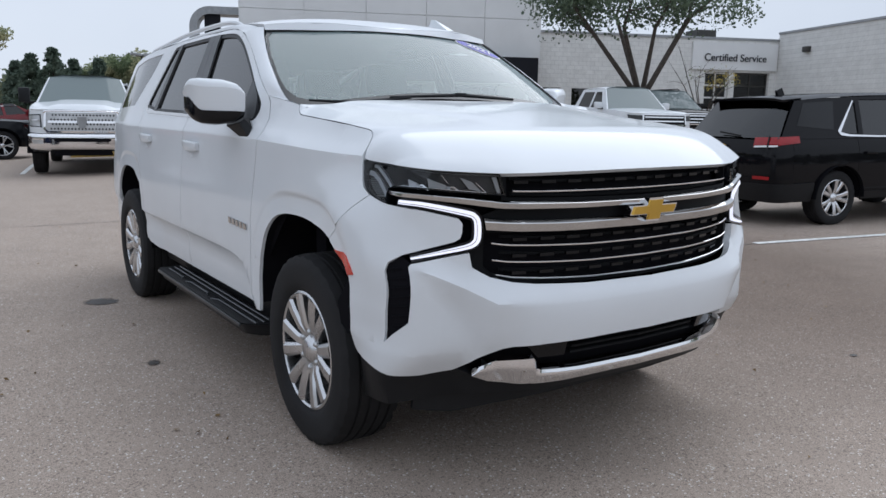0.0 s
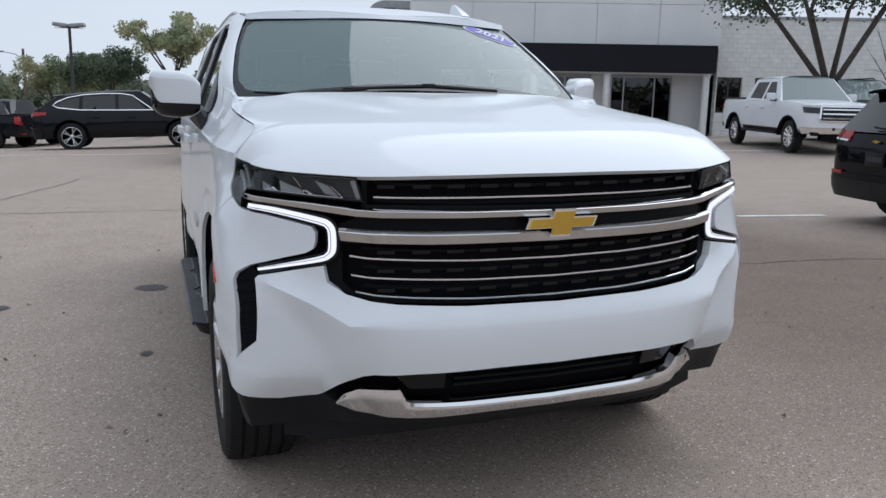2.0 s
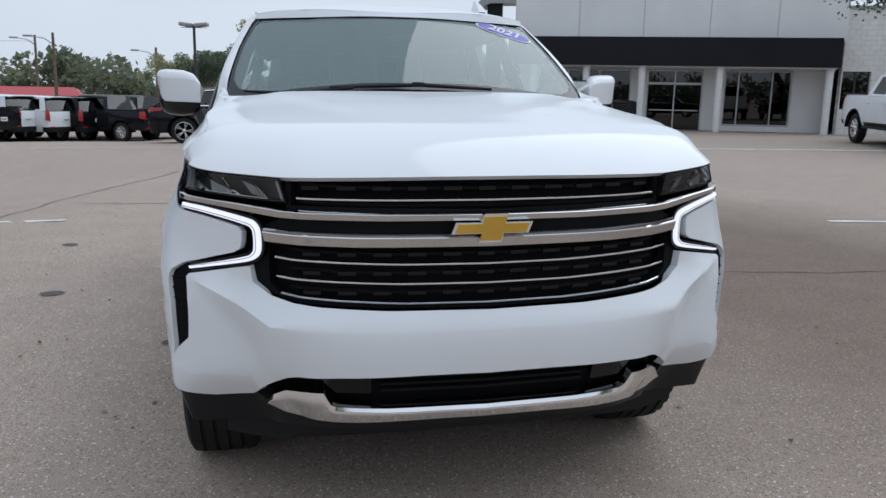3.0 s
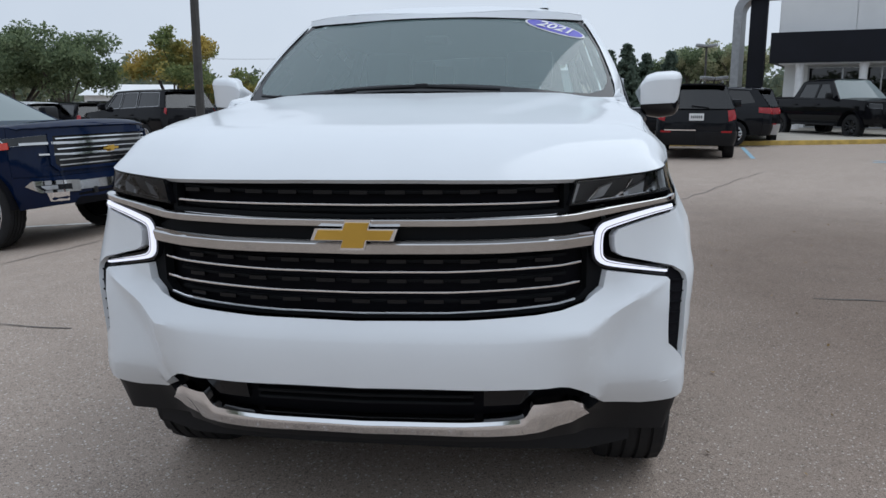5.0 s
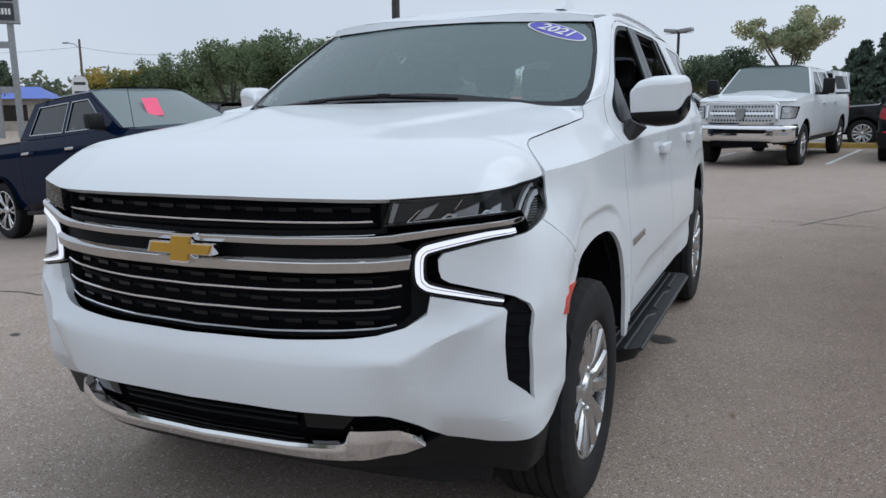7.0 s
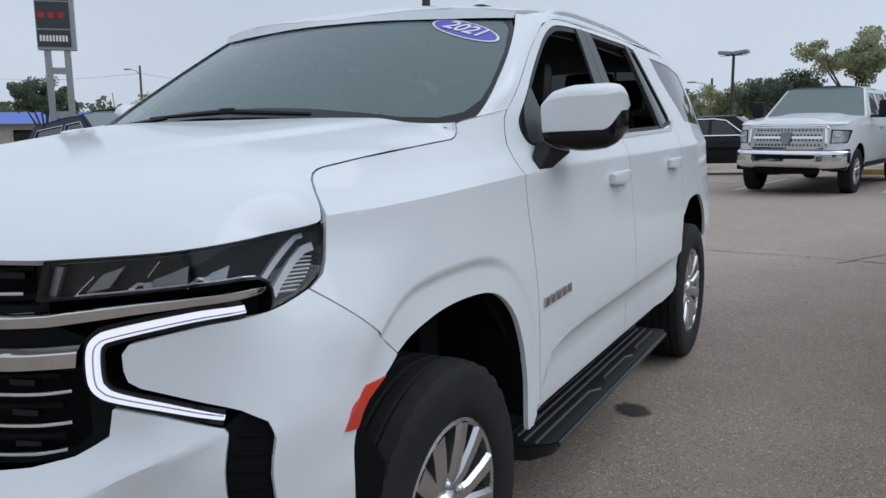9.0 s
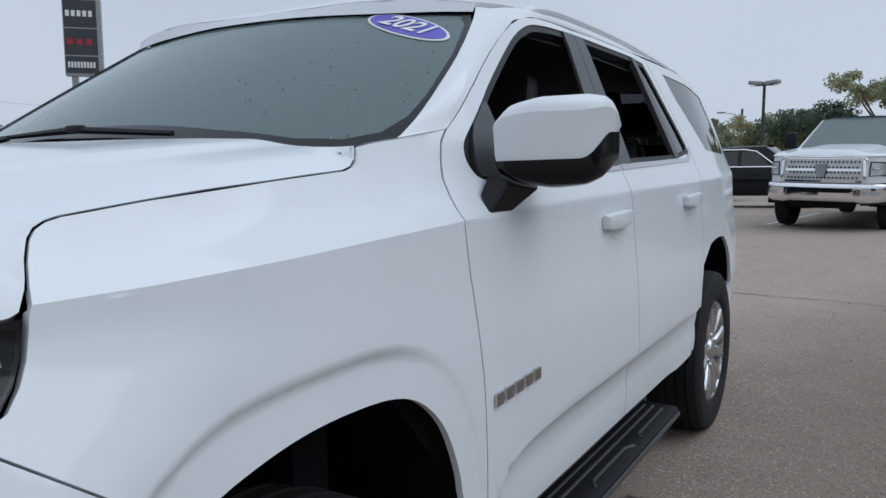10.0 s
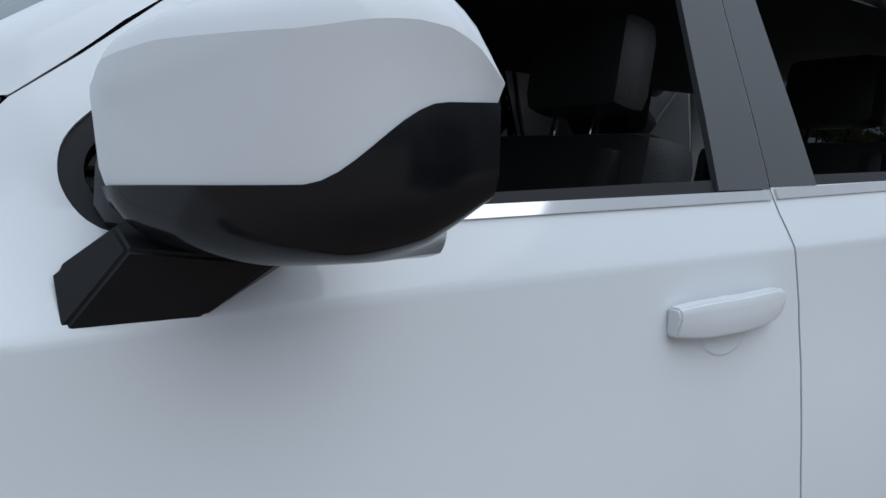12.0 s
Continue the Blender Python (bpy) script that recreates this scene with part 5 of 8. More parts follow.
uz = ux.cross(Vector(stick(0, 0.02)) - p0).normalized()
uy = uz.cross(ux)
year_ob.parent = glass_ob
year_ob.matrix_basis = Matrix.Translation(p0 + uz * 0.0065) @ Matrix((ux, uy, uz)).transposed().to_4x4()
# drops and specks left on the glass
random.seed(5)
bm = bmesh.new()
for k in range(64):
    y = random.uniform(1.36, 1.95)
    x = (0.80 - 0.24 * max(0.0, y - 1.55)) - 0.03 - random.random() ** 2 * 0.55
    p, r = Vector(screen(x, y)), random.uniform(0.0010, 0.0021)
    ring = [bm.verts.new(p + Vector((r * math.cos(t), r * math.sin(t) * 1.2, r * math.sin(t) * 0.68 + 0.0012))) for t in (2 * math.pi * j / 6 for j in range(6))]
    tip = bm.verts.new(p + Vector((0, -0.0008, 0.0028)))
    for j in range(6):
        bm.faces.new((ring[j], ring[(j + 1) % 6], tip))
tagged(part("water_speckle", bm, M_BLACK, glass_ob), "small drops and specks on the glass", kind="stuff")
# wipers
for pts in ([(0.33, 1.27), (0.0, 1.262), (-0.38, 1.285)], [(-0.28, 1.262), (-0.55, 1.29), (-0.74, 1.385)]):
    blade = part("wiper", tube([(x, y, screen(x, y)[2] + 0.022) for x, y in pts], [0.007, 0.010, 0.005], 6), M_BLACK, suv, "black wiper blade")
    jx, jy = pts[1]
    part("wiper_joint", box((jx - 0.03, jy - 0.010, screen(jx, jy)[2] + 0.014), (jx + 0.03, jy + 0.010, screen(jx, jy)[2] + 0.034), bevel=0.007), M_BLACK, blade)
# sensor block behind the glass
part("windscreen_sensor", box((-0.06, 1.74, 1.645), (0.06, 1.90, 1.690), Matrix.Translation((0, 0, 0)), 0.025), M_CABIN, suv)

# ---- cabin ----
part("cabin_floor", box((-0.85, 1.2, 0.50), (0.85, 4.9, 0.58)), M_CABIN, suv)
part("bulkhead", box((-0.80, 1.10, 0.55), (0.80, 1.20, 1.22)), M_DARK, suv)
part("dashboard", sheet(lambda x, y: (x, y, 1.28 - 0.9 * max(0, y - 1.62) ** 1.2 - 0.05 * x * x), mirrored([(0, 1.22), (0.6, 1.26), (0.80, 1.40), (0.80, 1.78), (0, 1.74)]), 0.09, depth=0.2), M_CABIN, suv, "black dashboard")
wheel_bm = bmesh.new()
ringp = [(0.40 + 0.185 * math.cos(t), 1.90 + 0.06 * math.sin(t), 1.20 + 0.175 * math.sin(t)) for t in (2 * math.pi * k / 24 for k in range(25))]
add_tube(wheel_bm, ringp, 0.016, 8)
add_tube(wheel_bm, [(0.40, 1.85, 1.19), (0.40, 1.66, 1.10)], 0.03, 8)
add_box(wheel_bm, (0.24, 1.885, 1.17), (0.56, 1.91, 1.22))
part("steering_wheel", wheel_bm, M_LEATHER, suv)
for sgn in (1, -1):
    part("door_card", sheet(body, Y([(1.5, 0.6), (3.65, 0.6), (3.65, 1.33), (1.62, 1.31), (1.5, 1.2)]), 0.15, lift=-0.09, depth=0, flip=sgn < 0), M_CABIN, suv)


def seat_thing(x, y, wide=0.52):
    st = part("car_seat", box((x - wide / 2, y, 0.72), (x + wide / 2, y + 0.52, 0.90), bevel=0.05), M_LEATHER, suv, "black leather seat with headrest")
    part("backrest", box((-wide / 2, -0.07, 0.0), (wide / 2, 0.09, 0.60), pose(x, y + 0.50, 0.84, -13), 0.05), M_LEATHER, st)
    for d in (-wide * 0.40, wide * 0.40 - 0.07):
        part("bolster", box((d, -0.10, 0.05), (d + 0.07, 0.09, 0.56), pose(x, y + 0.50, 0.84, -13), 0.03), M_LEATHER, st)
    hr = part("headrest", box((-0.14, -0.055, 0.0), (0.14, 0.06, 0.20), pose(x, y + 0.66, 1.47, -10), 0.045), M_LEATHER, st)
    for d in (-0.06, 0.06):
        part("headrest_post", tube([(x + d, y + 0.62, 1.38), (x + d, y + 0.66, 1.50)], 0.007, 8), M_CHROME, st)


for x, y, w in ((0.42, 2.05, 0.54), (-0.42, 2.05, 0.54), (0.42, 3.05, 0.54), (-0.42, 3.05, 0.54), (0.38, 3.95, 0.5), (-0.38, 3.95, 0.5)):
    seat_thing(x, y, w)
part("headliner", sheet(lambda x, y: (x, y, roof(x, y)[2] - 0.035 - 0.05 * smoothstep((abs(x) - 0.58) / 0.15)), mirrored([(0, 1.93), (0.45, 1.98), (0.66, 2.06), (0.715, 2.2), (0.73, 2.5), (0.73, 3.9), (0.66, 4.8), (0, 4.85)]), 0.12, depth=0), M_CABIN, suv, "grey headliner")
part("tail_window", sheet(lambda x, z: (x, 5.26 - 0.45 * (z - 1.25) - 0.15 * x * x, z), mirrored([(0, 1.24), (0.72, 1.24), (0.62, 1.74), (0, 1.78)]), 0.15, depth=0), M_TINT, suv).visible_shadow = False


# ---- ground ----
def lie(x, y):
    """The height of the ground: nearly level, rising to the east, falling to the west and the far north-west."""
    z = 0.006 * max(-9, min(9, x))
    z += 0.030 * max(0.0, min(11.0, x - 9)) * smoothstep((26 - y) / 8)
    z -= 0.090 * max(0.0, min(6.5, -x - 3.4)) * smoothstep((17 - y) / 6)
    z += 0.05 * smoothstep((y - 8) / 7) * smoothstep((x + 2) / 4)
    return z - 0.80 * smoothstep((y - 18) / 19) * smoothstep((3 - x) / 9)


def ground_sheet():
    ring = [0, 0.7, 1.5, 2.5, 3.5, 4.5, 5.5, 6.5, 7.5, 8.5, 9.5, 10.5, 12, 13.5, 15, 17, 19, 21, 23, 25, 27, 29, 31, 34, 38, 43, 50, 60, 80, 120, 200, 500, 2500]
    bm = bmesh.new()
    n = 96
    mid = bm.verts.new((0, 2, lie(0, 2)))
    last = None
    for r in ring[1:]:
        row = []
        for k in range(n):
            t = 2 * math.pi * k / n
            x, y = r * math.cos(t), 2 + r * math.sin(t)
            row.append(bm.verts.new((x, y, lie(x, y))))
        for k in range(n):
            if last:
                bm.faces.new((last[k], row[k], row[(k + 1) % n], last[(k + 1) % n]))
            else:
                bm.faces.new((mid, row[k], row[(k + 1) % n]))
        last = row
    return bm


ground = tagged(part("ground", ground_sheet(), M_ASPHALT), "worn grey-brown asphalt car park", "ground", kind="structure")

M_LINE = plain("road_paint", (0.62, 0.62, 0.60), 0.7, vary=0.25, scale=14)
M_BLUELINE = plain("blue_road_paint", (0.25, 0.42, 0.52), 0.7, vary=0.25, scale=14)
M_KERB = plain("yellow_kerb_paint", (0.55, 0.38, 0.10), 0.75, vary=0.2, scale=5)
M_CONCRETE = plain("concrete", (0.36, 0.33, 0.28), 0.85, vary=0.12, scale=2, bumps=0.2)


def soft_stain():
    """A dark spot that fades out towards its rim."""
    m, nt, b = shader("oil_stain")
    b.inputs["Base Color"].default_value = (0.045, 0.04, 0.037, 1)
    b.inputs["Roughness"].default_value = 0.6
    c = nt.nodes.new("ShaderNodeTexCoord")
    n = nt.nodes.new("ShaderNodeTexNoise")
    n.inputs["Scale"].default_value = 3.0
    l = nt.nodes.new("ShaderNodeVectorMath")
    l.operation = "LENGTH"
    nt.links.new(c.outputs["Object"], l.inputs[0])
    nt.links.new(c.outputs["Object"], n.inputs["Vector"])
    a = nt.nodes.new("ShaderNodeMath")
    a.operation = "MULTIPLY_ADD"
    a.inputs[1].default_value = 0.5
    nt.links.new(n.outputs["Fac"], a.inputs[0])
    nt.links.new(l.outputs["Value"], a.inputs[2])
    r = ramp(nt, a.outputs["Value"], (0.85, 0.85, 0.85), (0, 0, 0), 0.75, 1.15)
    t = nt.nodes.new("ShaderNodeBsdfTransparent")
    x = nt.nodes.new("ShaderNodeMixShader")
    nt.links.new(r, x.inputs["Fac"])
    nt.links.new(t.outputs["BSDF"], x.inputs[1])
    nt.links.new(b.outputs["BSDF"], x.inputs[2])
    nt.links.new(x.outputs["Shader"], nt.nodes["Material Output"].inputs["Surface"])
    return m


M_STAIN = soft_stain()
M_PANEL = plain("white_wall_panel", (0.70, 0.71, 0.71), 0.45, vary=0.04, scale=0.6)
M_AWNING = plain("black_awning", (0.010, 0.011, 0.016), 0.6, vary=0.15, scale=1, spec=0.2)
M_GREYMETAL = plain("grey_metal", (0.30, 0.31, 0.32), 0.4, 0.6, vary=0.1)
M_POLE = plain("dark_pole", (0.05, 0.048, 0.045), 0.55, 0.3, vary=0.15)
M_WOODPOLE = plain("wooden_pole", (0.13, 0.10, 0.075), 0.85, vary=0.25)
M_SHOP = glass("shop_glass", (0.10, 0.115, 0.12), 1.0, 0.01)
M_SIGN = plain("sign_face", (0.03, 0.032, 0.04), 0.35, vary=0.1)
M_PINK = plain("pink_card", (0.85, 0.12, 0.22), 0.7, vary=0.05)


def block_wall():
    m, nt, b = shader("painted_block")
    n = tex(nt, 3.0, 6)
    c = nt.nodes.new("ShaderNodeTexCoord")
    br = nt.nodes.new("ShaderNodeTexBrick")
    mp = nt.nodes.new("ShaderNodeMapping")
    mp.inputs["Rotation"].default_value = (radians(90), 0, 0)
    nt.links.new(c.outputs["Object"], mp.inputs["Vector"])
    nt.links.new(mp.outputs["Vector"], br.inputs["Vector"])
    br.inputs["Scale"].default_value = 1.0
    br.inputs["Brick Width"].default_value, br.inputs["Row Height"].default_value = 0.4, 0.2
    br.inputs["Mortar Size"].default_value = 0.012
    br.inputs["Color1"].default_value, br.inputs["Color2"].default_value, br.inputs["Mortar"].default_value = (0.74, 0.74, 0.72, 1), (0.66, 0.66, 0.64, 1), (0.55, 0.55, 0.54, 1)
    nt.links.new(blend(nt, 0.3, br.outputs["Color"], ramp(nt, n.outputs["Fac"], (0.55, 0.55, 0.53), (0.78, 0.78, 0.76))), b.inputs["Base Color"])
    b.inputs["Roughness"].default_value = 0.85
    bump(nt, b, tex(nt, 7, 6).outputs["Fac"], 0.6, 0.035)
    return m


M_BLOCK = block_wall()


def leafy(name, a, b_, c=None):
    m, nt, b = shader(name)
    g = nt.nodes.new("ShaderNodeNewGeometry")
    col = ramp(nt, g.outputs["Random Per Island"], a, b_, 0.05, 0.95)
    if c:
        n = tex(nt, 0.45, 2)
        f = ramp(nt, n.outputs["Fac"], (0, 0, 0), (1, 1, 1), 0.45, 0.6)
        col = blend(nt, f, col, c)
    nt.links.new(col, b.inputs["Base Color"])
    t = nt.nodes.new("ShaderNodeBsdfTranslucent")
    nt.links.new(col, t.inputs["Color"])
    x = nt.nodes.new("ShaderNodeMixShader")
    x.inputs["Fac"].default_value = 0.45
    nt.links.new(b.outputs["BSDF"], x.inputs[1])
    nt.links.new(t.outputs["BSDF"], x.inputs[2])
    nt.links.new(x.outputs["Shader"], nt.nodes["Material Output"].inputs["Surface"])
    b.inputs["Roughness"].default_value = 0.7
    b.inputs["Specular IOR Level"].default_value = 0.25
    return m


# leaf colours raised above plain foliage, with distance haze put into them
L_GREEN = leafy("green_leaves", (0.106, 0.144, 0.081), (0.219, 0.269, 0.144))
L_DARK = leafy("dark_leaves", (0.075, 0.106, 0.075), (0.150, 0.194, 0.125))
L_YELLOW = leafy("turning_leaves", (0.123, 0.168, 0.067), (0.224, 0.258, 0.101), (0.448, 0.336, 0.090))
L_PALE = leafy("pale_leaves", (0.22, 0.27, 0.16), (0.38, 0.41, 0.26), (0.40, 0.39, 0.24))
L_NEEDLE = leafy("needles", (0.080, 0.112, 0.088), (0.145, 0.190, 0.142))
L_FAR = leafy("far_woods", (0.102, 0.132, 0.098), (0.180, 0.210, 0.144), (0.204, 0.216, 0.132))
M_BARK = plain("bark", (0.075, 0.062, 0.052), 0.9, vary=0.3, scale=10, bumps=0.5, bscale=30)


# ---- other vehicles ----
def vehicle(name, label, category, at, heading, s, group=""):
    """A parked vehicle; its front's middle stands at `at`, looking along heading. s: its sizes and kind."""
    hx, hy = heading
    zf = lie(at[0] - hx * s["yf"], at[1] - hy * s["yf"])
    zr = lie(at[0] - hx * s["yr"], at[1] - hy * s["yr"])
    tilt = math.atan2(zr - zf, s["yr"] - s["yf"])
    m = Matrix.Translation((at[0], at[1], zf - math.tan(tilt) * s["yf"])) @ Matrix.Rotation(math.atan2(hx, -hy), 4, "Z") @ Matrix.Rotation(tilt, 4, "X")
    car = thing(name, label, category, m, group)
    L, W, belt, top, hoodf, hoodr = s["L"], s["W"], s["belt"], s["top"], s["hoodf"], s["hoodr"]
    cowl, wt, rt, rb = s["cowl"], s["wt"], s["rt"], s["rb"]
    yf, yr, R, sill = s["yf"], s["yr"], s["R"], s["sill"]
    pick = s.get("bed")
    paint_m = s["paint"]
    st = s.get("step", 0.12)
    Ra = R + s.get("archgap", 0.07)
    prof = [(sill - 0.3, -0.12), (sill, -0.06), (sill + 0.14, -0.012), (0.62 * belt, 0.0), (0.8 * belt, -0.006), (belt - 0.10, -0.014), (belt - 0.07, -0.03), (belt, -0.05), (top, -0.05 - (top - belt) * 0.40), (top + 0.3, -0.5)]
    sh = Shell([(0, 0), (W * 0.4, 0.02), (W * 0.68, 0.07), (W * 0.86, 0.18), (W * 0.95, 0.38), (W * 0.99, 0.65), (W, 1.0), (W, L / 2), (W, L - 0.9), (W * 0.985, L - 0.4), (W * 0.94, L - 0.13), (W * 0.80, L - 0.04), (W * 0.4, L - 0.005), (0, L)],
               prof, [(sill - 0.2, -0.10), (sill + 0.1, -0.01), (0.5, 0.0), (0.75 * hoodf, 0.0), (hoodf, -0.03), (hoodf + 0.3, -0.1)], (W * 0.8, W * 0.8 + 0.6))

    def foot(y):
        for c in (yf, yr):
            if abs(y - c) < Ra:
                return max(sill, R + math.sqrt(Ra * Ra - (y - c) ** 2) * 0.98)
        return sill

    def crest(y):
        if y < cowl:
            return hoodf + (hoodr - hoodf) * max(0.0, min(1.0, (y - 0.15) / (cowl - 0.15))) ** 0.7
        if pick and y > pick:
            return s["bedz"]
        return belt + 0.02 * (y - cowl) / (L - cowl)

    def span(s0, s1, lo=None, hi=None):
        n = max(2, int((s1 - s0) / 0.05))
        ss = [s0 + (s1 - s0) * k / n for k in range(n + 1)]
        ys = [float(np.interp(q, sh.s, sh.y)) for q in ss]
        return [(q, max(foot(y), lo or 0)) for q, y in zip(ss, ys)] + [(q, min(crest(y), hi or 9)) for q, y in reversed(list(zip(ss, ys)))]

    def duo(nm, poly, mat, lab="", parent=None, step=st, **kw):
        return [part(nm, sheet(sh, poly, step, flip=f, **kw), mat, parent or car, lab) for f in (False, True)]

    c1, c2 = sh.sy(0.42), sh.sy(L - 0.30)
    d1, d2, d3 = s["doors"]
    duo("front_wing", span(c1, sh.sy(d1)), paint_m, gap=0.003)
    duo("front_door", span(sh.sy(d1), sh.sy(d2)), paint_m, gap=0.003)
    duo("rear_door", span(sh.sy(d2), sh.sy(d3)), paint_m, gap=0.003)
    duo("bed_side" if pick else "rear_quarter_panel", span(sh.sy(d3), c2), paint_m, gap=0.003)
    e = sh.end()

    def mid(half):
        return half + [(-q, z) for q, z in reversed(half) if q > 1e-6]

    fx = lambda pts: [(sh.sx(x), z) for x, z in pts]
    rx = lambda pts: [(e - sh.sx(x), z) for x, z in pts]
    bz = s.get("bumpz", 0.62)
    front_poly = [(0, bz), (sh.sx(W * 0.8), bz), (c1, bz + 0.02)] + [(c1, crest(0.42)), (sh.sx(W * 0.86), hoodf), (0, hoodf)]
    part("front_end", sheet(sh, mid(front_poly), st, gap=0.002), paint_m, car)
    part("front_bumper", sheet(sh, mid([(0, sill + 0.02), (sh.sx(W * 0.8), sill + 0.02), (c1, max(foot(0.42), sill)), (c1, bz + 0.02), (sh.sx(W * 0.8), bz), (0, bz)]), st, gap=0.002, lift=0.015), s.get("fbump", paint_m), car, s.get("fbump_label", ""))
    tz = s["bedz"] if pick else belt
    for f in (False, True):
        part("tail_panel", sheet(sh, [(c2, 0.62), (e - 0.001, 0.62), (e - 0.001, tz), (c2, tz)], st, flip=f), paint_m, car)
        part("rear_bumper", sheet(sh, [(c2, sill), (e - 0.001, sill), (e - 0.001, 0.62), (c2, 0.62)], st, lift=0.025, depth=0.04, flip=f), s.get("rbump", M_BLACK), car)
    # bonnet
    def hood(x, y):
        lipy = float(np.interp(abs(x), sh.x[:sh.mid], sh.y[:sh.mid]))
        z = crest(max(0.42, y)) + 0.045 * (1 - (abs(x) / W) ** 2) + s.get("bulge", 0.0) * (1 - smoothstep((abs(x) - 0.42 * W) / (0.2 * W)))
        return (x, y, z - (z - hoodf) * max(0.0, 1 - max(0.0, y - lipy) / 0.22) ** 2.2)
    hp = [(0, 0.01)] + [(x, float(np.interp(x, sh.x[:sh.mid], sh.y[:sh.mid])) + 0.01) for x in (W * 0.3, W * 0.55, W * 0.72, W * 0.84, W * 0.92)] + [(sh.edge(y, crest(y)) - 0.004, y) for y in (0.5, 0.75, cowl * 0.8, cowl)] + [(0, cowl - 0.06)]
    part("bonnet", sheet(hood, mirrored(hp), st, depth=0.02), paint_m, car)

    # cabin: flanks, screens and roof
    zt = top - 0.03
    side_p = [(cowl, belt), (rb, belt + 0.02), (rt, zt - s.get("drop", 0.03))] + [(wt + (rt - wt) * v, zt - s.get("drop", 0.03) * v * v) for v in (0.85, 0.7, 0.5, 0.25)] + [(wt, zt - 0.010)]
    holes = [[(sh.sy(y), z) for y, z in h] for h in s["wins"]]
    duo("cabin_flank", [(sh.sy(y), z) for y, z in side_p], paint_m, holes=[ccw(h) for h in holes], depth=0.02)
    for h in holes:
        duo("side_window", ccw(h), M_TINT, "dark tinted side window", depth=0, lift=-0.012)
        if s.get("trim"):
            duo("window_trim", ccw(inset(ccw(h), -0.011)), s["trim"], holes=[ccw(h)], depth=0.004, lift=0.004)

    def cross(y0, z0, y1, z1, bow=0.10, crown=0.04):
        def fn(u, v):
            y, z = y0 + (y1 - y0) * v, z0 + (z1 - z0) * v
            hw = sh.edge(min(max(y, 0.5), L - 0.3), z)
            b = bow if y1 > y0 else -bow
            return (u * hw, y - b * (1 - u * u) * (1 - v), z + s.get("crown", crown) * (1 - u ** 4) * v)
        return fn
    unit = [(-0.97, 0), (0.97, 0), (0.97, 1), (-0.97, 1)]
    scrn = part("windscreen", sheet(cross(cowl, belt + 0.01, wt, zt), unit, 0.2, depth=0), s.get("scr", M_TINT), car, "windscreen reflecting the sky")
    for f in (1, -1):
        part("screen_pillar", sheet(cross(cowl, belt + 0.01, wt, zt), [(f * 0.955, 0), (f * 1.0, 0), (f * 1.0, 1), (f * 0.955, 1)], 0.2, lift=0.004, depth=0.01), paint_m, car)

    def roof_fn(u, v):
        y = wt + (rt - wt) * v
        z = zt - s.get("drop", 0.03) * v * v
        return (u * sh.edge(y, z), y - 0.07 * (1 - u * u) * (1 - v) ** 4, z + s.get("crown", 0.04) * (1 - u ** 4) + 0.012 * math.sin(math.pi * v))
    part("roof", sheet(roof_fn, [(-1, 0), (1, 0), (1, 1), (-1, 1)], 0.16, depth=0.0), paint_m, car)
    zr = zt - s.get("drop", 0.03)
    back = lambda u, v: tuple(cross(rb, belt + 0.02, rt, zr, -0.0 if pick else 0.08)(-u, v))
    part("rear_window", sheet(back, unit, 0.2, depth=0), M_TINT, car, "dark rear window")
    if not pick:
        part("tail_spoiler", sheet(roof_fn, [(-0.95, 0.93), (0.95, 0.93), (0.95, 1.06), (-0.95, 1.06)], 0.16, depth=0.03, lift=0.015), paint_m, car)
        part("wiper", box((-0.25, 0, 0), (0.12, 0.012, 0.02), pose(0, rb + 0.07, belt + 0.06, 0, -6)), M_BLACK, car)
    part("inner_body", box((-W * 0.82, 0.35, sill), (W * 0.82, L - 0.3, min(hoodf, belt) - 0.08)), M_DARK, car)
    if pick:
        part("bed_floor", box((-W * 0.85, pick + 0.03, 0.7), (W * 0.85, L - 0.12, 0.78)), M_DARK, car)
        for f in (1, -1):
            part("bed_rail", box((f * W * 0.90 - 0.06, pick, s["bedz"] - 0.03), (f * W * 0.90 + 0.06, L - 0.08, s["bedz"] + 0.012), bevel=0.01), s.get("rail", M_BLACK), car)
        part("tailgate", box((-W * 0.78, L - 0.10, 0.68), (W * 0.78, L - 0.02, s["bedz"]), bevel=0.02), paint_m, car)
        part("cab_back", box((-W * 0.8, pick - 0.08, 0.7), (W * 0.8, pick - 0.02, belt)), paint_m, car)
    for c in (yf, yr):
        for f in (1, -1):
            wheel(car, (f * (W - 0.145), c, R - 0.005), R, s.get("tw", 0.24), s["rim"], s.get("rimm", M_SILVER), f, s.get("spokes", 6), s.get("rimstyle", "split"))
            part("wheel_well", lathe([(-0.2, Ra * 1.02), (0.125, Ra * 1.0)], steps=20, a0=0.0, a1=math.pi), M_DARK, car).matrix_basis = pose(f * (W - 0.16), c, R)
            if s.get("lipm"):
                ring = [(sh.sy(c + Ra * 1.05 * math.cos(t)), R + Ra * 1.05 * math.sin(t)) for t in (math.pi * k / 14 for k in range(15))] + [(sh.sy(c + Ra * 0.97 * math.cos(t)), R + Ra * 0.97 * math.sin(t)) for t in (math.pi * k / 14 for k in range(14, -1, -1))]
                part("arch_lip", sheet(sh, ring, 0.1, lift=0.012, depth=0.03, flip=f < 0), s["lipm"], car)
    # lamps, grille
    hl = s.get("lamp", [(W * 0.62, hoodf - 0.20), (W * 0.93, hoodf - 0.18), (W * 0.95, hoodf - 0.03), (W * 0.62, hoodf - 0.05)])
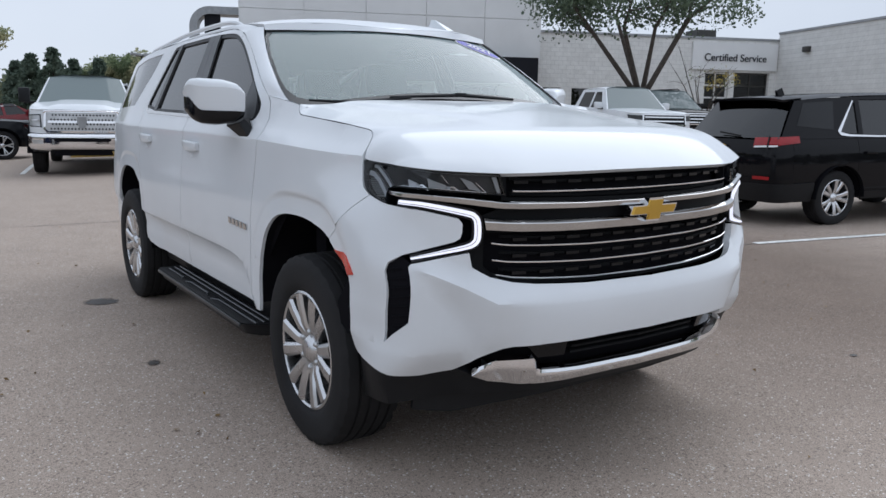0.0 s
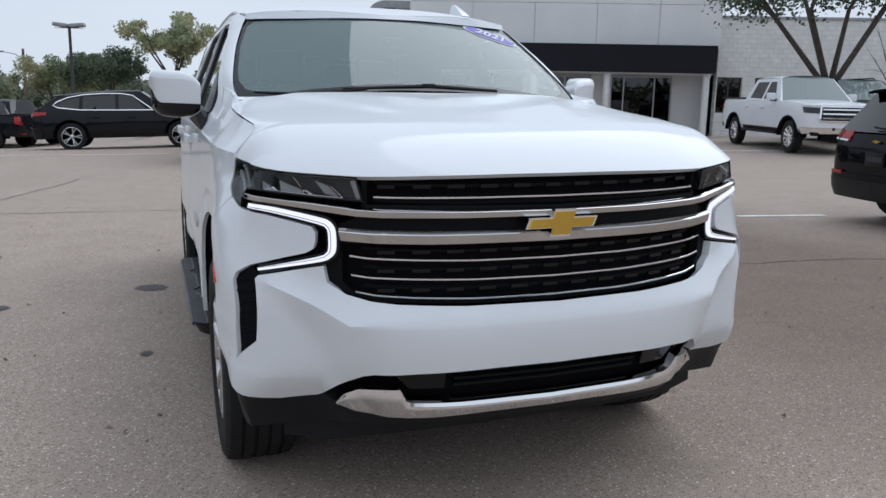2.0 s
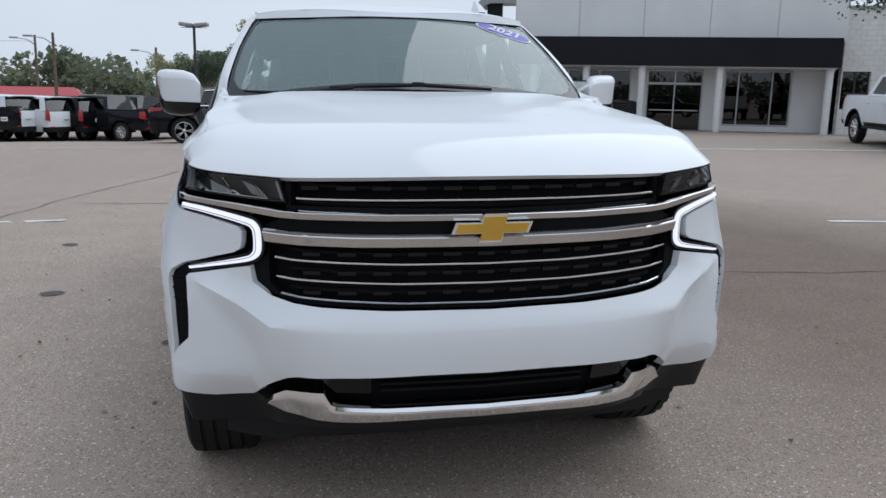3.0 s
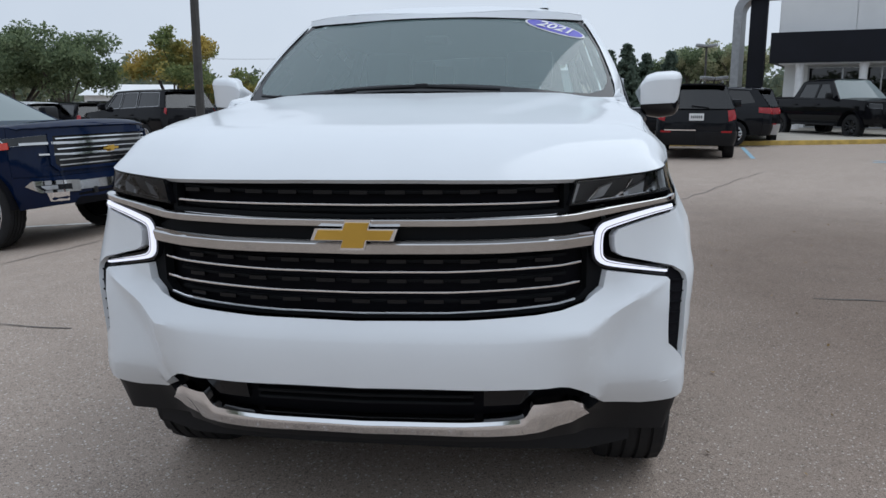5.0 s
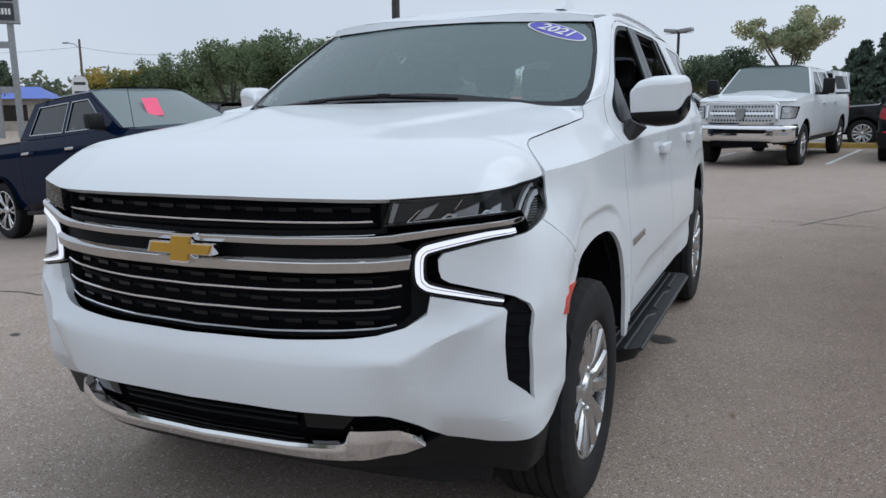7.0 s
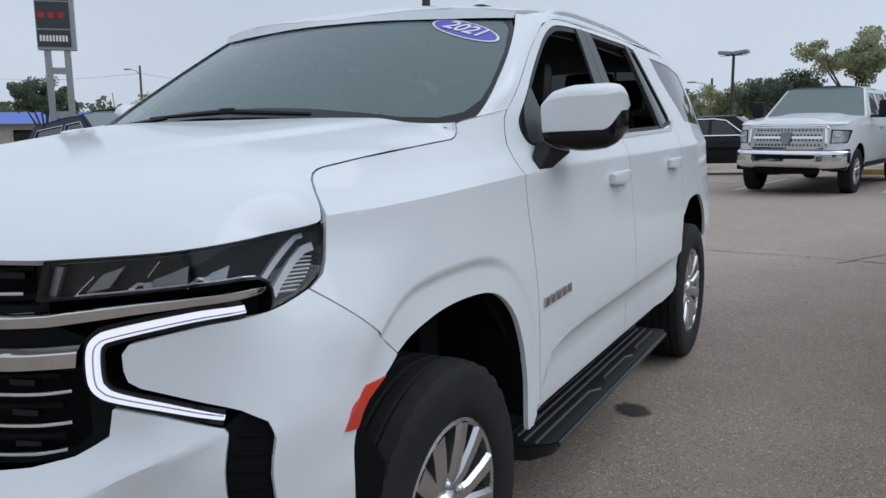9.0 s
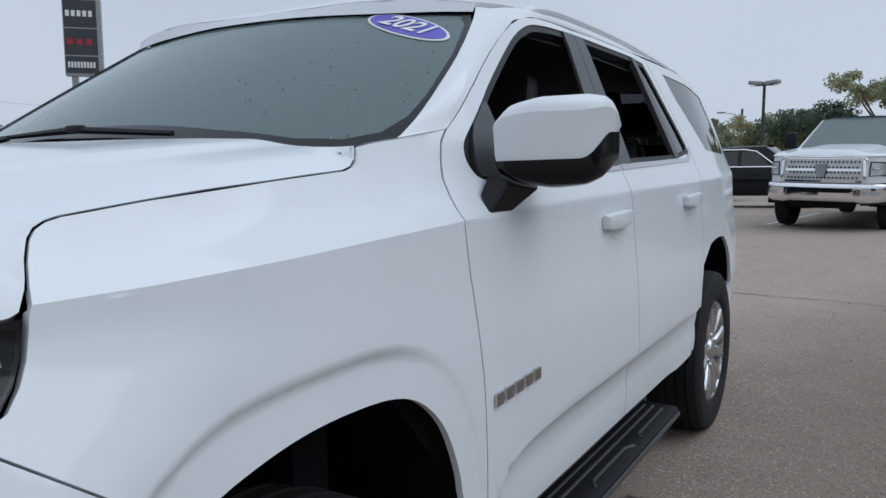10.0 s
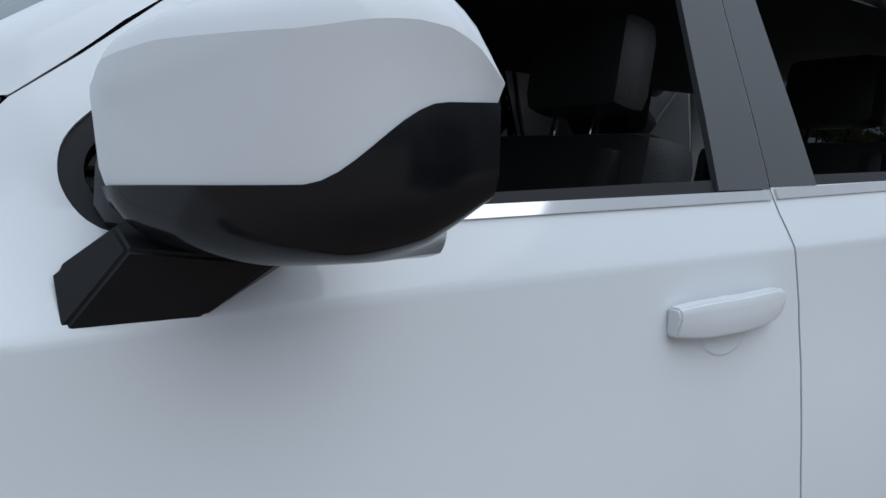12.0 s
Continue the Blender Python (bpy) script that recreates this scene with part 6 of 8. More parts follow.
    for ob in duo("headlamp", fx(hl), M_CHROME, "clear headlamp", lift=0.006, step=0.07):
        part("lamp_lens", sheet(sh, fx([(x * 0.985 + W * 0.012, z * 0.97 + (hoodf - 0.11) * 0.03) for x, z in hl]), 0.08, lift=0.014, depth=0, flip=ob.data.vertices[0].co.x < 0), M_TINT, ob)
    g0, g1, gw = s.get("grille", (hoodf - 0.34, hoodf - 0.04, W * 0.58))
    frame_m = s.get("gframe", M_CHROME)
    gr = part("grille", sheet(sh, mid(fx([(0, g0), (gw * 0.94, g0), (gw, g0 + 0.05), (gw * 0.98, g1), (0, g1)])), 0.1, lift=0.004, depth=0.01), s.get("grillem", M_GLOSSBLACK), car, "grey mesh grille" if s.get("mesh") else "black grille")
    part("grille_frame", sheet(sh, mid(fx([(0, g0 - 0.03), (gw * 0.97, g0 - 0.03), (gw * 1.06, g0 + 0.04), (gw * 1.04, g1 + 0.03), (0, g1 + 0.03)])), 0.1, holes=[ccw(mid(fx([(0, g0), (gw * 0.94, g0), (gw, g0 + 0.05), (gw * 0.98, g1), (0, g1)])))], lift=0.03, depth=0.03), frame_m, gr, "bright grille surround" if frame_m is M_CHROME else "")
    for k in range(s.get("bars", 3)):
        z = g0 + (g1 - g0) * (k + 0.5) / s.get("bars", 3)
        bh = s.get("barh", 0.016)
        part("grille_bar", sheet(sh, mid(fx([(0, z - bh), (gw * 0.94, z - bh), (gw * 0.94, z + bh), (0, z + bh)])), 0.12, lift=0.022, depth=0.02), s.get("barm", M_CHROME), gr)
    if s.get("mesh"):
        for k in range(-9, 10):
            for j in range(4):
                x, z = gw * 0.095 * k + (0.045 * gw if j % 2 else 0), g0 + (g1 - g0) * (j + 0.5) / 4
                q = math.copysign(sh.sx(abs(x)), x)
                part("grille_cell", sheet(sh, [(q - 0.020, z), (q, z - 0.022), (q + 0.020, z), (q, z + 0.022)], 0.2, lift=0.012, depth=0.008), M_BLACK, gr)
    if s.get("badge"):
        part("badge", prism([(u * 0.9, v * 0.9) for u, v in cross_shape], 0.04, Matrix.Translation((0, -0.055, (g0 + g1) / 2))), s["badge"], car, "small front badge", smooth=False)
    if s.get("shield"):
        part("badge", prism([(-0.08, 0.10), (0.08, 0.10), (0.09, 0.0), (0.05, -0.12), (-0.05, -0.12), (-0.09, 0.0)], 0.04, Matrix.Translation((0, -0.055, (g0 + g1) / 2))), M_GREYMETAL, car, "grey front badge", smooth=False)
    for f in (1, -1):
        part("tow_hook", box((f * 0.30 - 0.03, -0.02, sill + 0.10), (f * 0.30 + 0.03, 0.1, sill + 0.17), bevel=0.01), M_BLACK, car)
        part("fog_lamp", sheet(sh, fx([(W * 0.62, 0.46), (W * 0.80, 0.47), (W * 0.82, 0.56), (W * 0.62, 0.55)]), 0.1, lift=0.022, depth=0.01, flip=f < 0), s.get("fogm", M_BLACK), car)
    part("lower_intake", sheet(sh, mid(fx([(0, 0.40), (W * 0.55, 0.40), (W * 0.50, 0.52), (0, 0.53)])), 0.12, lift=0.018, depth=0.01), M_DARK, car)
    # tail lamps
    k0, k1 = s.get("tl_out", L - 0.42), s.get("tl_in", W * 0.72)
    tl0, tl1 = s.get("tl_z", (0.88, 1.08))
    tpoly = [(sh.sy(k0), tl0 + 0.06), (e - sh.sx(k1), tl0), (e - sh.sx(k1 * 0.97), tl1 - 0.02), (sh.sy(k0), tl1)]
    for ob in duo("tail_lamp", tpoly, M_RED, "red tail lamp", lift=0.012, step=0.08):
        part("lamp_bar", sheet(sh, [(sh.sy(k0 + 0.06), (tl0 + tl1) / 2), (e - sh.sx(k1), tl0 + 0.02), (e - sh.sx(k1), tl0 + 0.06), (sh.sy(k0 + 0.06), (tl0 + tl1) / 2 + 0.03)], 0.1, lift=0.02, depth=0, flip=ob.data.vertices[0].co.x < 0), M_SIGNWHITE if s.get("twotone") else M_RED, ob)
    duo("rear_reflector", rx([(W * 0.60, 0.60), (W * 0.82, 0.60), (W * 0.82, 0.64), (W * 0.60, 0.64)]), M_RED, lift=0.035, step=0.1)
    if s.get("strip"):
        part("tail_strip", sheet(sh, [(e - q, z) for q, z in mid(fx([(0, 0.64), (W * 0.75, 0.64), (W * 0.75, 0.665), (0, 0.665)]))], 0.15, lift=0.03, depth=0.01), M_CHROME, car)
    pl = s.get("plate", 0.82)
    plate = part("number_plate", box((-0.155, L + 0.004, pl), (0.155, L + 0.02, pl + 0.155), bevel=0.006), s.get("platem", M_SIGNWHITE), car, "plate with unreadable bars")
    for k in range(6):
        part("plate_bar", box((-0.12 + 0.042 * k, L + 0.021, pl + 0.05), (-0.095 + 0.042 * k, L + 0.023, pl + 0.11)), M_SATIN, plate)
    # mirrors, handles
    mz = belt + 0.06
    for f in (1, -1):
        mc = s.get("mirm", paint_m)
        ex = sh.edge(cowl + 0.28, belt)
        mo = s.get("mirror_out", 0.0)
        part("door_mirror", box((f * (ex + 0.13 + mo) - 0.11, cowl + 0.25, mz - 0.03), (f * (ex + 0.13 + mo) + 0.11, cowl + 0.38, mz + (0.16 if not mo else 0.28)), bevel=0.035), mc, car)
        part("mirror_arm", box((min(f * (ex - 0.02), f * (ex + 0.14 + mo)), cowl + 0.27, mz - 0.05), (max(f * (ex - 0.02), f * (ex + 0.14 + mo)), cowl + 0.34, mz + 0.0), bevel=0.012), M_BLACK, car)
        for y in (d2 - 0.24, d3 - 0.30):
            x = sh.edge(y, belt - 0.17)
            part("door_handle", box((min(f * (x - 0.005), f * (x + 0.035)), y, belt - 0.185), (max(f * (x - 0.005), f * (x + 0.035)), y + 0.2, belt - 0.15), bevel=0.01), s.get("handm", paint_m), car)
        if s.get("boards"):
            part("running_board", box((f * (W - 0.02) - 0.08, d1 + 0.05, sill - 0.06), (f * (W - 0.02) + 0.08, d3 - 0.1, sill), bevel=0.015), s["boards"], car)
        if s.get("rack"):
            part("roof_rail", tube([(f * W * 0.62, wt + 0.3, top + 0.01), (f * W * 0.62, wt + 0.4, top + 0.06), (f * W * 0.60, rt - 0.35, top + 0.05), (f * W * 0.60, rt - 0.25, top)], 0.018, 8), M_BLACK, car)
        part("lower_cladding", sheet(sh, [(sh.sy(d1 + 0.02), sill), (sh.sy(min(d3, yr - Ra - 0.05)), sill), (sh.sy(min(d3, yr - Ra - 0.05)), sill + 0.10), (sh.sy(d1 + 0.02), sill + 0.10)], 0.15, lift=0.008, depth=0.01, flip=f < 0), M_BLACK, car)
    return car, sh


cross_shape = [(-0.112, -0.012), (-0.03, -0.012), (-0.037, -0.034), (0.025, -0.034), (0.032, -0.012), (0.100, -0.012), (0.112, 0.015), (0.037, 0.015), (0.044, 0.036), (-0.022, 0.036), (-0.030, 0.015), (-0.100, 0.015)]


def pickup(**kw):
    s = dict(L=5.85, W=1.01, belt=1.28, top=1.92, hoodf=1.20, hoodr=1.30, cowl=1.62, wt=2.28, rt=3.78, rb=3.98, yf=0.97, yr=4.62, R=0.41, rim=0.255, sill=0.50, bed=4.0, bedz=1.36, doors=(1.55, 2.75, 3.95), bumpz=0.66,
             wins=[[(1.98, 1.33), (2.78, 1.34), (2.78, 1.80), (2.40, 1.80)], [(2.88, 1.34), (3.72, 1.36), (3.62, 1.80), (2.88, 1.80)]], mirm=M_BLACK, tl_z=(0.95, 1.32), tl_out=5.62, archgap=0.10, drop=0.02, crown=0.075)
    s.update(kw)
    return s


def wagon(**kw):
    s = dict(L=4.7, W=0.92, belt=1.08, top=1.67, hoodf=0.98, hoodr=1.08, cowl=1.25, wt=1.95, rt=4.25, rb=4.58, yf=0.92, yr=3.64, R=0.36, rim=0.235, sill=0.32, doors=(1.28, 2.32, 3.32),
             wins=[[(1.62, 1.12), (2.42, 1.13), (2.42, 1.58), (2.05, 1.57)], [(2.52, 1.13), (3.38, 1.14), (3.30, 1.58), (2.52, 1.585)], [(3.46, 1.15), (4.20, 1.22), (4.02, 1.54), (3.40, 1.575)]], drop=0.08)
    s.update(kw)
    return s


# nearly half of this glass is pale colour, painted for mirrored sky
DARKSCR = glass("screen_glass", (0.12, 0.14, 0.14), 1.0, 0.02, 0.45, (0.36, 0.43, 0.43))
LINES = (-0.21, -0.978)          # the bays' line
# white pickup with a cap over its bed
ram, ram_sh = vehicle("pickup_truck", "white heavy pickup with chrome grille and white bed cap", "pickup", (0.50, 14.9), LINES,
                      pickup(L=5.95, W=1.0, top=1.97, hoodf=1.27, hoodr=1.41, belt=1.38, bulge=0.035, paint=M_WHITE, fbump=M_BLACK, fbump_label="black air dam under the bumper", grille=(0.87, 1.22, 0.64), bars=1, barh=0.022, mesh=True, grillem=M_GREYLENS, shield=True, scr=DARKSCR, mirror_out=0.10, R=0.42, rim=0.24,
                             wins=[[(1.98, 1.43), (2.78, 1.44), (2.78, 1.86), (2.40, 1.86)], [(2.88, 1.44), (3.72, 1.46), (3.62, 1.86), (2.88, 1.86)]], bumpz=0.82, sill=0.46, fogm=M_BLACK, step=0.08, yf=1.0, yr=4.75,
                             lamp=[(0.71, 0.93), (0.94, 0.95), (0.975, 1.17), (0.73, 1.19)], bedz=1.42))


def ram_face(pts):
    half = [(ram_sh.sx(x), z) for x, z in pts]
    return half + [(-q, z) for q, z in reversed(half) if q > 1e-6]


# chrome bumper: a rounded bar with a slot, lamps at its ends
chrome_bumper = part("bumper_bar", sheet(ram_sh, ram_face([(0, 0.52), (0.55, 0.52), (0.60, 0.50), (0.88, 0.52), (0.955, 0.56), (0.955, 0.80), (0.88, 0.815), (0, 0.815)]), 0.06, lift=0.035, depth=0.06, dome=(0.03, 0.07)), M_CHROME, ram, "polished chrome bumper bar")
part("bumper_slot", sheet(ram_sh, ram_face([(0, 0.665), (0.44, 0.665), (0.50, 0.685), (0.50, 0.72), (0.46, 0.735), (0, 0.735)]), 0.08, lift=0.068, depth=0.006), M_DARK, chrome_bumper, "black slot in the bumper")
for f in (False, True):
    part("fog_lamp", sheet(ram_sh, [(ram_sh.sx(x), z) for x, z in ((0.68, 0.625), (0.84, 0.63), (0.86, 0.70), (0.69, 0.70))], 0.06, lift=0.070, depth=0.006, flip=f), M_GREYLENS, chrome_bumper, "recessed fog lamp")
    part("lamp_bezel", sheet(ram_sh, [(ram_sh.sx(x), z) for x, z in ((0.735, 0.955), (0.93, 0.97), (0.955, 1.15), (0.75, 1.165))], 0.06, lift=0.017, depth=0.004, flip=f), M_GREYLENS, ram, "grey headlamp reflector")
    eye_ = lathe([(0.0, 0.0005), (0.0, 0.045), (0.012, 0.058), (0.020, 0.062), (0.024, 0.066), (0.0, 0.070)], "y", 20)
    px_, py_, pz_ = ram_sh(ram_sh.sx(0.83), 1.065)
    eye_.transform(Matrix.Translation(((-px_ if f else px_), py_ - 0.030, pz_)))
    part("lamp_eye", eye_, M_DARKCHROME, ram, "round projector lamp")
part("hood_lip", sheet(ram_sh, ram_face([(0, 1.245), (0.62, 1.235), (0.66, 1.20), (0.70, 1.20), (0.66, 1.262), (0, 1.272)]), 0.08, lift=0.034, depth=0.03, dome=(0.012, 0.02)), M_CHROME, ram, "chrome upper lip of the grille")
part("bed_cap", sheet(lambda u, v: (u * (0.86 - 0.10 * v * 0), 4.0 + 1.85 * v, 1.90 - 0.02 * v + 0.04 * (1 - u * u)), [(-1, 0), (1, 0), (1, 1), (-1, 1)], 0.2, depth=0.05), M_WHITE, ram, "white bed cap")
for f in (1, -1):
    part("cap_side", sheet(lambda y, z: (0.95 - (z - 1.38) * 0.18, y, z), [(4.0, 1.38), (5.85, 1.38), (5.82, 1.90), (4.0, 1.92)], 0.2, holes=[[(4.15, 1.50), (5.65, 1.50), (5.60, 1.80), (4.15, 1.80)]], depth=0.02, flip=f < 0), M_WHITE, ram)
    part("cap_window", sheet(lambda y, z: (0.945 - (z - 1.38) * 0.18, y, z), [(4.15, 1.50), (5.65, 1.50), (5.60, 1.80), (4.15, 1.80)], 0.3, depth=0, flip=f < 0), M_TINT, ram)
part("cap_back", box((-0.9, 5.80, 1.38), (0.9, 5.84, 1.90)), M_WHITE, ram)

vehicle("pickup_truck", "white pickup with chrome wheels beside the building", "pickup", (14.75, 12.75), (-0.33, -0.944),
        pickup(paint=M_WHITE, fbump=M_CHROME, fbump_label="chrome front bumper", grille=(0.84, 1.16, 0.62), scr=DARKSCR, lipm=M_BLACK, boards=M_BLACK, rimm=M_CHROME, mirm=M_WHITE))
vehicle("pickup_truck", "black pickup with black wheels on the pavement", "pickup", (11.4, 24.2), (0.33, -0.944),
        pickup(paint=M_BLACKPAINT, fbump=M_BLACKPAINT, gframe=M_BLACK, barm=M_BLACK, scr=DARKSCR, rimm=M_GLOSSBLACK, boards=M_BLACK))
blue, blue_sh = vehicle("pickup_truck", "dark blue pickup with chrome grille bars and alloy wheels", "pickup", (-4.26, 6.24), (0.98, -0.19),
                        pickup(paint=M_BLUEPAINT, L=5.88, yf=0.93, yr=4.68, trim=M_DARKCHROME, grille=(0.80, 1.13, 0.72), bars=6, barh=0.006, sill=0.40, bumpz=0.72, gframe=M_BLUEPAINT, scr=DARKSCR, badge=M_GOLD, fogm=M_CHROME, boards=M_BLACK, handm=M_CHROME, step=0.07, rimstyle="multi", rim=0.285, R=0.415,
                               lamp=[(0.70, 1.05), (0.97, 1.06), (0.985, 1.14), (0.72, 1.15)], spokes=6, archgap=0.08, belt=1.36, hoodf=1.22, hoodr=1.35, cowl=1.52, wt=2.42, wins=[[(1.86, 1.41), (2.78, 1.42), (2.78, 1.80), (2.40, 1.80)], [(2.88, 1.42), (3.72, 1.44), (3.62, 1.80), (2.88, 1.80)]]))
part("side_marker", sheet(blue_sh, [(blue_sh.sy(0.40), 1.03), (blue_sh.sy(0.50), 1.03), (blue_sh.sy(0.50), 1.10), (blue_sh.sy(0.40), 1.10)], 0.08, lift=0.02, flip=True), M_ORANGE, blue)
for f in (False, True):
    bez = part("lamp_bezel", sheet(blue_sh, [(blue_sh.sx(0.50), 0.54), (blue_sh.sx(0.86), 0.56), (blue_sh.sx(0.93), 0.64), (blue_sh.sx(0.90), 0.69), (blue_sh.sx(0.50), 0.66)], 0.08, lift=0.035, depth=0.03, flip=f), M_DARKCHROME, blue, "chrome lamp surround in the bumper")
    part("bezel_hole", sheet(blue_sh, [(blue_sh.sx(0.60), 0.57), (blue_sh.sx(0.85), 0.585), (blue_sh.sx(0.89), 0.64), (blue_sh.sx(0.60), 0.63)], 0.08, lift=0.040, depth=0.01, flip=f), M_GLOSSBLACK, bez)
    part("fog_lamp", sheet(blue_sh, [(blue_sh.sx(0.74), 0.585), (blue_sh.sx(0.83), 0.59), (blue_sh.sx(0.86), 0.632), (blue_sh.sx(0.74), 0.63)], 0.08, lift=0.044, depth=0.01, flip=f), M_SILVER, bez)
part("bezel_bar", sheet(blue_sh, [(-blue_sh.sx(0.52), 0.555), (blue_sh.sx(0.52), 0.555), (blue_sh.sx(0.52), 0.65), (-blue_sh.sx(0.52), 0.65)], 0.1, lift=0.030, depth=0.03), M_DARKCHROME, blue, "chrome bumper bar")
for z, h, w in ((1.050, 0.013, 0.93), (0.93, 0.009, 0.84)):
    part("grille_bar", sheet(blue_sh, [(-blue_sh.sx(w), z - h + 0.02), (-blue_sh.sx(0.5), z - h), (blue_sh.sx(0.5), z - h), (blue_sh.sx(w), z - h + 0.02), (blue_sh.sx(w), z + h + 0.02), (blue_sh.sx(0.5), z + h), (-blue_sh.sx(0.5), z + h), (-blue_sh.sx(w), z + h + 0.02)], 0.08, lift=0.030, depth=0.03), M_DARKCHROME, blue, "wide chrome grille bar")
part("aerial", tube([(-0.80, 1.45, 1.28), (-0.80, 1.50, 2.05)], 0.004, 6), M_BLACK, blue)
part("price_card", box((-0.10, 0, 0), (0.10, 0.004, 0.36), pose(-0.30, 1.68, 1.52, -46, 0, -20)), M_PINK, blue, "pink price card on the windscreen")

# compact SUV on the bay across the lane
eq, eq_sh = vehicle("compact_suv", "black compact SUV with chrome window line, seen from behind", "car", (11.20, 3.78), (0.98, -0.19),
                    wagon(paint=M_BLACKPAINT, step=0.07, tl_z=(0.985, 1.125), tl_out=4.30, tl_in=0.50, spokes=5, strip=False, rim=0.228, R=0.35, plate=0.72, platem=M_BLACK, rbump=M_BLACKPAINT, archgap=0.055,
                          wins=[[(1.62, 1.12), (2.42, 1.13), (2.42, 1.58), (2.05, 1.57)], [(2.52, 1.13), (3.20, 1.14), (3.14, 1.58), (2.52, 1.585)], [(3.28, 1.15), (3.62, 1.17), (3.22, 1.56)]]))
part("badge", prism([(u * 0.5, v * 0.5) for u, v in cross_shape], 0.02, Matrix.Translation((0, 4.70, 1.0))), M_GOLD, eq, smooth=False)
part("rear_glass_wrap", sheet(eq_sh, [(eq_sh.sy(3.70), 1.20), (eq_sh.sy(4.30), 1.25), (eq_sh.sy(4.12), 1.53), (eq_sh.sy(3.60), 1.56)], 0.1, lift=0.004, depth=0.004, flip=True), M_GLOSSBLACK, eq)

def trim_line(sh, pts, w, material, parent, label, name="window_trim", lift=0.010, flips=(False, True)):
    """A bright moulding along a line on the flanks."""
    q = [(sh.sy(y), z) for y, z in pts]
    for f in flips:
        part(name, sheet(sh, ribbon(q, w if isinstance(w, list) else [w] * len(q)), 0.1, lift=lift, depth=0.012, flip=f), material, parent, label)


trim_line(eq_sh, [(1.55, 1.095), (2.4, 1.105), (3.0, 1.115), (3.45, 1.128), (3.60, 1.150), (3.62, 1.175), (3.56, 1.24), (3.26, 1.565)], [0.009, 0.009, 0.010, 0.012, 0.020, 0.024, 0.018, 0.008], M_CHROME, eq, "bright chrome line under the windows")
e_ = eq_sh.end()
for f in (False, True):
    part("lamp_strip", sheet(eq_sh, [(e_ - eq_sh.sx(0.80), 0.992), (e_ - eq_sh.sx(0.52), 0.980), (e_ - eq_sh.sx(0.52), 0.998), (e_ - eq_sh.sx(0.80), 1.016)], 0.06, lift=0.022, depth=0.004, flip=f), M_SIGNWHITE, eq, "white reversing strip in the tail lamp")
    part("lamp_divider", sheet(eq_sh, [(e_ - eq_sh.sx(0.715), 0.97), (e_ - eq_sh.sx(0.70), 0.97), (e_ - eq_sh.sx(0.69), 1.125), (e_ - eq_sh.sx(0.705), 1.125)], 0.06, lift=0.026, depth=0.006, flip=f), M_BLACK, eq)
    part("bumper_cladding", sheet(eq_sh, [(eq_sh.sy(4.08), 0.33), (e_ - 0.002, 0.33), (e_ - 0.002, 0.54), (eq_sh.sy(4.40), 0.55), (eq_sh.sy(4.08), 0.56)], 0.08, lift=0.032, depth=0.03, flip=f), M_BLACK, eq, "matt black lower bumper cladding")
part("roof_aerial", sheet(lambda x, z: (x, 3.75 + 0.4 * (z - 1.66), z), [(-0.03, 1.63), (0.03, 1.63), (0.015, 1.74), (-0.015, 1.74)], 0.2, depth=0.1), M_BLACK, eq)

vehicle("compact_suv", "dark grey boxy SUV with roof rack, seen from behind", "car", (4.55, 20.4), (0.17, 0.985),
        wagon(paint=M_DARKPAINT, L=4.42, W=0.88, top=1.66, rt=4.15, rb=4.36, hoodf=1.02, hoodr=1.10, belt=1.10, drop=0.02, rack=True, strip=True, tl_z=(0.84, 1.10), tl_out=4.30, tl_in=0.66, plate=0.86, platem=M_SIGNWHITE,
              wins=[[(1.62, 1.14), (2.30, 1.15), (2.30, 1.57), (2.02, 1.57)], [(2.40, 1.15), (3.20, 1.15), (3.15, 1.57), (2.40, 1.575)], [(3.30, 1.16), (4.05, 1.18), (3.98, 1.56), (3.28, 1.57)]], doors=(1.2, 2.25, 3.2), yr=3.50))
vehicle("compact_suv", "black SUV parked behind the yellow kerb", "car", (7.0, 26.2), (0.17, 0.985), wagon(paint=M_BLACKPAINT, strip=False, rbump=M_SILVERPAINT, plate=0.80))
vehicle("compact_suv", "dark grey SUV standing across the lane", "car", (2.3, 22.6), (-0.985, 0.17), wagon(paint=M_DARKPAINT))
edge_car, edge_sh = vehicle("crossover", "dark grey crossover with bright window line, side on", "car", (0.62, 22.4), (0.99, -0.05), wagon(paint=M_DARKPAINT, L=4.78, yr=3.77, rim=0.255, R=0.375, spokes=5, rimstyle="multi", top=1.60, rt=4.05, rb=4.66, drop=0.12, belt=1.04, hoodf=0.93, hoodr=1.03, tl_z=(0.90, 1.04), tl_out=4.35, tl_in=0.55,
                         wins=[[(1.80, 1.073), (2.52, 1.082), (2.52, 1.488), (2.30, 1.479), (2.12, 1.417)], [(2.60, 1.082), (3.45, 1.096), (3.42, 1.460), (2.60, 1.491)], [(3.53, 1.101), (4.10, 1.181), (4.12, 1.219), (3.95, 1.332), (3.50, 1.446)]]))
trim_line(edge_sh, [(1.62, 1.057), (2.5, 1.066), (3.5, 1.083), (4.05, 1.148), (4.18, 1.210), (4.08, 1.304), (3.8, 1.417), (3.4, 1.491), (2.9, 1.518), (2.45, 1.512), (2.15, 1.460), (1.66, 1.087)], 0.011, M_CHROME, edge_car, "bright line round the windows")
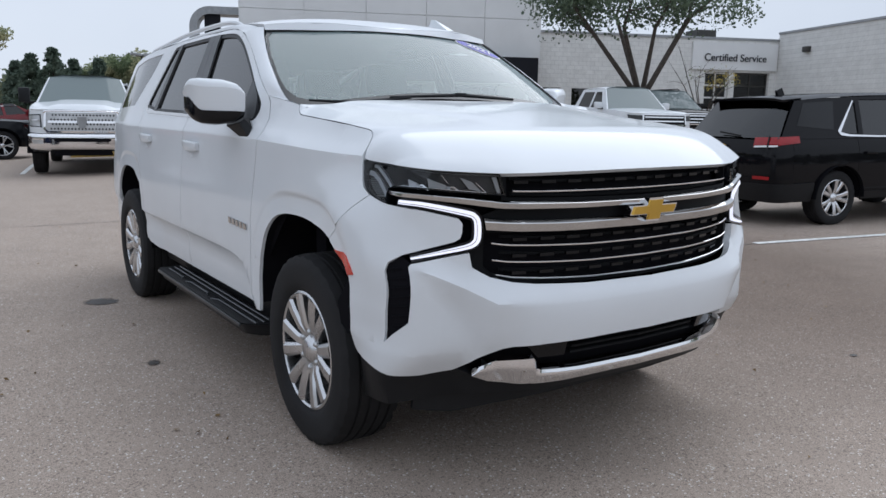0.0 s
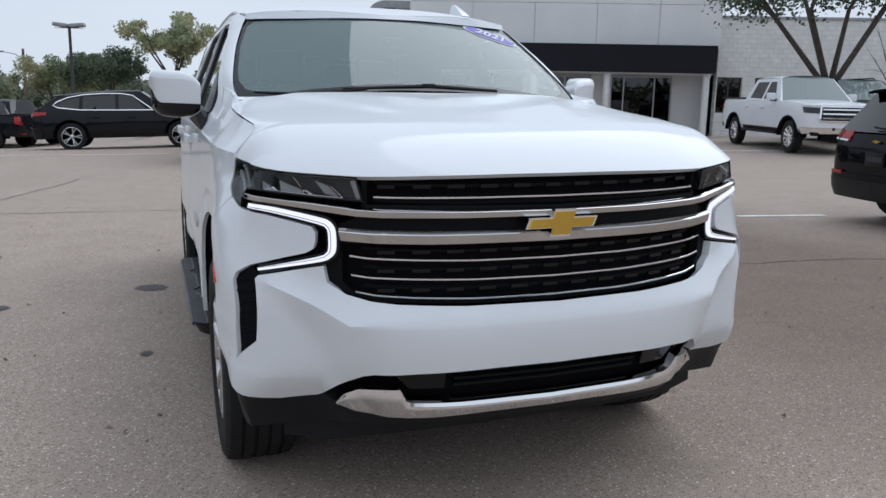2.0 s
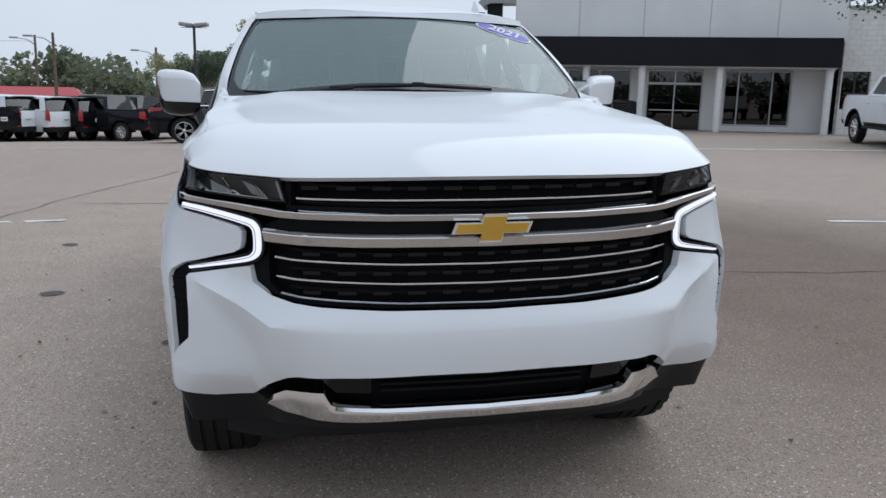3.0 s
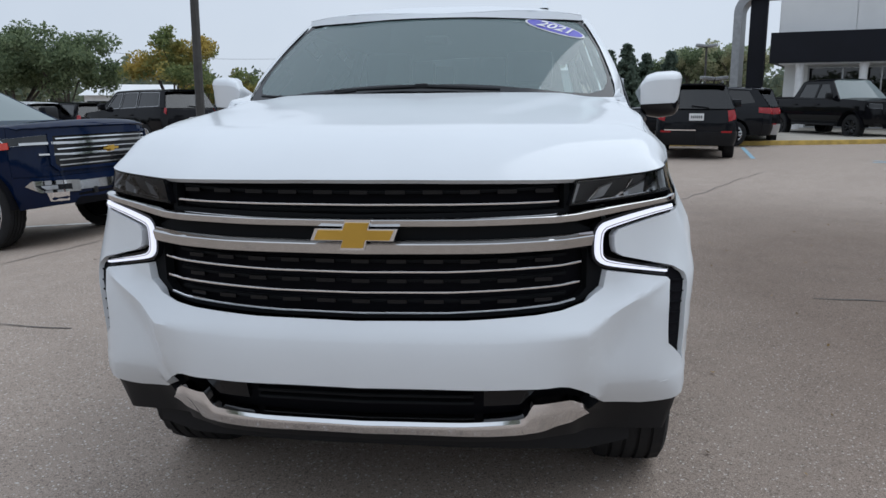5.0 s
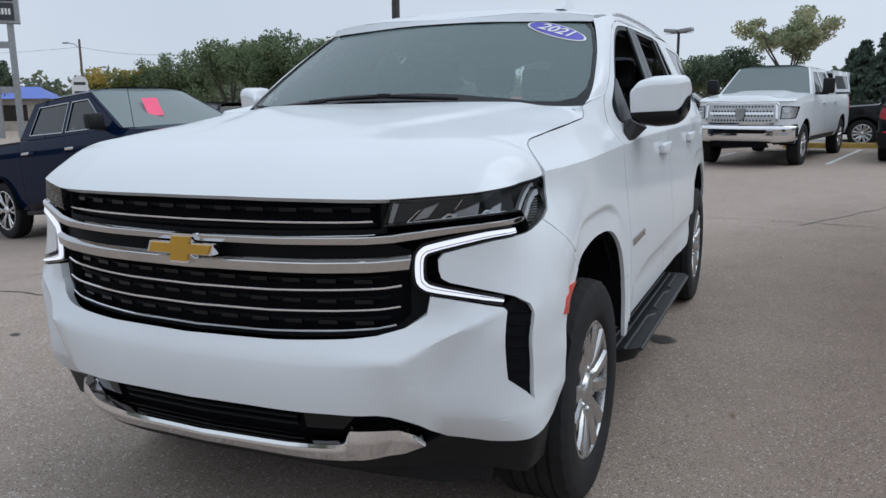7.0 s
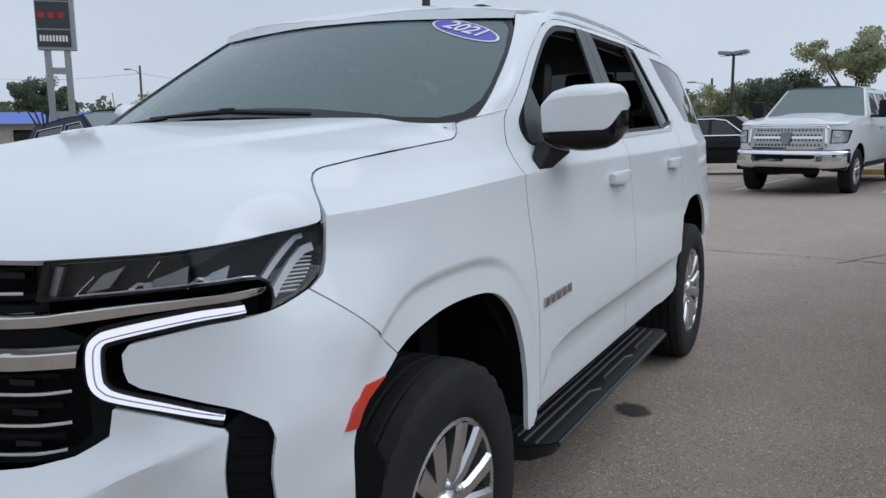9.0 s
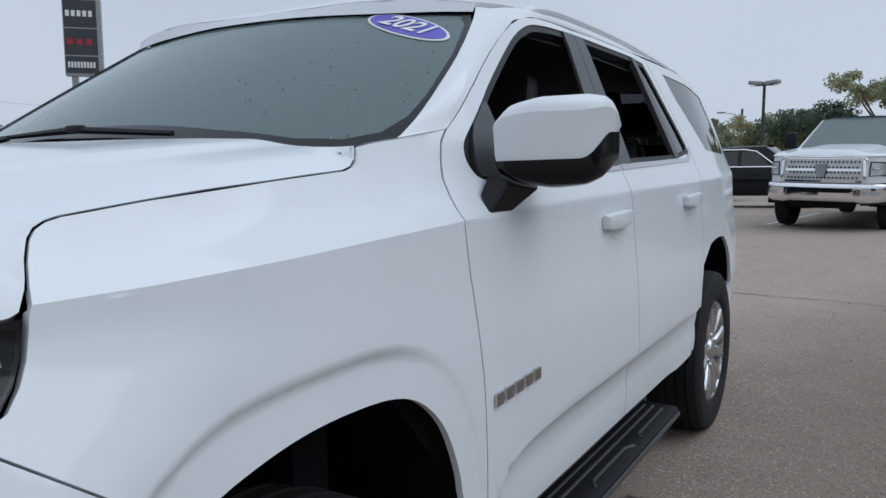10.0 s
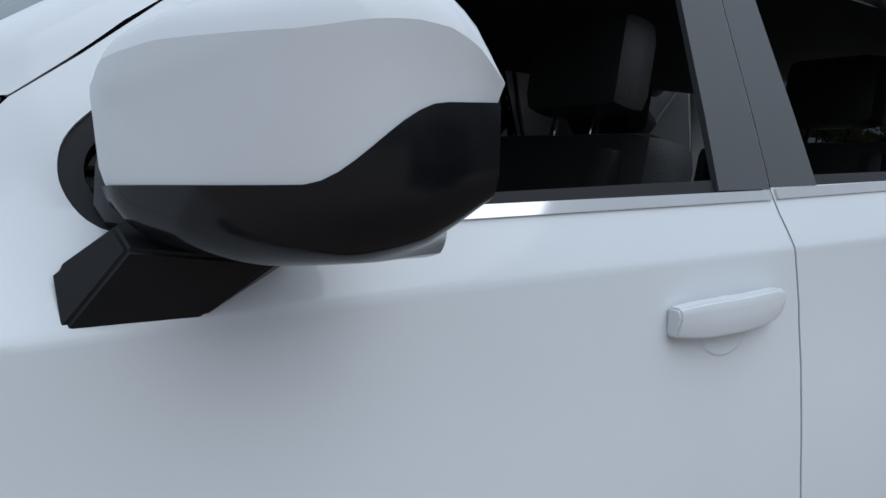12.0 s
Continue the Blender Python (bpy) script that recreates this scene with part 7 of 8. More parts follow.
vehicle("compact_suv", "dark SUV beside the building", "car", (18.4, 14.6), (-0.33, -0.944), wagon(paint=M_BLACKPAINT, L=5.2, W=1.0, top=1.88, belt=1.25, hoodf=1.15, hoodr=1.25, wins=[[(1.62, 1.30), (2.42, 1.31), (2.42, 1.78), (2.05, 1.77)], [(2.52, 1.31), (3.38, 1.32), (3.30, 1.78), (2.52, 1.785)]], rack=True, scr=DARKSCR))
vehicle("hatchback", "red car parked far behind", "car", (3.2, 36.0), (0.97, 0.2), wagon(paint=M_REDPAINT, top=1.50))

vehicle("sedan", "silver sedan with red tail lamps behind the parked pickup", "car", (-15.6, 27.6), (-0.86, 0.5), wagon(paint=M_SILVERPAINT, top=1.46, belt=0.98, hoodf=0.84, hoodr=0.98, rt=3.55, rb=4.15, drop=0.06, tl_z=(0.78, 0.92), tl_in=0.35, tl_out=4.35,
        wins=[[(1.62, 1.02), (2.42, 1.03), (2.42, 1.36), (2.10, 1.36)], [(2.52, 1.03), (3.40, 1.05), (3.25, 1.35), (2.52, 1.37)]]))
# the far row: two patterns, copied
BIG = dict(L=5.2, W=1.0, top=1.88, belt=1.25, hoodf=1.15, hoodr=1.25, cowl=1.4, wt=2.1, rt=4.85, rb=5.08, yr=3.95, R=0.40, rim=0.255, sill=0.42, tl_z=(0.85, 1.35), tl_out=5.05, tl_in=0.80, drop=0.05, doors=(1.45, 2.5, 3.5), step=0.2,
           wins=[[(1.75, 1.30), (2.52, 1.31), (2.52, 1.78), (2.15, 1.77)], [(2.62, 1.31), (3.50, 1.32), (3.42, 1.78), (2.62, 1.785)], [(3.60, 1.33), (4.75, 1.34), (4.62, 1.75), (3.55, 1.78)]])
vehicle("large_suv", "black SUV with chrome window line behind the parked pickup", "car", (-15.0, 24.5), (-0.86, 0.5), wagon(paint=M_BLACKPAINT, trim=M_DARKCHROME, **{**BIG, "tl_z": (1.08, 1.28), "tl_in": 0.88}))
FARGROUP = "far row of parked vehicles"
far = {}
far["white"], _ = vehicle("large_suv", "white SUV in the far row, rear showing", "car", (-60, 60), (-0.86, 0.5), wagon(paint=M_WHITE, **BIG), FARGROUP)
far["black"], _ = vehicle("large_suv", "black SUV in the far row, rear showing", "car", (-64, 60), (-0.86, 0.5), wagon(paint=M_BLACKPAINT, **BIG), FARGROUP)
far["truck"], _ = vehicle("pickup_truck", "dark pickup in the far row, rear showing", "pickup", (-68, 60), (-0.86, 0.5), pickup(paint=M_DARKPAINT, step=0.2), FARGROUP)
used = set()
for az, r, kind in ((-8.0, 39, "truck"), (-9.8, 37, "truck"), (-11.4, 38, "black"), (-12.8, 37.5, "black"), (-14.7, 37, "white"), (-16.9, 36.5, "white"), (-19.0, 35.5, "truck"), (-21.5, 37, "black"), (-24.5, 38, "black"),
                    (-27.5, 38, "truck"), (-30.2, 37, "black"), (-33.2, 38, "white"), (-36.5, 38, "black"), (-40, 39, "truck"), (-44, 40, "black")):
    x, y = r * math.sin(radians(az)), -2 + r * math.cos(radians(az))
    turn = math.atan2(-0.86, -0.5)
    fx_, fy_ = x - 0.86 * 5.0, y + 0.5 * 5.0
    m = Matrix.Translation((fx_, fy_, lie(x, y))) @ Matrix.Rotation(turn, 4, "Z")
    if kind in used:
        copy_thing(far[kind], m)
    else:
        far[kind].matrix_world = m
        used.add(kind)


# ---- markings, kerb and pavement ----
def road_line(a, b, w, material, name="road_marking", label="worn white parking line on the asphalt"):
    a, b = Vector(a), Vector(b)
    d = (b - a).normalized()
    n = Vector((-d.y, d.x)) * w / 2
    k = max(1, int((b - a).length / 0.8))
    bm = bmesh.new()
    rows = []
    for i in range(k + 1):
        p = a.lerp(b, i / k)
        rows.append([bm.verts.new((q.x, q.y, lie(q.x, q.y) + 0.006)) for q in (p - n, p + n)])
    for r, q in zip(rows, rows[1:]):
        bm.faces.new((r[0], q[0], q[1], r[1]))
    bmesh.ops.recalc_face_normals(bm, faces=bm.faces)
    return tagged(part(name, bm, material), label, "road marking", kind="structure")


road_line((5.25, 3.19), (10.2, 2.22), 0.10, M_LINE)
road_line((5.72, 5.85), (6.9, 5.62), 0.10, M_LINE)
road_line((2.12, 15.8), (3.0, 20.6), 0.10, M_LINE)
road_line((-0.5, 16.0), (0.15, 19.4), 0.10, M_LINE)
road_line((5.15, 16.4), (5.9, 20.6), 0.10, M_BLUELINE, label="worn blue parking line on the asphalt")
road_line((-6.5, 18.6), (-0.8, 18.5), 0.12, M_LINE)
road_line((-8.2, 8.0), (-2.9, 7.0), 0.10, M_LINE)
road_line((-8.8, 2.9), (-4.0, 2.0), 0.10, M_LINE)
for k in range(7):
    road_line((9.2 + 0.9 * k, 17.6 - 0.5 * k), (11.6 + 0.9 * k, 16.4 - 0.5 * k), 0.10, M_LINE, label="worn white hatching by the building")
road_line((9.0, 17.6), (15.0, 14.2), 0.10, M_LINE)
for a, b in (((7.3, 15.4), (8.5, 15.55)), ((7.5, 15.9), (8.2, 15.1))):
    road_line(a, b, 0.10, M_BLUELINE, label="faded blue pavement sign")


def blot(x, y, rx, ry, seed):
    bm = bmesh.new()
    mid = bm.verts.new((0, 0, 0))
    ring = [bm.verts.new((1.2 * math.cos(2 * math.pi * k / 22), 1.2 * math.sin(2 * math.pi * k / 22), 0)) for k in range(22)]
    for k in range(22):
        bm.faces.new((mid, ring[k], ring[(k + 1) % 22]))
    ob = part("oil_stain", bm, M_STAIN)
    ob.matrix_world = Matrix.Translation((x, y, lie(x, y) + 0.005)) @ Matrix.Rotation(seed, 4, "Z") @ Matrix.Diagonal((rx, ry, 1, 1))
    return tagged(ob, "dark oil stain on the asphalt", "stain", kind="structure")


for x, y, a, b, sd in ((-1.22, 3.95, 0.15, 0.17, 1), (-2.18, 3.62, 0.12, 0.12, 2), (-1.25, 2.35, 0.05, 0.07, 3), (0.90, 2.97, 0.12, 0.14, 4), (-2.9, 1.6, 0.04, 0.05, 5), (0.3, -0.75, 0.035, 0.03, 6), (-2.5, 5.5, 0.10, 0.12, 7), (2.2, 0.4, 0.03, 0.04, 8)):
    blot(x, y, a, b, sd)
# sealed cracks
M_CRACK = plain("crack_seal", (0.055, 0.05, 0.047), 0.7, vary=0.2, scale=9)
random.seed(5)
for a, b in (((-6.2, -1.2), (-2.3, 12.5)), ((-4.6, -2.4), (-0.3, -1.5)), ((2.4, 3.6), (6.2, 3.0)), ((-9.5, 3.4), (-2.4, 2.3)), ((1.6, 7.8), (4.6, 13.2)), ((-3.2, 8.4), (2.4, 8.0))):
    a, b = Vector(a), Vector(b)
    n = int((b - a).length / 0.16)
    side = Vector((-(b - a).y, (b - a).x)).normalized()
    bm = bmesh.new()
    last, off = None, 0.0
    for k in range(n + 1):
        off = 0.85 * off + random.uniform(-0.035, 0.035)
        p = a.lerp(b, k / n) + side * off
        w = random.uniform(0.004, 0.012)
        row = [bm.verts.new((q.x, q.y, lie(q.x, q.y) + 0.004)) for q in (p - side * w, p + side * w)]
        if last:
            bm.faces.new((last[0], row[0], row[1], last[1]))
        last = row
    bmesh.ops.recalc_face_normals(bm, faces=bm.faces)
    tagged(part("pavement_crack", bm, M_CRACK), "thin dark crack in the asphalt", "crack", kind="structure")
# scattered leaves and grit
bm = bmesh.new()
random.seed(11)
for k in range(260):
    x, y = random.uniform(-6, 7), random.uniform(-1.6, 9)
    if abs(x) < 1.0 and 0 < y < 5.3:
        continue
    z = lie(x, y) + 0.008
    r, t = random.uniform(0.006, 0.018), random.uniform(0, 6.3)
    vs = [bm.verts.new((x + r * math.cos(t + q) * (1 if q % 3.1 < 1 else 0.5), y + r * math.sin(t + q), z + random.uniform(-0.004, 0.010))) for q in (0, 1.57, 3.14, 4.71)]
    bm.faces.new(vs)
tagged(part("fallen_leaves", bm, leafy("fallen_leaf", (0.10, 0.06, 0.03), (0.30, 0.20, 0.08))), "small dry leaves and grit scattered on the asphalt", "leaves", kind="stuff")

KERB = [(1.2, 21.2), (3.4, 21.25), (5.6, 21.5), (9.0, 22.2), (12.0, 22.8)]


def slab(edge, back, z, material, name, label, cat):
    bm = bmesh.new()
    f = [bm.verts.new((x, y, lie(x, y) + z)) for x, y in edge]
    g = [bm.verts.new((x, y, lie(x, y) - 0.1)) for x, y in edge]
    h = [bm.verts.new((x, y, lie(x, y) + z)) for x, y in back]
    for i in range(len(edge) - 1):
        bm.faces.new((g[i], g[i + 1], f[i + 1], f[i]))
        bm.faces.new((f[i], f[i + 1], h[i + 1], h[i]))
    bmesh.ops.recalc_face_normals(bm, faces=bm.faces)
    return tagged(part(name, bm, material), label, cat, kind="structure")


kerb_pts = [tuple(p) for p in spline(KERB, 5)]
slab(kerb_pts, [(x, y + 0.16) for x, y in kerb_pts], 0.13, M_KERB, "kerb", "yellow painted concrete kerb", "kerb")
slab([(x, y + 0.16) for x, y in kerb_pts], [(x * 1.4 + 1, y + 12) for x, y in kerb_pts], 0.126, M_CONCRETE, "pavement", "tan concrete apron in front of the building", "pavement")

# ---- the dealership building ----
BASE = Matrix.Translation((9.8, 31.8, -0.05)) @ Matrix.Rotation(radians(-21.9), 4, "Z")
shop = thing("dealership_building", "white panelled showroom with a black awning and painted block wings", "building", BASE)


def wall(name, lo, hi, material, label="", parent=None, bevel=0.0):
    return part(name, box(lo, hi, bevel=bevel), material, parent or shop, label, smooth=bevel > 0)


wall("upper_wall", (-0.1, 0.12, 3.9), (13.4, 14.0, 6.95), M_PANEL, "white upper wall")
for i in range(5):
    for j in range(2):
        x0, x1 = -0.1 + 2.7 * i, -0.1 + 2.7 * (i + 1)
        z0, z1 = (3.95, 5.75) if j == 0 else (5.77, 6.95)
        wall("wall_panel", (x0 + 0.012, 0.06, z0), (x1 - 0.012, 0.118, z1), M_PANEL)
for i in range(4):
    wall("wall_panel", (-0.16, 0.2 + 3.4 * i, 3.95), (-0.102, 3.58 + 3.4 * i, 6.95), M_PANEL)
wall("roof_cap", (-0.2, 0.0, 6.95), (13.5, 14.1, 7.05), M_GREYMETAL)
wall("awning", (-0.35, -0.6, 2.85), (13.1, 1.0, 4.02), M_AWNING, "black fabric-look awning band")
wall("awning", (-0.35, 1.002, 2.85), (0.4, 9.0, 4.02), M_AWNING, "black awning band along the flank")
wall("soffit", (0.0, -0.5, 2.80), (13.0, 1.7, 2.848), M_PANEL)
for x in (0.76, 3.0, 5.33, 8.5, 12.8):
    part("column", lathe([(0.0, 0.0005), (0.0, 0.19), (0.12, 0.19), (0.12, 0.15), (2.70, 0.15), (2.70, 0.18), (2.80, 0.18)], "z", 20), M_SIGNWHITE, shop, "round white column").location = (x, -0.25, 0)
for x0, x1 in ((0.0, 0.9), (5.0, 5.7), (8.1, 9.0), (11.8, 13.2)):
    wall("front_wall", (x0, 1.5, 0.0), (x1, 1.8, 2.85), M_PANEL)
for x0, x1, z0, mull in ((0.9, 5.0, 0.35, (2.2, 3.6)), (5.7, 8.1, 0.02, (6.9,)), (9.0, 11.8, 0.45, (9.6, 11.0))):
    w = part("shop_window", box((x0, 1.62, z0), (x1, 1.64, 2.70)), M_SHOP, shop, "large dark shop window")
    wall("window_frame", (x0, 1.58, z0 - 0.08), (x1, 1.68, z0), M_SILVERPAINT, "", w)
    wall("window_frame", (x0, 1.58, 2.70), (x1, 1.68, 2.84), M_SILVERPAINT, "", w)
    for x in mull + (x0 + 0.03, x1 - 0.03):
        wall("mullion", (x - 0.03, 1.57, z0), (x + 0.03, 1.69, 2.70), M_SILVERPAINT, "", w)
    if z0 > 0.1:
        wall("front_wall", (x0, 1.5, 0.0), (x1, 1.8, z0 - 0.08), M_PANEL)
    else:
        wall("transom", (x0, 1.57, 2.12), (x1, 1.69, 2.22), M_SILVERPAINT, "", w)
        wall("push_bar", (x0 + 0.15, 1.52, 0.98), (x1 - 0.15, 1.56, 1.03), M_SILVERPAINT, "", w)
wall("showroom_floor", (0.0, 1.7, -0.05), (13.2, 13.8, 0.01), M_CONCRETE)
wall("showroom_back", (0.0, 9.0, 0.0), (13.2, 9.2, 2.85), M_CABIN)
wall("showroom_ceiling", (0.0, 1.7, 2.86), (13.2, 9.0, 2.9), M_LINER)
wall("counter", (9.4, 3.2, 0.0), (11.2, 3.9, 1.05), M_SIGNWHITE)
for i in range(7):
    wall("mullion", (-0.04, 1.9 + 1.0 * i, 0.0), (0.04, 1.98 + 1.0 * i, 2.85), M_SILVERPAINT)
part("shop_window", box((-0.01, 1.8, 0.2), (0.01, 9.0, 2.85)), M_SHOP, shop)
# grey entrance arch with a black fin on the flank
wall("black_fin", (-1.92, 4.3, 0.0), (-1.20, 4.7, 5.9), M_AWNING, "tall black fin wall")
bm = bmesh.new()
arc = [(-1.65 - 0.95 * math.cos(radians(a)), 5.3 + 0.95 * math.sin(radians(a))) for a in range(0, 91, 9)] + [(-0.25, 6.25)]
arc2 = [(-1.65 - 0.6 * math.cos(radians(a)), 5.3 + 0.6 * math.sin(radians(a))) for a in range(0, 91, 9)] + [(-0.25, 5.9)]
outer, inner = [(-2.6, -0.1)] + arc, [(-2.25, -0.1)] + arc2
rows = [[bm.verts.new((p[0], y, p[1])) for p in line] for line, y in ((outer, 4.1), (outer, 5.4), (inner, 5.4), (inner, 4.1))]
for r in range(4):
    a, b = rows[r], rows[(r + 1) % 4]
    for i in range(len(outer) - 1):
        bm.faces.new((a[i], a[i + 1], b[i + 1], b[i]))
bmesh.ops.recalc_face_normals(bm, faces=bm.faces)
part("entrance_arch", bm, M_GREYMETAL, shop, "grey metal entrance arch")
# painted block wing with windows and service bays
wing_wins = [(13.45, 14.55, 1.2, 2.75), (15.1, 17.1, 1.2, 2.75), (18.3, 19.6, 1.2, 2.4)]
bays = [(22.0, 23.3), (23.6, 25.5)]


def pierced(x0, x1, z1, openings, y0, y1, material):
    poly = [(x0, 0), (x1, 0), (x1, z1), (x0, z1)]
    holes = [[(a, b), (c, b), (c, d), (a, d)] for a, c, b, d in openings]
    return sheet(lambda u, v: (u, y0, v), poly, 2.0, holes=holes, depth=y1 - y0)


part("block_wall", pierced(13.4, 25.9, 5.25, wing_wins + [(a, b, 0.02, 3.7) for a, b in bays], 0.3, 0.7, M_BLOCK), M_BLOCK, shop, "rough white-painted block wall", smooth=False)
wall("wall_coping", (13.4, 0.24, 5.25), (26.0, 0.76, 5.36), M_GREYMETAL)
wall("hall_roof", (13.4, 0.7, 4.9), (34.0, 14.0, 5.1), M_GREYMETAL)
wall("hall_back", (13.4, 6.0, 0.0), (34.0, 6.2, 5.0), M_CABIN)
for a, c, b, d in wing_wins:
    w = part("window", box((a, 0.50, b), (c, 0.52, d)), M_SHOP, shop, "dark window in the block wall")
    wall("window_frame", (a, 0.46, b), (c, 0.56, b + 0.06), M_POLE, "", w)
    wall("window_frame", ((a + c) / 2 - 0.03, 0.46, b), ((a + c) / 2 + 0.03, 0.56, d), M_POLE, "", w)
for i, (a, b) in enumerate(bays):
    door = part("bay_door", box((a, 0.52, 0.02), (b, 0.56, 3.7)), M_SHOP, shop, "glazed service bay door")
    for k in range(7):
        wall("door_rail", (a, 0.48, 0.02 + 0.6 * k), (b, 0.60, 0.10 + 0.6 * k), M_SIGNWHITE if i == 0 else M_POLE, "", door)
    for x in (a, (a + b) / 2 - 0.03, b - 0.06):
        wall("door_stile", (x, 0.48, 0.02), (x + 0.06, 0.60, 3.7), M_SIGNWHITE if i == 0 else M_POLE, "", door)
wall("sign_board", (21.2, 0.18, 3.8), (25.8, 0.297, 5.1), M_PANEL, "white fascia over the service bays")
txt = bpy.data.curves.new("service_sign", "FONT")
txt.body, txt.size, txt.extrude, txt.align_x = "Certified Service", 0.50, 0.02, "CENTER"
txt_ob = new("service_sign", txt)
txt_ob.matrix_world = BASE @ pose(23.5, 0.15, 4.22, 90)
txt.materials.append(M_SIGN)
tagged(txt_ob, "dark raised lettering over the service bays", "sign")
part("side_wing_wall", sheet(lambda u, v: (25.9, u, v), [(-12, 0), (0.3, 0), (0.3, 5.6), (-12, 5.6)], 3.0, depth=0.0, flip=False), M_BLOCK, shop, "rough white-painted block wall", smooth=False)
wall("side_wing", (25.92, -12.0, 0.0), (34.0, 0.3, 5.58), M_BLOCK)
wall("wall_coping", (25.84, -12.05, 5.6), (34.0, 0.3, 5.7), M_GREYMETAL)
wall("wall_lamp", (25.70, -2.2, 4.6), (25.9, -1.8, 4.85), M_POLE, "dark wall lamp", None, 0.02)
wall("roof_unit", (22.9, 3.0, 5.1), (24.0, 4.2, 6.0), M_POLE, "grey roof ventilation unit")
for y in (-3.5, -5.5, -8.0):
    wall("window", (25.86, y - 0.8, 1.4), (25.915, y + 0.2, 2.1), M_SHOP)


# ---- poles, lamps and signs ----
def lamp_post(x, y, h, arms, label="dark steel car park lamp post with flat heads", r=0.09):
    z = lie(x, y)
    post = thing("street_lamp", label, "lamp post", pose(x, y, z))
    part("pole", tube([(0, 0, 0), (0, 0, h)], [r, r * 0.85], 10), M_POLE, post)
    part("footing", lathe([(0, 0.0005), (0, 0.28), (0.55, 0.28), (0.6, 0.22), (0.6, 0.0005)], "z", 16), M_CONCRETE, post)
    for a in arms:
        m = pose(0, 0, h, 0, 0, a)
        part("arm", box((0, -0.05, -0.02), (0.45, 0.05, 0.05), m), M_POLE, post)
        hd = part("lamp_head", box((0.06, -0.28, 0.0), (0.80, 0.28, 0.20), m @ pose(0, 0, 0, 0, -6), 0.05), M_GREYMETAL, post)
        part("lens", box((0.30, -0.17, -0.012), (0.74, 0.17, -0.002), m), M_SIGNWHITE, hd)
    return post


lamp_post(-5.0, 45.5, 5.7, (-10, 170))
lamp_post(-7.9, 16.6, 7.6, (0, 180), r=0.11)
lamp_post(12.6, 62.0, 5.2, (0, 180))
lamp_post(10.5, 48.0, 2.4, (0, 180), r=0.05)
for x, y, h in ((-34, 44, 6.0), (-62, 55, 8.2), (-22, 78, 7.0), (-11, 74, 6.0), (-17.5, 66, 6.5)):
    p = thing("utility_pole", "weathered wooden utility pole", "pole", pose(x, y, lie(x, y)))
    part("pole", tube([(0, 0, 0), (0.04, 0, h)], [0.15, 0.10], 8), M_WOODPOLE, p)
    part("lamp_arm", tube([(0.04, 0, h - 0.9), (-0.6, 0, h - 0.45), (-1.5, 0, h - 0.30)], [0.05, 0.04, 0.035], 6), M_GREYMETAL, p)
    part("lamp_head", box((-2.1, -0.14, h - 0.36), (-1.4, 0.14, h - 0.22), bevel=0.04), M_GREYMETAL, p)
for a, b in (((-62, 55, 6.6), (-34, 44, 5.0)), ((-34, 44, 5.0), (-22, 78, 5.6)), ((-100, 60, 8.0), (-62, 55, 6.6))):
    a, b = Vector(a), Vector(b)
    tagged(part("overhead_wire", tube([tuple(a.lerp(b, t / 8) - Vector((0, 0, 1.2 * math.sin(math.pi * t / 8) * 0.5))) for t in range(9)], 0.012, 4), M_POLE), "thin overhead wire between poles", "wire")

pyl = thing("pylon_sign", "tall grey pylon sign with dark panels on two posts", "sign", pose(-38.3, 28.8, lie(-38, 29), 0, 0, 48))
for x in (-0.55, 0.45):
    part("post", box((x - 0.16, -0.2, 0), (x + 0.16, 0.2, 6.6)), M_GREYMETAL, pyl, "", False)
for z in (2.5, 4.9):
    part("crossbar", box((-0.42, -0.15, z), (0.32, 0.15, z + 0.35)), M_GREYMETAL, pyl, "", False)
part("cabinet", box((-1.0, -0.35, 6.2), (0.95, 0.35, 10.4)), M_GREYMETAL, pyl, "grey sign cabinet", False)
for z0, z1, mat in ((6.35, 7.25, M_SIGN), (7.35, 8.75, M_SIGN), (8.85, 10.3, M_SIGN)):
    pn = part("sign_panel", box((-0.95, -0.40, z0), (0.72, -0.352, z1)), mat, pyl, "dark sign panel with plain bars", False)
    mid_z = (z0 + z1) / 2
    n = 9 if z0 < 7 else (3 if z0 < 8 else 5)
    wd = 1.45 / n
    for k in range(n):
        x = -0.84 + wd * k
        part("sign_bar", box((x, -0.412, mid_z - 0.16), (x + wd * 0.66, -0.401, mid_z + 0.16)), M_RED if n == 3 else M_SIGNWHITE, pn, "", False)
sm = thing("roadside_sign", "small white roadside sign with a rounded top", "sign", pose(-50, 44, lie(-50, 44), 0, 0, 48))
part("post", box((-0.15, -0.1, 0), (0.15, 0.1, 2.0)), M_SILVERPAINT, sm)
part("sign_face", prism([(-0.6, 1.9), (0.6, 1.9), (0.6, 3.7)] + [(0.6 * math.cos(radians(a)), 3.7 + 0.6 * math.sin(radians(a))) for a in range(15, 166, 15)] + [(-0.6, 3.7)], 0.2), M_SIGNWHITE, sm, "white sign face", False)
for z in (2.3, 2.9, 3.6):
    part("sign_bar", box((-0.42, -0.012, z), (0.42, -0.002, z + 0.22)), M_POLE, sm, "", False)

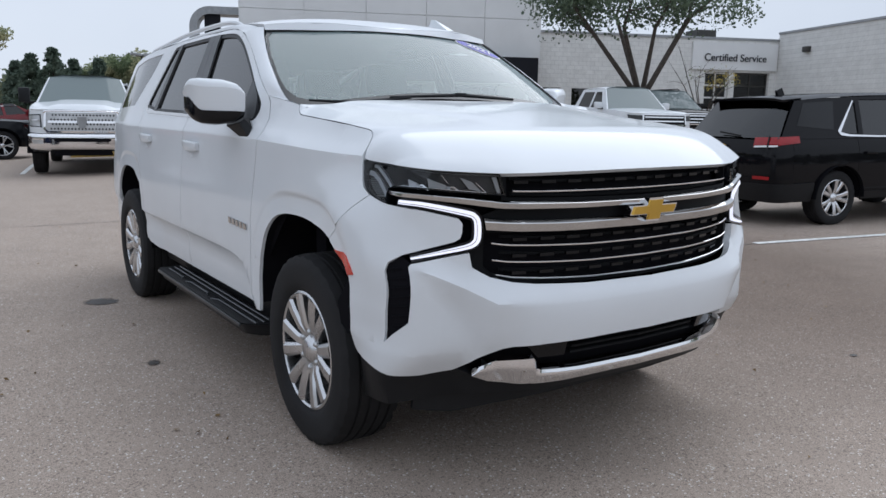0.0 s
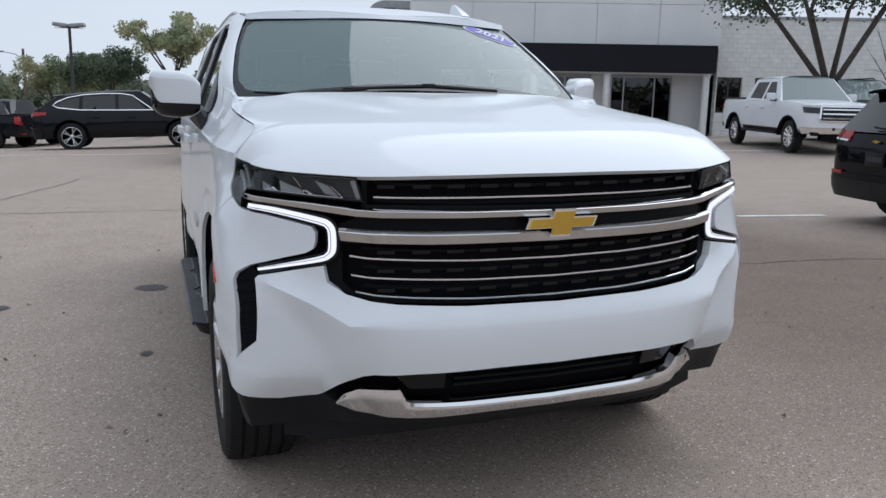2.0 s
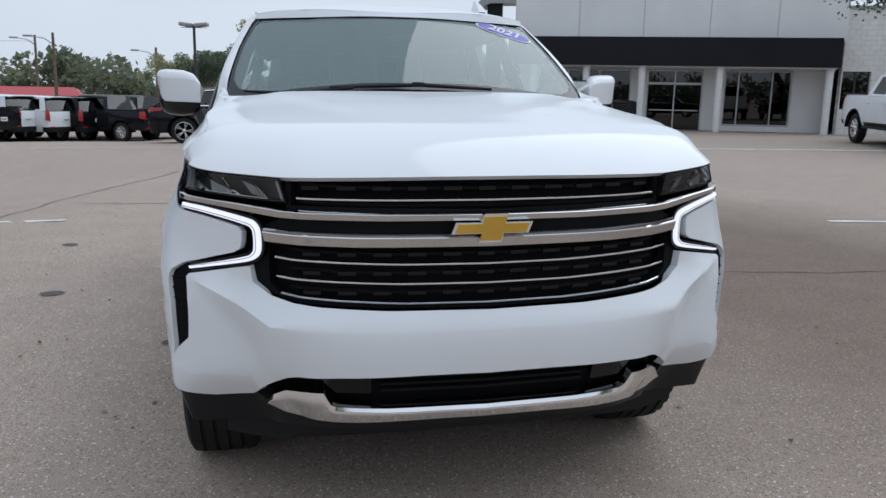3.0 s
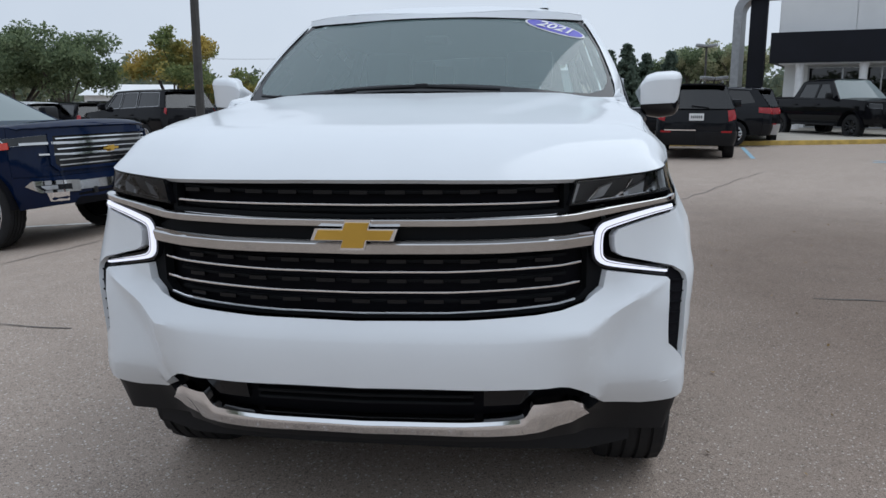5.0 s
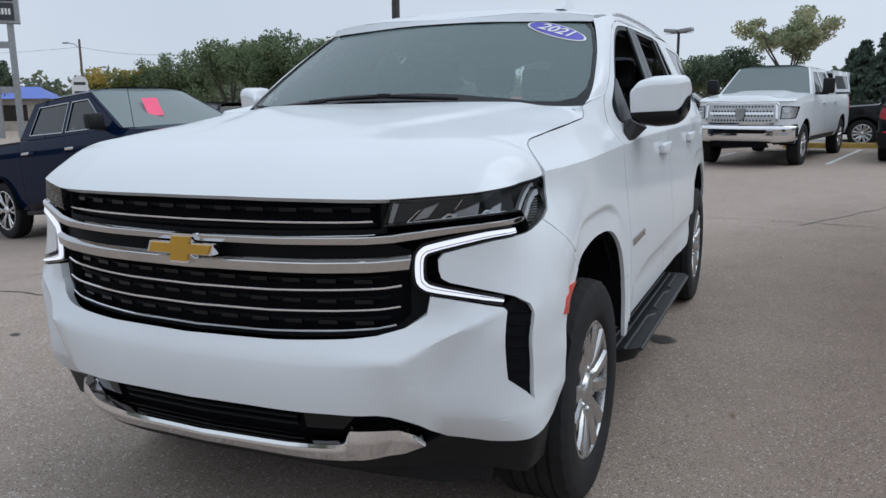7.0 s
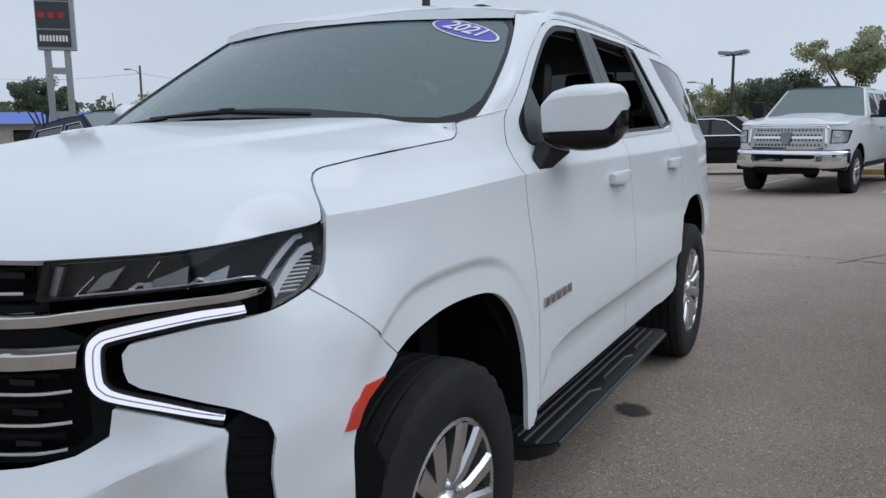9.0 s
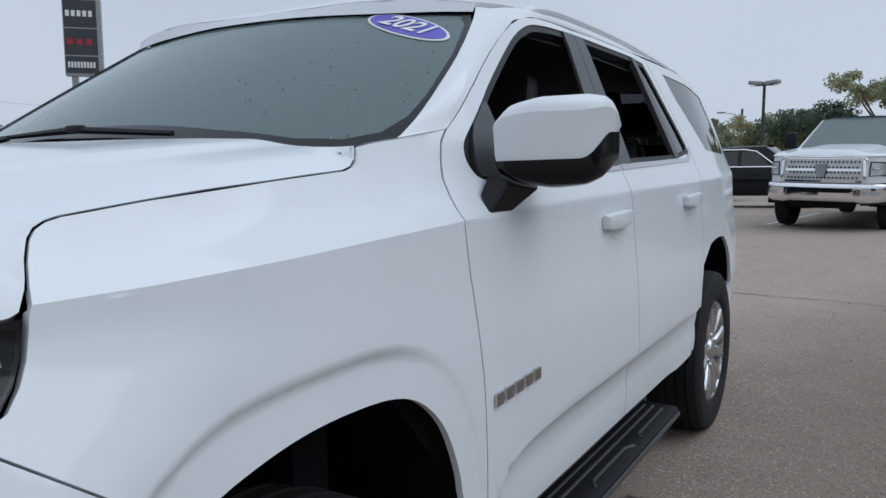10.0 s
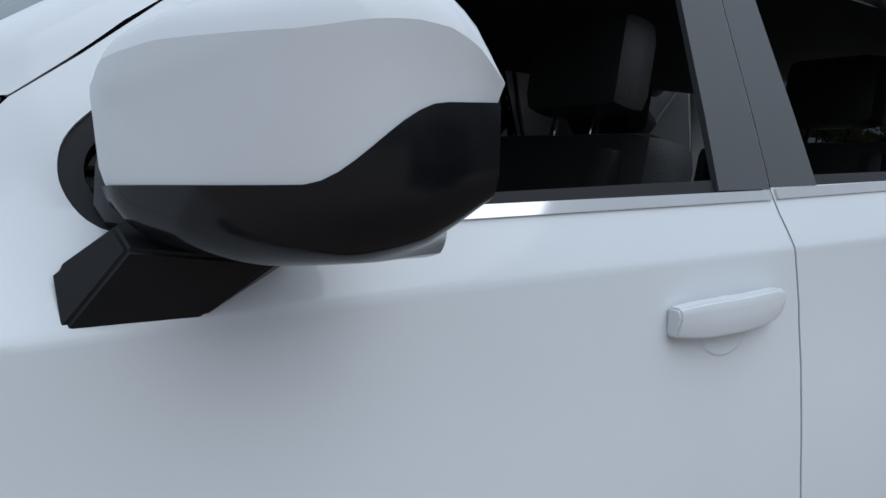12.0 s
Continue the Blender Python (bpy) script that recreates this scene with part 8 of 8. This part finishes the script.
for nm, lab, at, rot, size, mat, roofm in (("shop_building", "low tan building with a blue roof far off", (-62, 40), 40, (16, 8, 2.6), M_CONCRETE, plain("blue_roof", (0.10, 0.16, 0.50), 0.5)),
                                           ("shop_building", "low building with a red roof behind the far row", (-19.4, 66), 8, (7, 6, 1.35), M_CONCRETE, plain("red_roof", (0.38, 0.04, 0.045), 0.5)),
                                           ("shop_building", "low pale building far behind the parked row", (-36, 66), 20, (9, 6, 2.6), M_PANEL, M_PANEL)):
    hs = thing(nm, lab, "building", pose(at[0], at[1], lie(*at), 0, 0, rot))
    w, d, h = size
    part("wall", box((-w / 2, 0, 0), (w / 2, d, h)), mat, hs, "", False)
    bm = bmesh.new()
    vs = [bm.verts.new(p) for p in ((-w / 2 - 0.4, -0.5, h), (w / 2 + 0.4, -0.5, h), (w / 2 - 0.5, 2.5, h + 1.0), (-w / 2 + 0.5, 2.5, h + 1.0), (-w / 2 - 0.4, d + 0.5, h), (w / 2 + 0.4, d + 0.5, h))]
    for f in ((0, 1, 2, 3), (3, 2, 5, 4), (0, 3, 4), (1, 5, 2), (0, 4, 5, 1)):
        bm.faces.new([vs[i] for i in f])
    part("roof", bm, roofm, hs, "", False)
    for k in range(4):
        x = -w / 2 + w * (k + 0.5) / 4
        part("window", box((x - 0.9, -0.03, 0.8), (x + 0.9, -0.005, h - 0.5)), M_SHOP, hs, "", False)


# ---- trees ----
def leaf_cloud(bm, centre, radius, n, size, flat=0.8):
    for _ in range(n):
        d = Vector((random.gauss(0, 1), random.gauss(0, 1), random.gauss(0, 1)))
        d = d.normalized() * radius * (random.random() ** 0.45)
        p = centre + Vector((d.x, d.y, d.z * flat))
        a = Vector((random.gauss(0, 1), random.gauss(0, 1), random.gauss(0, 1))).normalized()
        b = a.cross(Vector((random.gauss(0, 1), random.gauss(0, 1), random.gauss(0, 1)))).normalized()
        s = size * random.uniform(0.6, 1.4)
        bm.faces.new([bm.verts.new(p + a * s * i + b * s * 0.6 * j) for i, j in ((-1, 0), (0, -1), (1, 0), (0, 1))])


def tree(x, y, h, spread, leaf, seed, label, trunk_h=0.3, clumps=46, per=55, size=0.16, r=0.16, open_=0.0, z=None):
    """A broad-leaved tree: a tapered trunk that forks into limbs, with clumps of leaves round their ends."""
    random.seed(seed)
    base = lie(x, y) if z is None else z
    t = thing("tree", label, "tree", pose(x, y, base))
    bm = bmesh.new()
    fork = Vector((random.uniform(-0.1, 0.1) * h * 0.1, 0, h * trunk_h))
    add_tube(bm, [(0, 0, -0.2), (0.02, 0, h * trunk_h * 0.5), tuple(fork)], [r * 1.25, r, r * 0.85], 10)
    ends = []
    n = 7
    for k in range(n):
        a = 2 * math.pi * k / n + random.uniform(-0.3, 0.3)
        out = spread * random.uniform(0.45, 0.95)
        top = Vector((out * math.cos(a), out * math.sin(a), h * random.uniform(0.62, 0.95)))
        mid = fork.lerp(top, 0.5) + Vector((random.uniform(-0.1, 0.1) * h, random.uniform(-0.1, 0.1) * h, h * 0.06))
        add_tube(bm, [tuple(fork), tuple(mid), tuple(top)], [r * 0.55, r * 0.33, r * 0.06], 7)
        ends += [top, mid.lerp(top, 0.5)]
        for _ in range(3):
            q = mid.lerp(top, random.uniform(0, 0.7))
            w = q + Vector((random.uniform(-1, 1) * spread * 0.5, random.uniform(-1, 1) * spread * 0.5, random.uniform(0.0, 0.16) * h))
            add_tube(bm, [tuple(q), tuple(q.lerp(w, 0.5) + Vector((0, 0, 0.02 * h))), tuple(w)], [r * 0.2, r * 0.12, r * 0.03], 5)
            ends += [w, q.lerp(w, 0.6)]
    part("trunk", bm, M_BARK, t, "brown bark trunk with spreading limbs")
    bm = bmesh.new()
    for k in range(clumps):
        e = ends[k % len(ends)] + Vector((random.uniform(-1, 1), random.uniform(-1, 1), random.uniform(-0.6, 0.6))) * spread * 0.16
        if random.random() < open_:
            continue
        leaf_cloud(bm, e, spread * random.uniform(0.14, 0.30), int(per * 2.7), size * 0.68)
    part("crown", bm, leaf, t, "", False)
    return t


def spruce(x, y, h, seed):
    random.seed(seed)
    t = thing("tree", "dark green spruce behind the car park", "tree", pose(x, y, lie(x, y)))
    part("trunk", tube([(0, 0, -0.2), (0, 0, h * 0.96)], [0.18, 0.02], 8), M_BARK, t)
    bm = bmesh.new()
    for lv in range(22):
        f = lv / 21
        z = h * (0.06 + 0.92 * f)
        out = (1 - f) ** 0.85 * h * 0.36 + 0.10
        for k in range(max(5, int(13 * (1 - f)))):
            a = random.uniform(0, 6.283)
            q = random.uniform(0.75, 1.1) * out
            for s in (0.35, 0.6, 0.85, 1.0):
                leaf_cloud(bm, Vector((q * s * math.cos(a), q * s * math.sin(a), z - 0.22 * q * s)), 0.06 * h, 9, 0.19, 0.5)
    part("crown", bm, L_NEEDLE, t, "", False)
    return t


def polar(az, r, cx=0.0, cy=-2.0):
    return cx + r * math.sin(radians(az)), cy + r * math.cos(radians(az))


tree(*polar(47.5, 29.5, -2.2, -1.9), 8.2, 4.0, L_DARK, 3, "leafy tree with dark forked limbs in front of the building", 0.20, 150, 48, 0.10, 0.19, 0.25, 0.3)
tree(*polar(51.6, 31, -2.2, -1.9), 4.0, 1.8, L_YELLOW, 4, "small nearly bare tree by the service bays", 0.2, 12, 14, 0.05, 0.05, 0.3, 0.3)
tree(*polar(0.6, 62, 0, -2), 7.9, 3.1, L_PALE, 21, "tall open tree with thinning yellow-green leaves", 0.30, 62, 55, 0.17, 0.16, 0.1)
tree(*polar(-3.4, 66, 0, -2), 5.3, 3.3, L_DARK, 22, "dark green spreading tree behind the car park", 0.3, 60, 70, 0.16)
tree(*polar(-6.6, 68, 0, -2), 5.0, 2.9, L_PALE, 23, "rounded tree with pale turning leaves", 0.22, 60, 55, 0.15, 0.15, 0.1)
tree(*polar(-3.6, 78, -1, -2), 5.6, 3.6, L_GREEN, 24, "green tree behind the car park", 0.25, 60, 70, 0.17)
tree(*polar(-32.0, 50, 0, -2), 6.3, 3.3, L_GREEN, 31, "large green tree behind the parked row", 0.2, 90, 70, 0.15)
tree(*polar(-35.0, 52, 0, -2), 5.8, 3.2, L_GREEN, 36, "large green tree behind the parked row", 0.2, 80, 70, 0.15)
tree(*polar(-25.3, 46, 0, -2), 5.9, 2.6, L_YELLOW, 32, "tree with yellow autumn leaves behind the parked row", 0.2, 75, 60, 0.13, 0.14, 0.08)
tree(*polar(-22.2, 50, 0, -2), 4.0, 2.4, L_YELLOW, 33, "tree with yellow autumn leaves behind the parked row", 0.2, 50, 60, 0.13)
tree(*polar(-37.5, 58, 0, -2), 6.6, 3.6, L_GREEN, 34, "green tree by the road", 0.2, 80, 60, 0.16)
tree(*polar(-41, 66, 0, -2), 5.6, 3.4, L_GREEN, 35, "green tree by the road", 0.2, 70, 60, 0.16)
tree(*polar(-44.5, 72, 0, -2), 5.2, 3.4, L_YELLOW, 37, "green tree by the road, turning yellow", 0.2, 70, 60, 0.16)
tree(*polar(-54.6, 66, 1.8, -1), 6.6, 2.4, L_DARK, 38, "dark tree behind the pylon sign", 0.2, 60, 60, 0.15)
for az, r, h, sd in ((4.7, 72, 5.4, 41), (5.9, 70, 5.8, 42), (7.2, 74, 5.2, 43), (8.8, 78, 5.6, 44), (4.0, 80, 5.2, 45)):
    spruce(*polar(az, r), h, sd)
for az, r, h, sd, lf in ((10.2, 84, 6.4, 51, L_PALE), (11.6, 82, 6.6, 52, L_GREEN), (9.2, 86, 6.0, 53, L_GREEN), (13.0, 80, 6.2, 54, L_PALE)):
    tree(*polar(az, r), h, 3.4, lf, sd, "tree in the line behind the showroom", 0.2, 60, 55, 0.18)

# far woods all round
random.seed(77)
bm = bmesh.new()
for k in range(330):
    az = -180 + 360 * k / 330 + random.uniform(-0.6, 0.6)
    r = random.uniform(98, 125)
    x, y = polar(az, r)
    high = random.uniform(3.2, 5.6) * (1.3 if -70 < az < -8 else 1.0) * (1.5 if abs(az) > 70 else 1.0)
    for _ in range(9):
        c = Vector((x + random.uniform(-3, 3), y + random.uniform(-3, 3), lie(x, y) + high * random.uniform(0.15, 0.85)))
        leaf_cloud(bm, c, random.uniform(1.4, 2.6), 42, 0.42)
tagged(part("far_woods", bm, L_FAR, smooth=False), "hazy green woods along the horizon", "woods", kind="stuff")
